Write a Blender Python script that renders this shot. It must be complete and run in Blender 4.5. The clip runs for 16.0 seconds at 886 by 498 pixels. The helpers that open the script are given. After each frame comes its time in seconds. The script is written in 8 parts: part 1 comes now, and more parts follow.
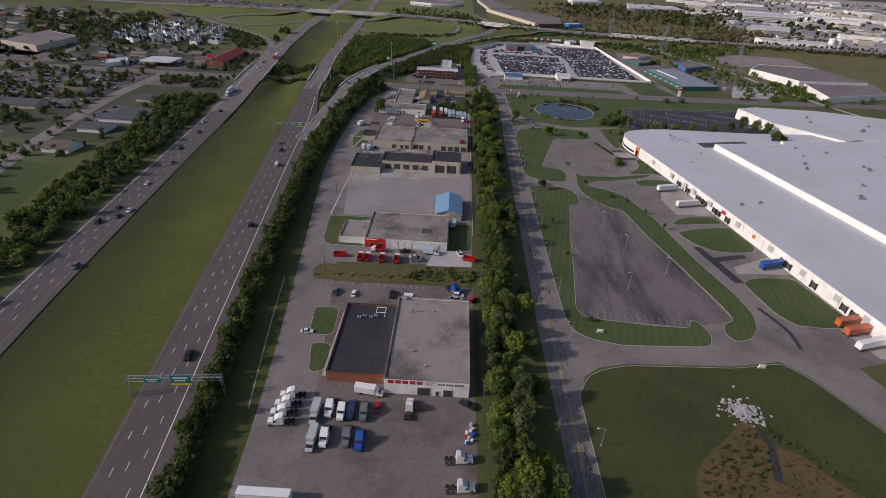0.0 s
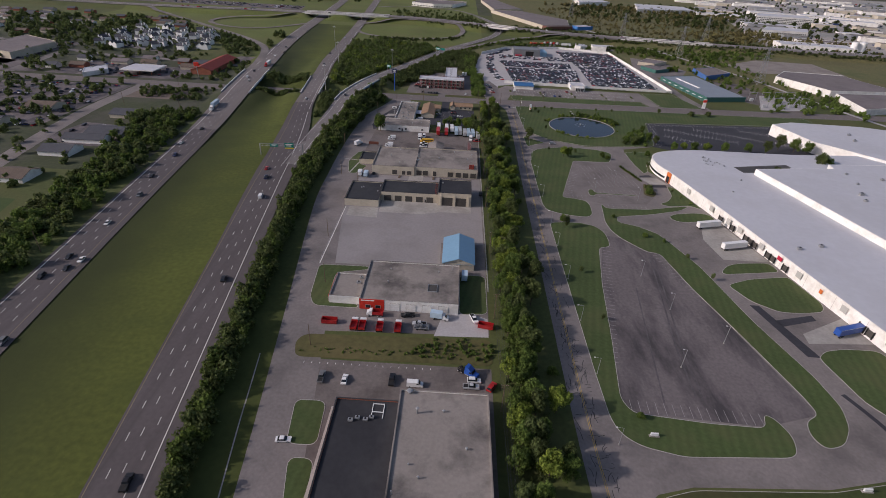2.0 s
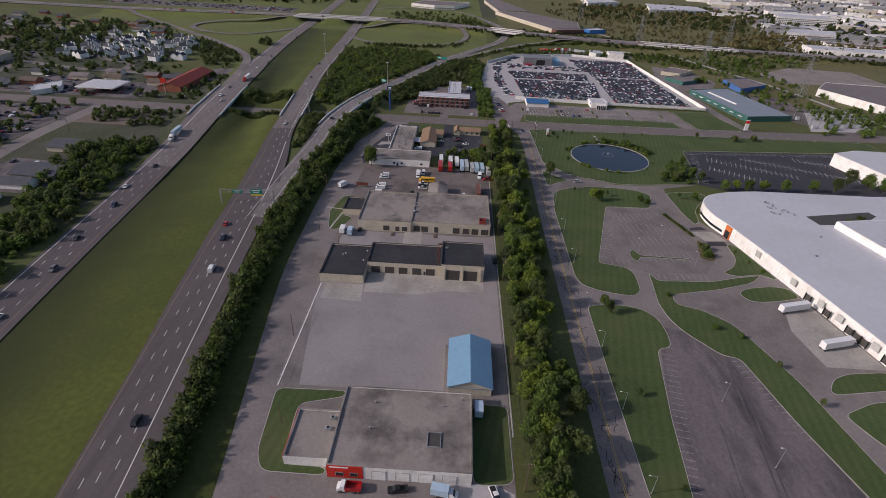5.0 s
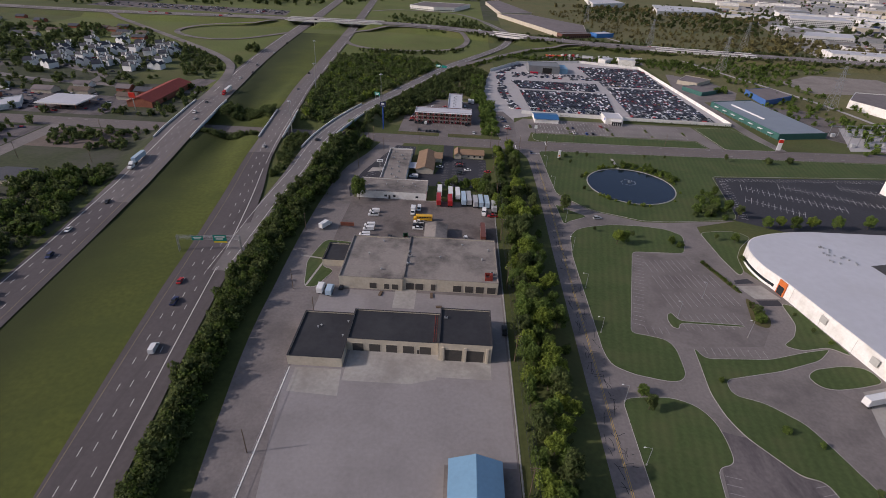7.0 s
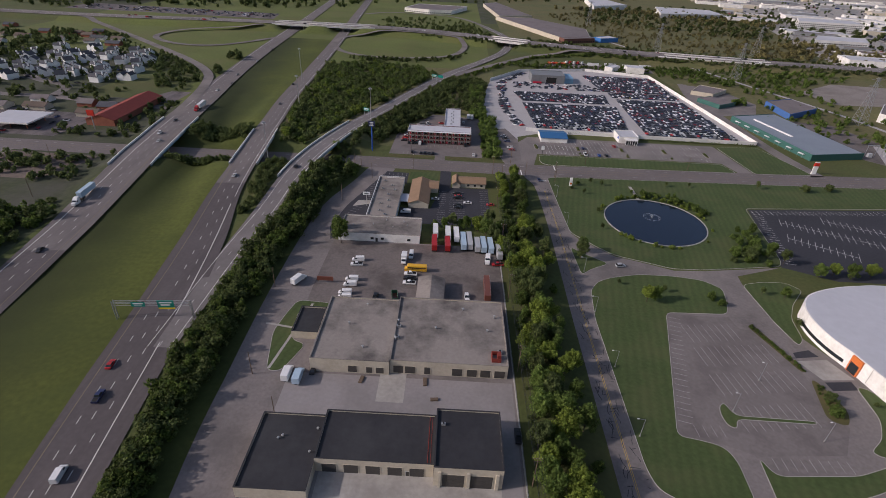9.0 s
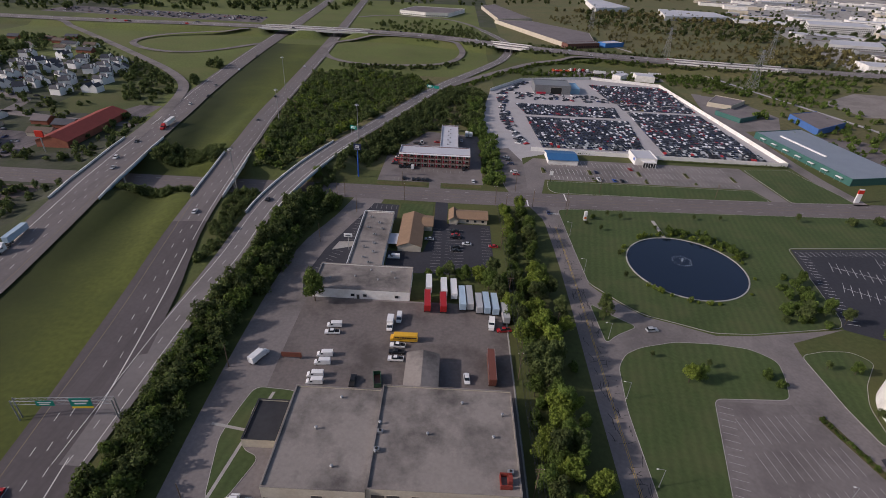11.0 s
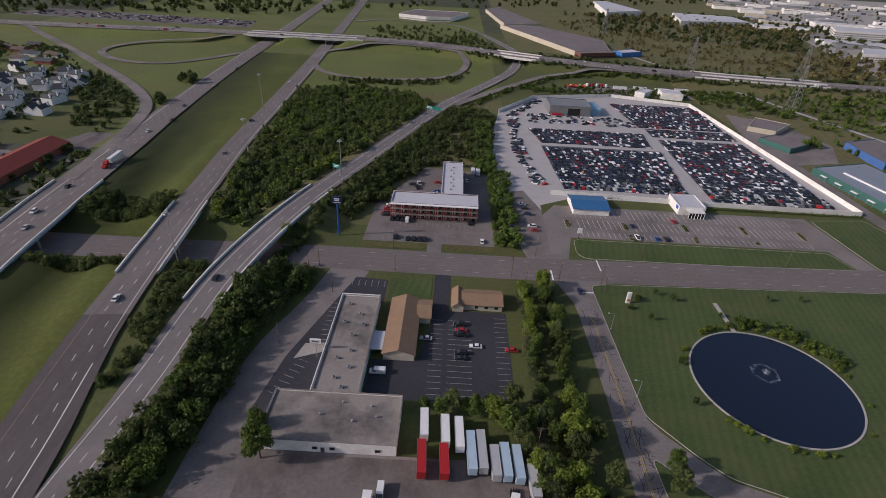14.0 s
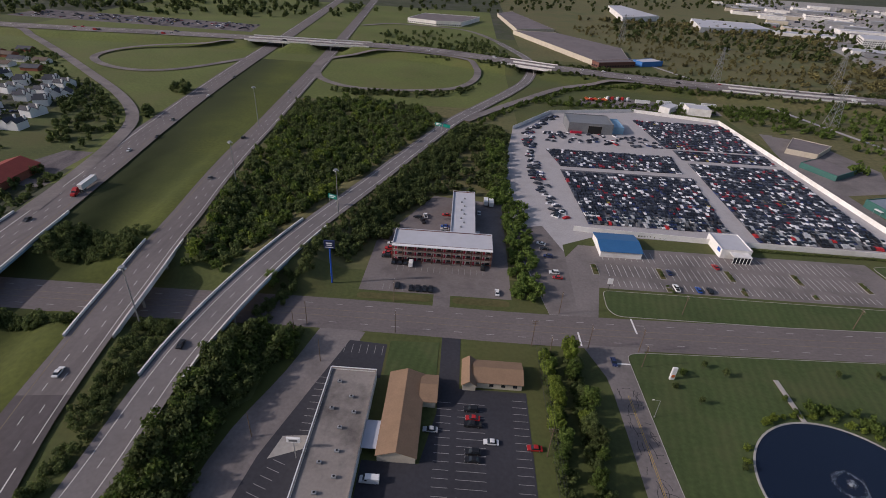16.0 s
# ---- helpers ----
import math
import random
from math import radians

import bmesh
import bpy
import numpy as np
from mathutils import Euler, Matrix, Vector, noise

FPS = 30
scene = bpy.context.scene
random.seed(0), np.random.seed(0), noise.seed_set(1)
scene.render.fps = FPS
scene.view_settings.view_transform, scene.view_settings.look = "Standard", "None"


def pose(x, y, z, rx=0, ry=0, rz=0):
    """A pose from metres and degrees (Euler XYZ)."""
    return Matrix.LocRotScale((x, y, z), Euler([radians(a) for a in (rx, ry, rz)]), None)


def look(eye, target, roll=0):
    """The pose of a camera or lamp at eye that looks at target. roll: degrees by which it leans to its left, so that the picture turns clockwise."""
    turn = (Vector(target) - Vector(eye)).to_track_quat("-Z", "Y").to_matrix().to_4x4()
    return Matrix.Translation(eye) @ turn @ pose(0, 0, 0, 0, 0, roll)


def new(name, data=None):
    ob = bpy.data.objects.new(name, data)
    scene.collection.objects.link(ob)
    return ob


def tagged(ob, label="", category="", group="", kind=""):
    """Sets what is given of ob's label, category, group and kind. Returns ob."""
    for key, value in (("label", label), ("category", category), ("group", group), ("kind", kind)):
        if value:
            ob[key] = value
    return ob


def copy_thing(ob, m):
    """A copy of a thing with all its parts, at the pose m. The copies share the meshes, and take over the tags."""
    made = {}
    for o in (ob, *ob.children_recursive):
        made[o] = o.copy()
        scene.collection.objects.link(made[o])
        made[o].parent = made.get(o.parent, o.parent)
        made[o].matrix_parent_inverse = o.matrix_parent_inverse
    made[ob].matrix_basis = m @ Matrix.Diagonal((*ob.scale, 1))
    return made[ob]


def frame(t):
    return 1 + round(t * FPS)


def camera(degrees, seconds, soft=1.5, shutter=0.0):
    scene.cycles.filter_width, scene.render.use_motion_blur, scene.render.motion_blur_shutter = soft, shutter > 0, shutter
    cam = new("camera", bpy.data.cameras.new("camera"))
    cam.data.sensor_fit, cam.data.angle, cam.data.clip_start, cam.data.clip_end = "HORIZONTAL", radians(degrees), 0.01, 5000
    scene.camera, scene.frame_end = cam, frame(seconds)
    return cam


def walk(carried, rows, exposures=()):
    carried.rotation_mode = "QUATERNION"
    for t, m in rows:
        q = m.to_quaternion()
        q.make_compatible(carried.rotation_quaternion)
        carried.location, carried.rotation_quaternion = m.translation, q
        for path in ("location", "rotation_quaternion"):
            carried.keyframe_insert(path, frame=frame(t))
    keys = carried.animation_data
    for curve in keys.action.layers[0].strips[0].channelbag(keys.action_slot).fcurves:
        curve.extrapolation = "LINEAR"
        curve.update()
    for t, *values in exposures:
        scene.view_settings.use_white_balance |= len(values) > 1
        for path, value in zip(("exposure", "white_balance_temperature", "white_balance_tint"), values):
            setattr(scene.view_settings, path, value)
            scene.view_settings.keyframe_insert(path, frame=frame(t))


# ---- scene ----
cam = camera(82.0, 16.0, soft=0.9)
METRES, EYE, TILT, LEAN, TURN = 389.06, 128.0, 0.0, 0.0, 0.5
ROWS = [
    (0.0, 0.0, 0.0, 0.0, 1.58, -30.77, -2.65),
    (0.5, -0.0036, 0.0301, 0.0002, 1.6, -30.79, -2.67),
    (1.0, -0.0073, 0.0619, 0.0006, 1.62, -30.85, -2.68),
    (1.5, -0.0106, 0.0932, 0.0011, 1.64, -30.88, -2.69),
    (2.0, -0.0137, 0.1261, 0.002, 1.69, -30.94, -2.67),
    (2.5, -0.0165, 0.1577, 0.0021, 1.7, -31.0, -2.65),
    (3.0, -0.0187, 0.1912, 0.0024, 1.7, -31.08, -2.6),
    (3.5, -0.0202, 0.2234, 0.0028, 1.71, -31.14, -2.56),
    (4.0, -0.0213, 0.2571, 0.0024, 1.74, -31.15, -2.56),
    (6.5, -0.0243, 0.4215, 0.0011, 1.79, -31.19, -2.43),
    (7.0, -0.0248, 0.4548, 0.0017, 1.76, -31.22, -2.44),
    (7.5, -0.0254, 0.4864, 0.0019, 1.69, -31.22, -2.45),
    (8.0, -0.0263, 0.5193, 0.002, 1.6, -31.25, -2.45),
    (8.5, -0.0272, 0.55, 0.0016, 1.49, -31.25, -2.46),
    (9.0, -0.028, 0.5819, 0.0007, 1.38, -31.2, -2.49),
    (11.5, -0.0276, 0.7364, -0.0027, 1.07, -31.14, -2.54),
    (12.0, -0.0282, 0.768, -0.003, 1.05, -31.19, -2.57),
    (12.5, -0.0292, 0.7988, -0.0024, 1.07, -31.23, -2.58),
    (13.0, -0.0299, 0.8319, -0.0015, 1.09, -31.26, -2.61),
    (13.5, -0.0308, 0.8631, -0.0012, 1.19, -31.28, -2.62),
    (14.0, -0.032, 0.8946, -0.0012, 1.33, -31.24, -2.7),
    (14.5, -0.0338, 0.9222, -0.0008, 1.41, -31.24, -2.8),
    (15.0, -0.0354, 0.9498, -0.0004, 1.69, -31.25, -2.84),
    (15.5, -0.0368, 0.9746, 0.0009, 2.1, -31.27, -2.91),
    (16.0, -0.0378, 0.9985, 0.0012, 2.37, -31.21, -3.03),
]
walk(cam, [(t, pose(0, 0, EYE, TILT, LEAN, TURN) @ pose(METRES * x, METRES * y, METRES * z, 90 + pitch, roll, yaw)) for t, x, y, z, yaw, pitch, roll in ROWS],
     exposures=[(0.0, -0.02, 6250, 22), (8.0, 0.02, 6250, 22), (16.0, -0.08, 6250, 22)])

# ---- light ----
SUN_AZ, SUN_EL = 257.0, 27.0      # compass-like: degrees clockwise from +y, and height
world = bpy.data.worlds.new("sky")
scene.world = world
world.use_nodes = True
wn = world.node_tree.nodes
sky = wn.new("ShaderNodeTexSky")
sky.sky_type, sky.sun_disc = "NISHITA", False
sky.sun_elevation, sky.sun_rotation = radians(SUN_EL), radians(SUN_AZ)
sky.dust_density, sky.air_density = 2.5, 1.2
wn["Background"].inputs["Strength"].default_value = 0.092
world.node_tree.links.new(sky.outputs[0], wn["Background"].inputs["Color"])
sun_data = bpy.data.lights.new("sun", "SUN")
sun_data.energy, sun_data.angle, sun_data.color = 2.7, radians(0.9), (1.0, 0.93, 0.83)
sun = new("sun", sun_data)
_d = Vector((math.sin(radians(SUN_AZ)) * math.cos(radians(SUN_EL)), math.cos(radians(SUN_AZ)) * math.cos(radians(SUN_EL)), math.sin(radians(SUN_EL))))
sun.matrix_world = look(_d * 300, (0, 0, 0))


# ---- materials ----
def mat(name, col, rough=0.85, var=0.25, big=0.05, fine=1.2, metal=0.0, bump=0.0, stain=None, stain_amt=0.0, stain_scale=0.06,
        obj_var=0.0, island=0.0, spec=0.3, stretch=None):
    """A surface with grain at a fine and a broad scale, and stains of another colour."""
    m = bpy.data.materials.new(name)
    m.use_nodes = True
    nt, nd = m.node_tree, m.node_tree.nodes
    b = nd["Principled BSDF"]
    b.inputs["Roughness"].default_value = rough
    b.inputs["Metallic"].default_value = metal
    b.inputs["Specular IOR Level"].default_value = spec
    geo = nd.new("ShaderNodeNewGeometry")
    n1, n2 = nd.new("ShaderNodeTexNoise"), nd.new("ShaderNodeTexNoise")
    n1.inputs["Scale"].default_value, n1.inputs["Detail"].default_value = big, 5
    n2.inputs["Scale"].default_value, n2.inputs["Detail"].default_value = fine, 3
    for n in (n1, n2):
        nt.links.new(geo.outputs["Position"], n.inputs["Vector"])
    add = nd.new("ShaderNodeMath"); add.operation = "ADD"
    nt.links.new(n1.outputs["Fac"], add.inputs[0]); nt.links.new(n2.outputs["Fac"], add.inputs[1])
    last = add.outputs[0]                       # about 1.0 on average
    for out, amt in ((("oi"), obj_var), (("is"), island)):
        if amt:
            src = nd.new("ShaderNodeObjectInfo").outputs["Random"] if out == "oi" else geo.outputs["Random Per Island"]
            mu = nd.new("ShaderNodeMath"); mu.operation = "MULTIPLY_ADD"
            mu.inputs[1].default_value, mu.inputs[2].default_value = amt, -amt / 2
            nt.links.new(src, mu.inputs[0])
            a2 = nd.new("ShaderNodeMath"); a2.operation = "ADD"
            nt.links.new(last, a2.inputs[0]); nt.links.new(mu.outputs[0], a2.inputs[1])
            last = a2.outputs[0]
    ramp = nd.new("ShaderNodeMapRange")
    ramp.inputs["From Min"].default_value, ramp.inputs["From Max"].default_value = 0.55, 1.45
    ramp.inputs["To Min"].default_value, ramp.inputs["To Max"].default_value = 1 - var, 1 + var
    nt.links.new(last, ramp.inputs["Value"])
    mul = nd.new("ShaderNodeVectorMath"); mul.operation = "SCALE"
    mul.inputs[0].default_value = col
    nt.links.new(ramp.outputs[0], mul.inputs["Scale"])
    col_out = mul.outputs[0]
    if stain:
        n3 = nd.new("ShaderNodeTexNoise")
        n3.inputs["Scale"].default_value, n3.inputs["Detail"].default_value, n3.inputs["Roughness"].default_value = stain_scale, 6, 0.65
        if stretch:
            mp = nd.new("ShaderNodeMapping")
            mp.inputs["Scale"].default_value, mp.inputs["Rotation"].default_value = (1, stretch[0], 1), (0, 0, radians(stretch[1]))
            nt.links.new(geo.outputs["Position"], mp.inputs[0]); nt.links.new(mp.outputs[0], n3.inputs["Vector"])
        else:
            nt.links.new(geo.outputs["Position"], n3.inputs["Vector"])
        r3 = nd.new("ShaderNodeMapRange")
        r3.inputs["From Min"].default_value, r3.inputs["From Max"].default_value = 0.46, 0.66
        r3.inputs["To Max"].default_value = stain_amt
        nt.links.new(n3.outputs["Fac"], r3.inputs["Value"])
        mx = nd.new("ShaderNodeMix"); mx.data_type = "RGBA"
        nt.links.new(r3.outputs[0], mx.inputs["Factor"])
        nt.links.new(col_out, mx.inputs[6]); mx.inputs[7].default_value = (*stain, 1)
        col_out = mx.outputs[2]
    nt.links.new(col_out, b.inputs["Base Color"])
    if bump:
        bp = nd.new("ShaderNodeBump")
        bp.inputs["Strength"].default_value, bp.inputs["Distance"].default_value = bump, 0.1
        nt.links.new(n2.outputs["Fac"], bp.inputs["Height"]); nt.links.new(bp.outputs[0], b.inputs["Normal"])
    return m


def striped(m, width, angle, amount):
    """Adds mown stripes of that width to a material's colour."""
    nt, nd = m.node_tree, m.node_tree.nodes
    b = nd["Principled BSDF"]
    old = b.inputs["Base Color"].links[0].from_socket
    geo = nd.new("ShaderNodeNewGeometry")
    mp = nd.new("ShaderNodeMapping"); mp.inputs["Rotation"].default_value = (0, 0, radians(angle))
    wv = nd.new("ShaderNodeTexWave"); wv.wave_profile = "SIN"
    wv.inputs["Scale"].default_value, wv.inputs["Distortion"].default_value = 0.314 / width, 1.0
    wv.inputs["Detail Scale"].default_value = 0.15
    nt.links.new(geo.outputs["Position"], mp.inputs[0]); nt.links.new(mp.outputs[0], wv.inputs["Vector"])
    r = nd.new("ShaderNodeMapRange"); r.inputs["To Min"].default_value, r.inputs["To Max"].default_value = 1 - amount, 1 + amount
    nt.links.new(wv.outputs["Fac"], r.inputs["Value"])
    s = nd.new("ShaderNodeVectorMath"); s.operation = "SCALE"
    nt.links.new(old, s.inputs[0]); nt.links.new(r.outputs[0], s.inputs["Scale"]); nt.links.new(s.outputs[0], b.inputs["Base Color"])
    return m


def mix_towards(m, wet, x0, y0, slope, d0, d1):
    """Mixes a second colour, wet, in towards a line x = x0 + slope (y - y0), fading out unevenly between d0 and d1
    metres from it.
    """
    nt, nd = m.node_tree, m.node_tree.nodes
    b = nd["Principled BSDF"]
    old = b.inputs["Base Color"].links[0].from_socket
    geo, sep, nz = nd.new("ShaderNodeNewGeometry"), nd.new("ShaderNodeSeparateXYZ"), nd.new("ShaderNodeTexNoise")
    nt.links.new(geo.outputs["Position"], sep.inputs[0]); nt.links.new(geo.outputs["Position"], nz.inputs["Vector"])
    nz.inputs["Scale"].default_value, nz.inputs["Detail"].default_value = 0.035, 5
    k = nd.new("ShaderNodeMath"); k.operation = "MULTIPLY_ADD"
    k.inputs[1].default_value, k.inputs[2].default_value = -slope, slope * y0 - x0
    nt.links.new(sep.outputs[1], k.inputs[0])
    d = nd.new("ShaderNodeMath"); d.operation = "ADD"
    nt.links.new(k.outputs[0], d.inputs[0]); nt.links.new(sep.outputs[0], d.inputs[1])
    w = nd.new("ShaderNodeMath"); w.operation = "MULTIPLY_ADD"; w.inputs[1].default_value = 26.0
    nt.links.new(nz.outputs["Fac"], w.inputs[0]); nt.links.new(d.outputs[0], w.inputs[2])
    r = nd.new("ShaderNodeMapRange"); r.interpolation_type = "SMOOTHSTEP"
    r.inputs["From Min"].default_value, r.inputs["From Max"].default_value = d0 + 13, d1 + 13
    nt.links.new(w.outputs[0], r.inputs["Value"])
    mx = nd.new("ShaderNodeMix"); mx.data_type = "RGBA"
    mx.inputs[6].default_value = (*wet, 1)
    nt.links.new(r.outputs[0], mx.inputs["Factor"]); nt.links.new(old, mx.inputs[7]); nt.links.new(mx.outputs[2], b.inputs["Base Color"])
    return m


GRASS = mat("grass", (0.076, 0.092, 0.028), 0.95, 0.35, 0.02, 0.6, stain=(0.10, 0.095, 0.035), stain_amt=0.7, stain_scale=0.018, bump=0.6)
LAWN = striped(mat("lawn", (0.060, 0.088, 0.028), 0.95, 0.3, 0.03, 0.8, stain=(0.085, 0.095, 0.038), stain_amt=0.7, bump=0.5), 3.2, 12, 0.07)
# verge grass with the hedge's shade put into its colour
SHADE_GRASS = mat("hedge_shade_grass", (0.052, 0.066, 0.015), 0.95, 0.35, 0.02, 0.5, stain=(0.066, 0.078, 0.018), stain_amt=0.6, stain_scale=0.02, bump=0.5)
# median grass, darker towards the oncoming carriageway
MEDIAN = mix_towards(mat("median_grass", (0.080, 0.096, 0.017), 0.95, 0.35, 0.015, 0.5, stain=(0.056, 0.074, 0.016), stain_amt=0.7, stain_scale=0.02, bump=0.5), (0.034, 0.044, 0.010), -160.5, 126, -0.115, 8, 52)
FIELD = mat("interchange_grass", (0.112, 0.136, 0.036), 0.95, 0.35, 0.012, 0.4, stain=(0.128, 0.128, 0.046), stain_amt=0.7, stain_scale=0.015, bump=0.5)
WETLAND = mat("wetland_ground", (0.135, 0.125, 0.052), 0.95, 0.45, 0.012, 0.3, stain=(0.075, 0.092, 0.034), stain_amt=0.8, stain_scale=0.012, bump=0.8)
SCRUB = mat("scrub_ground", (0.098, 0.092, 0.034), 0.95, 0.4, 0.03, 0.5, stain=(0.13, 0.10, 0.045), stain_amt=0.6, stain_scale=0.03, bump=0.8)
TOWN = mat("town_ground", (0.05, 0.06, 0.028), 0.95, 0.4, 0.02, 0.4, stain=(0.095, 0.088, 0.078), stain_amt=0.6, stain_scale=0.022)
ASPHALT = mat("worn_asphalt", (0.208, 0.184, 0.174), 0.9, 0.25, 0.03, 0.9, stain=(0.10, 0.090, 0.086), stain_amt=0.7, stain_scale=0.035)
FREEWAY = mat("freeway_asphalt", (0.104, 0.090, 0.091), 0.88, 0.18, 0.04, 0.7, stain=(0.074, 0.064, 0.065), stain_amt=0.6, stain_scale=0.35, stretch=(0.02, -7.5))
FREEWAY_PALE = mat("pale_freeway_concrete", (0.170, 0.150, 0.145), 0.88, 0.16, 0.04, 0.7, stain=(0.128, 0.112, 0.109), stain_amt=0.6, stain_scale=0.3, stretch=(0.03, -7.5))
STREET_MAT = mat("street_asphalt", (0.165, 0.143, 0.138), 0.9, 0.2, 0.04, 0.8, stain=(0.12, 0.102, 0.098), stain_amt=0.6, stain_scale=0.3, stretch=(8.0, 2))
YARD_BROWN = mat("oily_brown_asphalt", (0.165, 0.142, 0.132), 0.88, 0.25, 0.03, 0.8, stain=(0.075, 0.064, 0.058), stain_amt=0.8, stain_scale=0.06)
CONCRETE = mat("concrete", (0.36, 0.34, 0.31), 0.9, 0.2, 0.05, 0.7, stain=(0.22, 0.20, 0.18), stain_amt=0.6, stain_scale=0.08)
RAMP_MAT = mat("ramp_concrete", (0.185, 0.168, 0.165), 0.9, 0.2, 0.04, 0.8, stain=(0.12, 0.11, 0.108), stain_amt=0.5, stain_scale=0.05)
SEALED = mat("sealed_asphalt", (0.042, 0.042, 0.050), 0.85, 0.25, 0.05, 0.8)
DARKLOT = mat("dark_lot_asphalt", (0.150, 0.130, 0.130), 0.9, 0.3, 0.025, 0.8, stain=(0.050, 0.045, 0.049), stain_amt=0.9, stain_scale=0.075, stretch=(0.3, 12))
GRAVEL = mat("pale_gravel", (0.42, 0.40, 0.40), 0.95, 0.2, 0.06, 1.2, stain=(0.28, 0.26, 0.24), stain_amt=0.5)
FADED_PAINT = mat("faded_road_paint", (0.30, 0.285, 0.28), 0.85, 0.35, 0.3, 2)
WHITE_PAINT = mat("white_road_paint", (0.74, 0.73, 0.70), 0.8, 0.15, 0.3, 2)
WORN_WHITE = mat("worn_white_road_paint", (0.52, 0.51, 0.49), 0.85, 0.3, 0.3, 2)
MID_PAINT = mat("thin_bay_paint", (0.36, 0.345, 0.33), 0.85, 0.35, 0.3, 2)
FADED_LOT = mat("faded_brown_asphalt", (0.185, 0.163, 0.155), 0.9, 0.2, 0.03, 0.8, stain=(0.125, 0.108, 0.103), stain_amt=0.8, stain_scale=0.07)
YELLOW_PAINT = mat("yellow_road_paint", (0.50, 0.34, 0.08), 0.8, 0.2, 0.3, 2)
KERB = mat("kerb_concrete", (0.40, 0.38, 0.35), 0.9, 0.2, 0.2, 2)
WHITE_WALL = mat("white_painted_wall", (0.80, 0.785, 0.755), 0.8, 0.1, 0.1, 1.0, stain=(0.5, 0.47, 0.42), stain_amt=0.5, stain_scale=0.15)
CREAM_WALL = mat("cream_block_wall", (0.52, 0.47, 0.38), 0.85, 0.15, 0.1, 1.0, stain=(0.36, 0.31, 0.24), stain_amt=0.5, stain_scale=0.2)
BRICK_WALL = mat("red_brick_wall", (0.30, 0.11, 0.07), 0.9, 0.25, 0.3, 3.0)
DARKBRICK = mat("dark_brick_wall", (0.16, 0.075, 0.06), 0.9, 0.25, 0.3, 3.0)
GREY_ROOF = mat("grey_gravel_roof", (0.262, 0.234, 0.212), 0.95, 0.15, 0.06, 1.0, stain=(0.085, 0.076, 0.072), stain_amt=0.9, stain_scale=0.055)
BLACK_ROOF = mat("black_membrane_roof", (0.032, 0.032, 0.036), 0.7, 0.25, 0.08, 0.6, stain=(0.06, 0.06, 0.062), stain_amt=0.5)
WHITE_ROOF = mat("white_membrane_roof", (0.50, 0.505, 0.54), 0.75, 0.08, 0.02, 0.3, stain=(0.44, 0.44, 0.46), stain_amt=0.5, stain_scale=0.03)
TAN_ROOF = mat("brown_shingle_roof", (0.25, 0.165, 0.105), 0.9, 0.15, 0.3, 2.0)
BLUE_ROOF = mat("blue_metal_roof", (0.20, 0.36, 0.50), 0.45, 0.08, 0.2, 1.0, metal=0.2)
RED_PAINT = mat("red_paint", (0.55, 0.035, 0.02), 0.5, 0.12, 0.4, 2)
STEEL = mat("galvanised_steel", (0.38, 0.39, 0.40), 0.5, 0.12, 0.5, 2, metal=0.6)
DARK_DOOR = mat("dark_roller_door", (0.07, 0.065, 0.06), 0.6, 0.15, 0.5, 2)
GLASS = mat("dark_window_glass", (0.02, 0.025, 0.03), 0.12, 0.1, 0.5, 2, spec=0.6)
BARK = mat("bark", (0.09, 0.07, 0.05), 0.95, 0.3, 0.5, 3)
WOOD = mat("weathered_pole_wood", (0.14, 0.10, 0.07), 0.95, 0.3, 0.5, 3)
def leafy(m, share=0.42):
    """Leaves pass part of the light on to their far side."""
    nt, nd = m.node_tree, m.node_tree.nodes
    b, out = nd["Principled BSDF"], nd["Material Output"]
    tr, mx = nd.new("ShaderNodeBsdfTranslucent"), nd.new("ShaderNodeMixShader")
    nt.links.new(b.inputs["Base Color"].links[0].from_socket, tr.inputs["Color"])
    mx.inputs[0].default_value = share
    nt.links.new(b.outputs[0], mx.inputs[1]); nt.links.new(tr.outputs[0], mx.inputs[2]); nt.links.new(mx.outputs[0], out.inputs["Surface"])
    return m


LEAF = mat("green_leaves", (0.112, 0.162, 0.038), 0.7, 0.65, 0.12, 0.9, obj_var=0.35, island=0.42)
LEAF_YELLOW = mat("yellow_green_leaves", (0.18, 0.235, 0.042), 0.7, 0.5, 0.12, 0.9, obj_var=0.3, island=0.7)
LEAF_DARK = mat("dark_green_leaves", (0.094, 0.122, 0.042), 0.7, 0.65, 0.12, 0.9, obj_var=0.35, island=0.42)
for m_ in (LEAF, LEAF_YELLOW, LEAF_DARK):
    m_.node_tree.nodes["Principled BSDF"].inputs["Specular IOR Level"].default_value = 0.12
    leafy(m_)


# ---- building helpers ----
def quick(name, verts, faces, material, parent=None):
    me = bpy.data.meshes.new(name)
    me.from_pydata(verts, [], faces)
    me.materials.append(material)
    me.update()
    ob = new(name, me)
    if parent:
        ob.parent = parent
    return ob


def part(name, bm, material, parent=None, label=""):
    me = bpy.data.meshes.new(name)
    bm.normal_update()
    bm.to_mesh(me)
    bm.free()
    me.materials.append(material)
    ob = new(name, me)
    if parent:
        ob.parent = parent
    if label:
        ob["label"] = label
    return ob


def thing(name, label, category, x=0, y=0, z=0, rz=0, group="", kind=""):
    ob = new(name)
    ob.empty_display_size = 0.5
    ob.matrix_basis = pose(x, y, z, 0, 0, rz)
    return tagged(ob, label, category, group, kind)


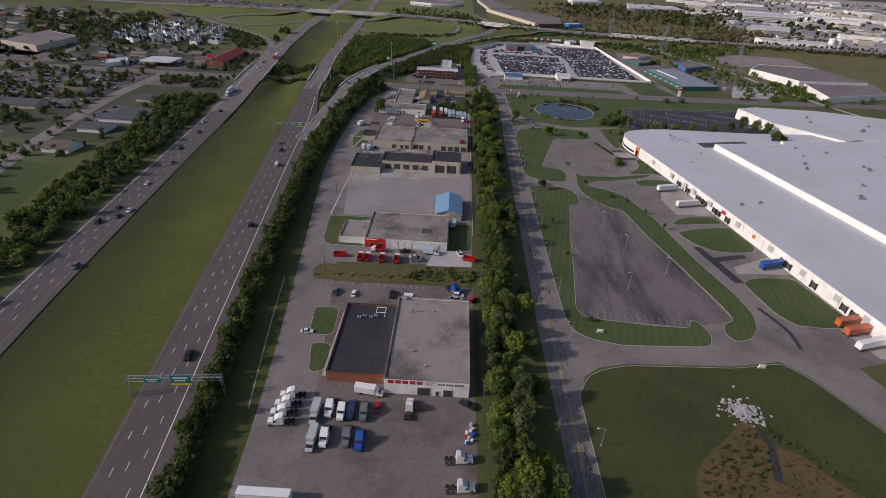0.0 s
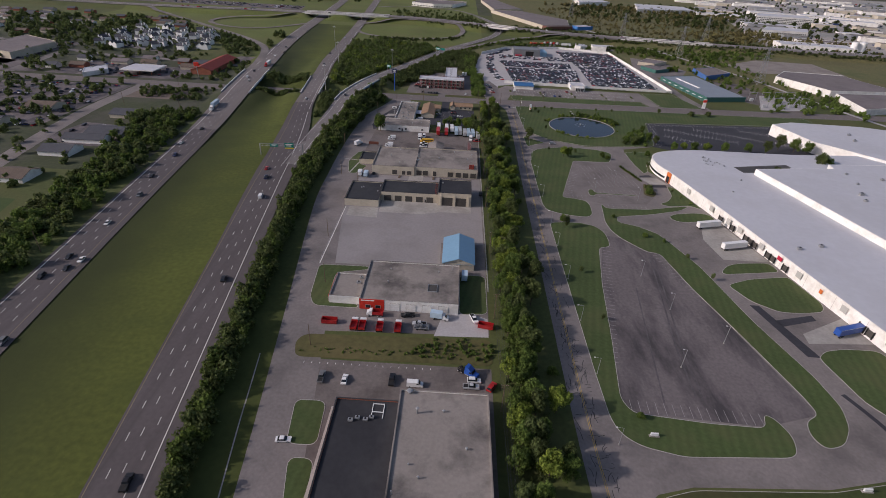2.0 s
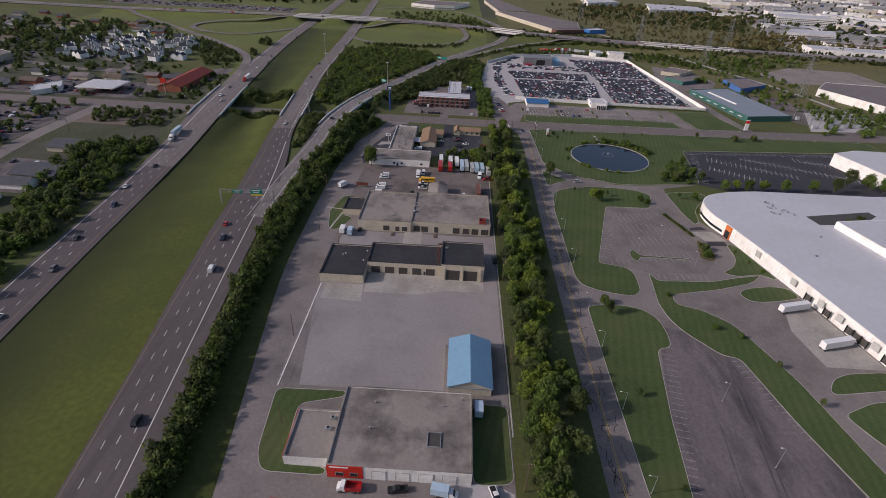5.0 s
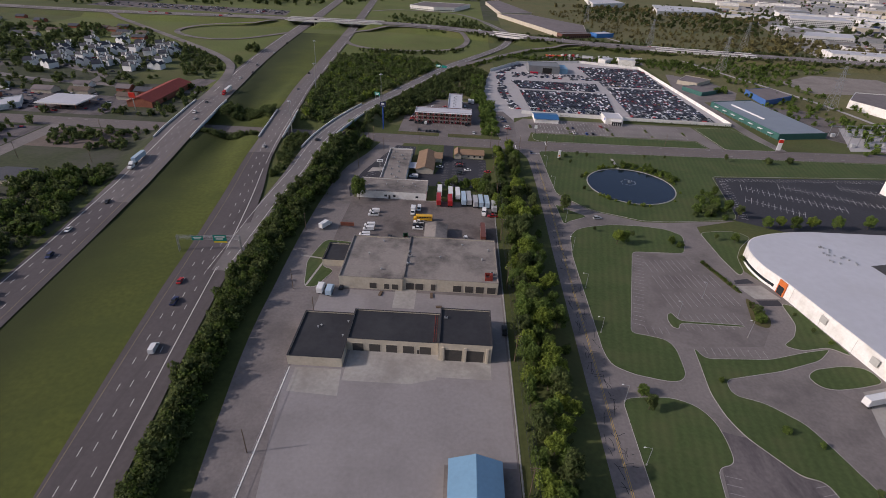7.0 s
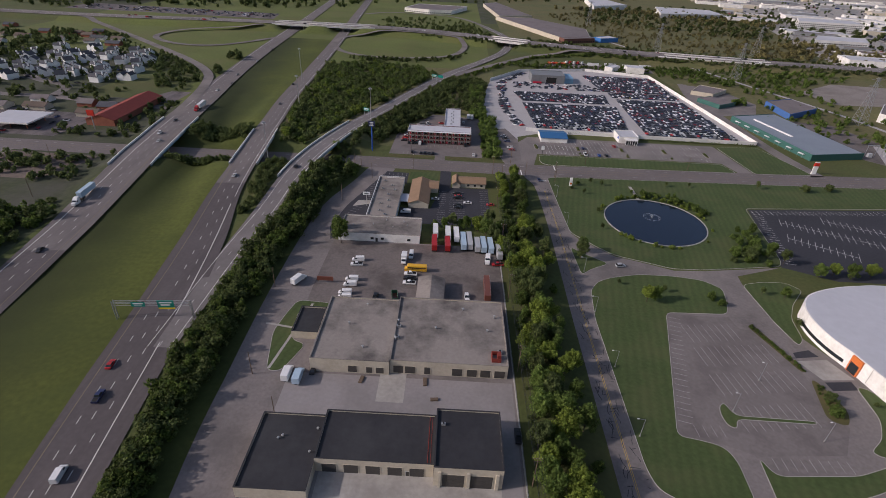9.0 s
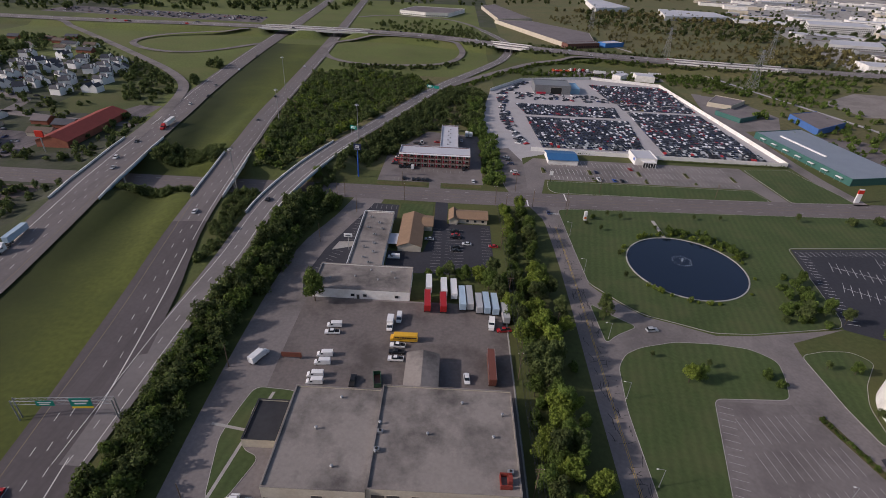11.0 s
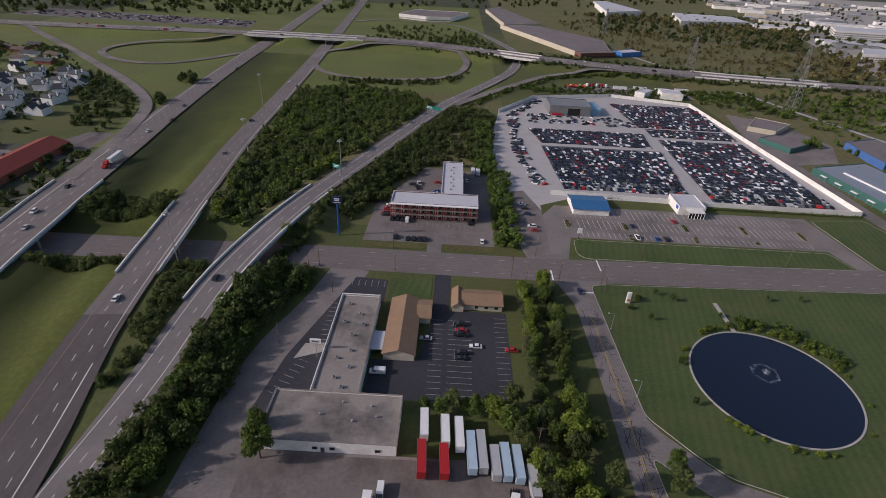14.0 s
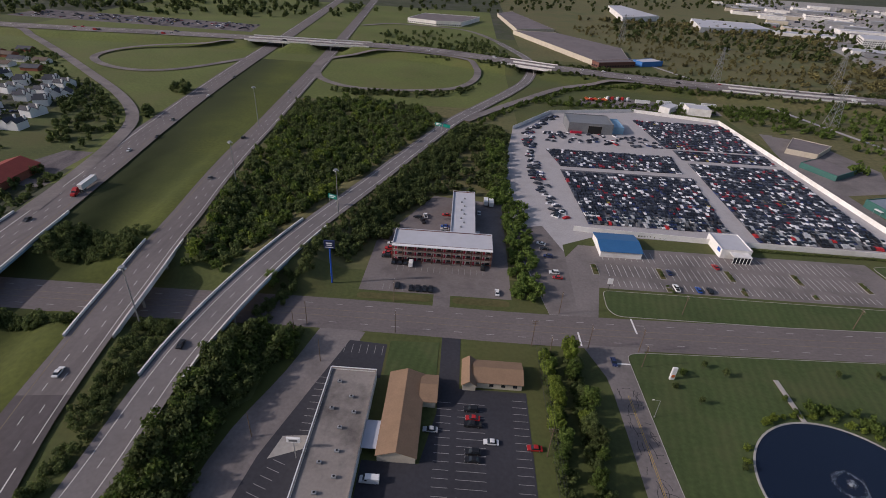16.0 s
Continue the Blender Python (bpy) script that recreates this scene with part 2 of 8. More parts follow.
def box(bm, x0, x1, y0, y1, z0, z1, bevel=0.0):
    vs = [bm.verts.new(p) for p in ((x0, y0, z0), (x1, y0, z0), (x1, y1, z0), (x0, y1, z0), (x0, y0, z1), (x1, y0, z1), (x1, y1, z1), (x0, y1, z1))]
    fs = [bm.faces.new([vs[i] for i in f]) for f in ((3, 2, 1, 0), (4, 5, 6, 7), (0, 1, 5, 4), (1, 2, 6, 5), (2, 3, 7, 6), (3, 0, 4, 7))]
    if bevel:
        bmesh.ops.bevel(bm, geom=list({e for f in fs for e in f.edges}), offset=bevel, segments=1, affect="EDGES")
    return vs


def boxes(*dims, bevel=0.0):
    bm = bmesh.new()
    for d in dims:
        box(bm, *d, bevel=bevel)
    return bm


def tube(bm, p0, p1, r0, r1=None, n=8):
    """A tapered round bar from p0 to p1."""
    r1 = r0 if r1 is None else r1
    p0, p1 = Vector(p0), Vector(p1)
    d = (p1 - p0).normalized()
    u = d.orthogonal().normalized()
    v = d.cross(u)
    a = [bm.verts.new(p0 + (u * math.cos(i * math.tau / n) + v * math.sin(i * math.tau / n)) * r0) for i in range(n)]
    b = [bm.verts.new(p1 + (u * math.cos(i * math.tau / n) + v * math.sin(i * math.tau / n)) * r1) for i in range(n)]
    for i in range(n):
        bm.faces.new((a[i], a[(i + 1) % n], b[(i + 1) % n], b[i]))
    bm.faces.new(a[::-1]); bm.faces.new(b)


def prism(bm, pts, z0, z1):
    """An upright solid over an outline."""
    a = [bm.verts.new((x, y, z0)) for x, y in pts]
    b = [bm.verts.new((x, y, z1)) for x, y in pts]
    n = len(pts)
    for i in range(n):
        bm.faces.new((a[i], a[(i + 1) % n], b[(i + 1) % n], b[i]))
    bm.faces.new(b); bm.faces.new(a[::-1])


def spline(pts, step=6.0):
    """A smooth line through points of any dimension."""
    p = [np.array(q, float) for q in pts]
    p = [2 * p[0] - p[1], *p, 2 * p[-1] - p[-2]]
    out = []
    for i in range(1, len(p) - 2):
        n = max(2, int(np.linalg.norm((p[i + 1] - p[i])[:2]) / step))
        for k in range(n):
            t = k / n
            out.append(0.5 * (2 * p[i] + (p[i + 1] - p[i - 1]) * t + (2 * p[i - 1] - 5 * p[i] + 4 * p[i + 1] - p[i + 2]) * t * t
                              + (3 * p[i] - p[i - 1] - 3 * p[i + 1] + p[i + 2]) * t ** 3))
    out.append(p[-2])
    return np.array(out)


def sides(line):
    d = np.gradient(line[:, :2], axis=0)
    d /= np.linalg.norm(d, axis=1)[:, None]
    return np.stack([d[:, 1], -d[:, 0]], 1)          # unit vectors to the right


def strip(line, off0, off1, dz=0.0):
    """Vertices and faces of a band along a line of (x, y, z), between two offsets to its right."""
    n = sides(line)
    o0, o1 = np.broadcast_to(off0, len(line)), np.broadcast_to(off1, len(line))
    a = np.column_stack([line[:, :2] + n * o0[:, None], line[:, 2] + dz])
    b = np.column_stack([line[:, :2] + n * o1[:, None], line[:, 2] + dz])
    k = len(line)
    vs = np.empty((2 * k, 3)); vs[0::2], vs[1::2] = a, b
    return vs.tolist(), [(2 * i, 2 * i + 1, 2 * i + 3, 2 * i + 2) for i in range(k - 1)]


def band(name, line, off0, off1, material, dz=0.0, parent=None):
    return quick(name, *strip(line, off0, off1, dz), material, parent)


def along(line):
    return np.concatenate([[0], np.cumsum(np.linalg.norm(np.diff(line[:, :2], axis=0), axis=1))])


def dashes(name, line, off, material, parent, length=3.05, gap=9.15, width=0.26, dz=0.06, s0=0.0, s1=1e9):
    """Painted lane dashes, all in one mesh."""
    s, n = along(line), sides(line)
    vs, fs, q = [], [], s0
    while q + length < min(s[-1], s1):
        ends = []
        for w in (q, q + length):
            c = np.array([np.interp(w, s, line[:, i]) for i in range(3)])
            m = np.array([np.interp(w, s, n[:, i]) for i in range(2)])
            ends.append((c, m))
        i = len(vs)
        for c, m in ends:
            for o in (off - width / 2, off + width / 2):
                vs.append((c[0] + m[0] * o, c[1] + m[1] * o, c[2] + dz))
        fs.append((i, i + 1, i + 3, i + 2))
        q += length + gap
    return quick(name, vs, fs, material, parent)


def sheet(name, pts, z, material, parent=None):
    """A flat paved or planted area."""
    bm = bmesh.new()
    f = bm.faces.new([bm.verts.new((x, y, z)) for x, y in pts])
    if f.normal.z < 0 or (f.normal_update() or f.normal.z < 0):
        f.normal_flip()
    bmesh.ops.triangulate(bm, faces=bm.faces[:])
    return part(name, bm, material, parent)


def smooth_loop(pts, step=2.0):
    """A rounded closed outline through points."""
    p = [np.array(q, float) for q in pts]
    n, out = len(p), []
    for i in range(n):
        a, b, c, d = p[i - 1], p[i], p[(i + 1) % n], p[(i + 2) % n]
        k = max(2, int(np.linalg.norm(c - b) / step))
        for j in range(k):
            t = j / k
            out.append(tuple(0.5 * (2 * b + (c - a) * t + (2 * a - 5 * b + 4 * c - d) * t * t + (3 * b - a - 3 * c + d) * t ** 3)))
    return out


def kerb(name, pts, parent=None, closed=False, h=0.15, w=0.18, z=0.0):
    """A raised concrete kerb along a line of points."""
    pts = list(pts) + ([pts[0]] if closed else [])
    line = np.array([(x, y, z) for x, y in pts])
    n = sides(line)
    vs, fs = [], []
    for (x, y, zz), m in zip(line, n):
        for o, k in ((-w / 2, z), (-w / 2, z + h), (w / 2, z + h), (w / 2, z)):
            vs.append((x + m[0] * o, y + m[1] * o, k))
    for i in range(len(pts) - 1):
        for j in range(3):
            fs.append((4 * i + j, 4 * i + 4 + j, 4 * i + 5 + j, 4 * i + 1 + j))
    return quick(name, vs, fs, KERB, parent)


# ---- lines of the roads: x, y, z ----
def rise(y):
    return float(np.interp(y, [0, 380, 440, 528, 575, 660, 760, 2500], [0.25, 0.3, 1.6, 6.6, 6.6, 3.5, 0.6, 0.4]))


def road(pts, step=8.0):
    l = spline(pts, step)
    return np.column_stack([l, [rise(y) for y in l[:, 1]]])


NORTH = road([(-70, 0), (-81, 80), (-92, 160), (-111, 303), (-123, 400), (-136, 482), (-142, 540), (-149.5, 602), (-163, 715), (-181, 985), (-205, 1300), (-245, 1800)])
SOUTH = road([(-148, 40), (-160.5, 126), (-167.5, 179), (-182, 303), (-192, 400), (-201.5, 498), (-210.5, 570), (-226, 665), (-243, 772), (-258, 936), (-275, 1200), (-320, 1800)])
RAMP = spline([(-113, 360, 0.27), (-112, 420, 1.1), (-108, 465, 3.4), (-105, 520, 6.4), (-92, 585, 6.6), (-66, 668, 5.0), (-26, 795, 2.0), (1, 855, 1.2), (29, 914, 0.7), (51, 969, 0.4), (64, 1035, 0.4), (64, 1100, 0.4), (32, 1214, 0.4)], 8)
CROSS = spline([(-1100, 1100, 4), (-620, 1074, 6), (-393, 1080, 7.6), (-230, 1081, 8.2), (-70, 1079, 7.6), (98, 1013, 7.4), (271, 969, 7.4), (420, 950, 7.4), (700, 935, 6), (1100, 930, 4)], 10)
STREET = spline([(-600, 546, 0), (-203, 544, 0), (-70, 546, 0), (30, 545.5, 0), (160, 550, 0), (320, 558, 0), (700, 585, 0)], 10)
BOULEVARD = spline([(36, 0, 0), (42.5, 86, 0), (43, 126, 0), (42.5, 166, 0), (43.5, 280, 0), (44.5, 380, 0), (46, 470, 0), (45, 538, 0)], 8)
FRONTAGE = spline([(-40, 0, 0), (-46, 80, 0), (-51, 132, 0), (-61, 208, 0), (-74, 305, 0), (-76.5, 354, 0), (-77.5, 395, 0), (-77, 437, 0), (-75.5, 465, 0), (-72.2, 486, 0), (-64, 510, 0), (-57, 538, 0)], 8)


# ---- ground ----
def nearest(line, x, y, y0, y1):
    """Distance to a road's line, and its height there."""
    d, h = np.full_like(x, 1e9), np.zeros_like(x)
    dense = np.column_stack([np.interp(np.arange(0, along(line)[-1], 2.5), along(line), line[:, i]) for i in range(3)])
    for a, b, c in dense[(dense[:, 1] > y0) & (dense[:, 1] < y1)]:
        e = np.hypot(x - a, y - b)
        h = np.where(e < d, c, h)
        d = np.minimum(d, e)
    return d, h


def land(x, y):
    """Height of the ground: banks that carry the raised roads, cut away along the roads beneath them."""
    z = np.zeros_like(x)
    if np.all(x > -40) and np.all(y < 700):
        return z
    lines = [(half, *nearest(line, x, y, 330, 1500)) for line, half in ((NORTH, 10.5), (SOUTH, 10.5), (RAMP, 7), (CROSS, 17))]
    for half, d, h in lines:
        z = np.maximum(z, h - 0.3 - np.maximum(0, d - half - 4) / 2.4)
    for half, d, h in lines:
        z = np.where((d < half + 5) & (h > 0.9), np.minimum(z, h - 0.7), z)
        z = np.where((d < half + 5) & (h <= 0.9), np.minimum(z, 0.0), z)
    z = np.where(y < 800, np.minimum(z, np.maximum(0, np.abs(y - 545.5) - 15) / 1.5), z)
    for half, d, h in lines[:3]:
        z = np.where((y > 900), np.minimum(z, np.maximum(0, d - half - 4) / 1.6), z)
    return z


gx = np.concatenate([[-6000, -2500, -1200], np.arange(-720, 721, 6.0), [1200, 2500, 6000]])
gy = np.concatenate([[-3000, -800, -100], np.arange(20, 1251, 6.0), [1600, 2400, 3500, 9000]])
X, Y = np.meshgrid(gx, gy)
Z = land(X, Y)
nx = len(gx)
ground = quick("ground", np.column_stack([X.ravel(), Y.ravel(), Z.ravel()]).tolist(),
               [(j * nx + i, j * nx + i + 1, (j + 1) * nx + i + 1, (j + 1) * nx + i) for j in range(len(gy) - 1) for i in range(nx - 1)], GRASS)
tagged(ground, "flat grassy ground with scrubby patches between roads and lots", "ground", kind="structure")
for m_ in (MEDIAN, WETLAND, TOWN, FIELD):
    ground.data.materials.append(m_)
for p_ in ground.data.polygons:
    p_.use_smooth = True
    cx, cy, _ = p_.center
    n_, s_ = np.interp(cy, NORTH[:, 1], NORTH[:, 0]), np.interp(cy, SOUTH[:, 1], SOUTH[:, 0])
    w_ = float(np.interp(cy, [600, 650, 710, 762, 815, 884, 972, 1056, 1084], [-224, -234, -248, -268, -309, -381, -477, -580, -640]))
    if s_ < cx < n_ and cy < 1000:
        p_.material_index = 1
    elif (w_ - 12 < cx < n_ and 640 < cy < 1085) or (-620 < cx < 30 and 845 < cy < 1600):
        p_.material_index = 4
    elif 60 < cx < 1300 and cy > 1100 or (n_ < cx < 30 and 575 < cy < 850) or (228 < cx and 640 < cy <= 1100):
        p_.material_index = 2
    elif cx < s_ - 14 and 330 < cy < 930 and not (cx > -335 and cy > 660) or cy > 1250:
        p_.material_index = 3


# ---- roads ----
def struct(ob, label, category):
    return tagged(ob, label, category, kind="structure")


ny = NORTH[:, 1]
north_road = struct(band("road_northbound", NORTH, -np.interp(ny, [0, 250, 300, 350, 410, 460, 510, 2000], [10.6, 10.9, 12.2, 13.2, 12.4, 10.2, 7.9, 9]), np.interp(ny, [0, 310, 360, 440, 480, 2000], [9.6, 9.6, 10.5, 9.5, 7.4, 8.5]), FREEWAY, 0.03), "four-lane grey-brown freeway carriageway with worn lane dashes", "road")
south_road = struct(band("road_southbound", SOUTH, -np.interp(SOUTH[:, 1], [0, 400, 500, 620, 720, 850, 2000], [9.7, 10, 13.5, 14, 12, 10, 10]), 9.5, FREEWAY, 0.03), "grey freeway carriageway carrying oncoming traffic", "road")
ramp_road = struct(band("road_exit_ramp", RAMP, -np.interp(RAMP[:, 1], [360, 470, 520, 2000], [2, 6.5, 6.4, 5.6]), np.interp(RAMP[:, 1], [360, 400, 470, 2000], [5.5, 6.5, 6.6, 5.6]), RAMP_MAT, 0.06), "pale concrete exit ramp curving off the freeway", "road")
cross_road = struct(band("road_cross_freeway", CROSS, -16, 16, ASPHALT, 0.03), "raised crossing freeway on a long bank", "road")
street = struct(band("road_street", STREET, -9.5, 9.5, STREET_MAT, 0.06), "wide grey asphalt street with a centre turning lane", "road")
boulevard = struct(band("road_boulevard", BOULEVARD, -np.interp(BOULEVARD[:, 1], [0, 520, 538], [4.6, 5, 11]), np.interp(BOULEVARD[:, 1], [0, 430, 480, 522, 538], [4.6, 4.8, 7, 7.6, 13]), ASPHALT, 0.07), "cracked two-lane asphalt road with yellow centre line", "road")
frontage = struct(band("road_frontage", FRONTAGE, -8.0, 9.0, ASPHALT, 0.05), "plain grey frontage road beside the truck lots", "road")

for r_, y_ in ((north_road, 488), (south_road, 420)):
    r_.data.materials.append(FREEWAY_PALE)
    for p_ in r_.data.polygons:
        p_.material_index = int(p_.center[1] > y_)

# further ramps and loops of the interchange
JOIN = spline([(-14, 806, 1.5), (10, 845, 0.8), (44, 892, 0.6), (92, 950, 1.0), (150, 972, 3), (216, 962, 5.5), (290, 948, 7)], 8)
LOOP_E = spline([(-176, 930, 0.5), (-183, 985, 0.5), (-172, 1030, 1), (-107, 1062, 4), (-20, 1040, 3), (-2, 985, 1), (-28, 915, 0.5), (-110, 892, 0.4), (-163, 921, 0.4), (-186, 990, 0.4)], 6)
LOOP_W = spline([(-262, 1000, 0.5), (-318, 917, 0.4), (-374, 912, 0.4), (-421, 955, 0.6), (-403, 1013, 2), (-309, 1058, 5)], 6)
SLIP_W = spline([(-640, 1084, 5), (-580, 1056, 3), (-477, 972, 0.6), (-381, 884, 0.5), (-309, 815, 0.5), (-268, 762, 0.8), (-248, 710, 2.0), (-234, 650, 3.6), (-224, 600, 5.6)], 6)
FAR_R = spline([(32, 1214, 0.4), (0, 1290, 0.4), (-43, 1330, 0.4), (-141, 1342, 0.4), (-192, 1300, 0.4)], 8)
for nm, ln, w, lb in (("road_join_ramp", JOIN, 4.2, "narrow ramp running beside the salvage yard to the crossing freeway"), ("road_loop_ramp", LOOP_E, 4.0, "round loop ramp of the interchange"),
                      ("road_loop_ramp_west", LOOP_W, 4.0, "round loop ramp on the far bank"), ("road_slip_ramp", SLIP_W, 4.6, "curving entry ramp to the freeway"), ("road_far_ramp", FAR_R, 4.5, "distant ramp of the interchange")):
    n_ = sides(ln)
    ln[:, 2] = np.max([ln[:, 2]] + [land(ln[:, 0] + n_[:, 0] * o, ln[:, 1] + n_[:, 1] * o) for o in (-w - 2, -w, 0, w, w + 2)], axis=0)
    struct(band(nm, ln, -w, w, ASPHALT, 0.25), lb, "road")

# lane paint
DULL_YELLOW = mat("worn_yellow_paint", (0.24, 0.19, 0.12), 0.85, 0.35, 0.2, 1)
for o, q_ in ((-6.2, 0.0), (-2.6, 1.6), (0.8, 5.4)):
    dashes("lane_dashes", NORTH, o, WORN_WHITE, north_road, s0=q_, s1=390)
for o, q_ in ((-2.0, 400), (1.7, 404)):
    dashes("lane_dashes", NORTH, o, WORN_WHITE, north_road, s0=q_)
i0, i1 = int(np.searchsorted(ny, 375)), int(np.searchsorted(ny, 470))
band("edge_line", NORTH[: i0 + 1], 4.3, 4.55, WHITE_PAINT, 0.06, north_road)
band("edge_line", NORTH[i0:i1], np.linspace(4.3, 4.9, i1 - i0), np.linspace(4.6, 5.2, i1 - i0), WHITE_PAINT, 0.06, north_road)
band("edge_line", NORTH[i1:], 5.4, 5.6, WHITE_PAINT, 0.06, north_road)
band("edge_line", NORTH, -np.interp(ny, [0, 380, 480, 2000], [9.9, 10.2, 5.9, 7]), -np.interp(ny, [0, 380, 480, 2000], [9.7, 10.0, 5.7, 6.8]), DULL_YELLOW, 0.06, north_road)
for o, q_ in ((-4.6, 0.0), (-1.0, 3.1), (2.6, 7.4)):
    dashes("lane_dashes", SOUTH, o, WORN_WHITE, south_road, s0=q_)
band("edge_line", SOUTH, -8.3, -8.0, WHITE_PAINT, 0.06, south_road)
band("edge_line", SOUTH, 6.2, 6.4, DULL_YELLOW, 0.06, south_road)
dashes("lane_dashes", RAMP, 0, WORN_WHITE, ramp_road, dz=0.1)
band("edge_line", RAMP, -4.0, -3.8, WHITE_PAINT, 0.1, ramp_road); band("edge_line", RAMP, 3.8, 4.0, WHITE_PAINT, 0.1, ramp_road)
for o in (-9, -5.3, 5.3, 9):
    dashes("lane_dashes", CROSS, o, WHITE_PAINT, cross_road, dz=0.08)
band("median_barrier", CROSS, -0.4, 0.4, KERB, 0.8, cross_road)
for o in (-5.6, 5.6):
    dashes("lane_dashes", STREET, o, MID_PAINT, street, dz=0.09)
for o in (-1.9, 1.9):
    band("centre_line", STREET, o - 0.08, o + 0.08, DULL_YELLOW, 0.09, street)
for o in (-0.25, 0.25):
    band("centre_line", BOULEVARD[BOULEVARD[:, 1] < 515], o - 0.07, o + 0.07, YELLOW_PAINT, 0.1, boulevard)
CRACK = mat("tar_crack_seal", (0.03, 0.03, 0.032), 0.6, 0.2)
rr = random.Random(3)
vs, fs = [], []
for k in range(420):                     # tarred cracks
    c = rr.uniform(60, 520)
    x0 = float(np.interp(c, BOULEVARD[:, 1], BOULEVARD[:, 0]))
    a, l = (rr.uniform(-0.25, 0.25), rr.uniform(2, 6)) if rr.random() < 0.6 else (rr.uniform(1.2, 1.9), rr.uniform(1.5, 4))
    px, py = x0 + rr.uniform(-3.8, 3.8), c
    for j in range(4):
        qx, qy = px + math.sin(a) * l / 4, py + math.cos(a) * l / 4
        if abs(qx - x0) < 4.4:
            nx_, ny_ = math.cos(a) * 0.09, -math.sin(a) * 0.09
            i = len(vs); vs += [(px - nx_, py - ny_, 0.085), (px + nx_, py + ny_, 0.085), (qx + nx_, qy + ny_, 0.085), (qx - nx_, qy - ny_, 0.085)]
            fs.append((i, i + 1, i + 2, i + 3))
        px, py, a = qx, qy, a + rr.uniform(-0.4, 0.4)
quick("crack_seal", vs, fs, CRACK, boulevard)

# bridges over the street and under the crossing freeway
PARAPET = mat("bridge_parapet_concrete", (0.76, 0.745, 0.715), 0.9, 0.12, 0.1, 1, stain=(0.45, 0.43, 0.41), stain_amt=0.5)
BLUE_BEAM = mat("pale_blue_bridge_beam", (0.20, 0.32, 0.42), 0.5, 0.15, 0.2, 1)


def bridge(name, label, line, y0, y1, o0, o1, beam, axis=1, depth=1.3):
    b = thing(name, label, "bridge", kind="structure")
    l = line[(line[:, axis] > y0) & (line[:, axis] < y1)]
    for o in (o0, o1):
        s = 1 if o > 0 else -1
        n = sides(l)
        for nm, w0, w1, z0, z1, m in (("parapet", 0, 0.55, -0.1, 1.0, PARAPET), ("beam", 0, 0.3, -depth, -0.12, beam)):
            vs, fs = [], []
            for (x, y, z), q in zip(l, n):
                for w, h in ((w0, z0), (w0, z1), (w1, z1), (w1, z0)):
                    vs.append((x + q[0] * (o + s * w), y + q[1] * (o + s * w), z + h))
            for i in range(len(l) - 1):
                fs += [(4 * i + j, 4 * i + 4 + j, 4 * i + 4 + (j + 1) % 4, 4 * i + (j + 1) % 4) for j in range(4)]
            quick(nm, vs, fs, m, b)
    quick("deck", *strip(l, o0, o1, -depth * 0.6), CONCRETE, b)
    mid = l[(l[:, axis] > y0 + (y1 - y0) * 0.28) & (l[:, axis] < y0 + (y1 - y0) * 0.72)]
    for (x, y, z), q in (zip(mid[[0, -1]], sides(mid)[[0, -1]]) if len(mid) > 1 else ()):
        for k in np.linspace(o0 + 1.2, o1 - 1.2, 4):
            bm = bmesh.new(); tube(bm, (x + q[0] * k, y + q[1] * k, -0.3), (x + q[0] * k, y + q[1] * k, z - depth), 0.5, 0.5, 10)
            part("pier", bm, CONCRETE, b)
    return b


bridge("bridge", "concrete freeway bridge over the street", NORTH, 512, 584, -8.0, 7.8, PARAPET)
bridge("bridge", "wide concrete freeway bridge over the street", SOUTH, 505, 600, -14.0, 9.9, BLUE_BEAM)
bridge("bridge", "curved ramp bridge with pale blue steel beams", RAMP, 500, 612, -6.9, 6.9, BLUE_BEAM)
bridge("overpass", "long pale overpass carrying the crossing freeway", CROSS, -300, -140, -16.4, 16.4, PARAPET, 0, 1.8)
bridge("overpass", "short pale overpass above the ramp", CROSS, 25, 95, -16.4, 16.4, PARAPET, 0, 1.8)
bridge("overpass", "pale viaduct section with white piers", CROSS, 255, 420, -16.4, 16.4, PARAPET, 0, 1.8)
for ob in [o for o in bpy.data.objects if o.name.startswith("overpass")]:
    for o in (-1.6, 1.6):
        l = CROSS[(CROSS[:, 0] > min(v[0] for v in ob.children[0].bound_box)) & (CROSS[:, 0] < max(v[0] for v in ob.children[0].bound_box))]
        n = sides(l); vs, fs = [], []
        for (x, y, z), q in zip(l, n):
            for w, h in ((-0.3, 0), (-0.3, 1.0), (0.3, 1.0), (0.3, 0)):
                vs.append((x + q[0] * (o + w), y + q[1] * (o + w), z + h))
        for i in range(len(l) - 1):
            fs += [(4 * i + j, 4 * i + 4 + j, 4 * i + 4 + (j + 1) % 4, 4 * i + (j + 1) % 4) for j in range(4)]
        quick("median_parapet", vs, fs, PARAPET, ob)

# lots
lot_south = struct(sheet("pavement_truck_lot", [(-46, 20), (12.3, 20), (12.3, 183), (-55, 183), (-54, 165), (-47, 130)], 0.03, YARD_BROWN), "grey asphalt truck yard", "pavement")
lot_mid = struct(sheet("pavement_middle_lot", [(-59, 198), (12.3, 201), (12.6, 276), (13, 442), (-70, 442), (-80, 400), (-82, 370), (-78, 305), (-64, 208)], 0.03, ASPHALT), "large pale asphalt yard behind the shops", "pavement")
PALE_LOT = mat("pale_mauve_asphalt", (0.275, 0.254, 0.250), 0.9, 0.14, 0.03, 0.8, stain=(0.18, 0.165, 0.16), stain_amt=0.5, stain_scale=0.04)
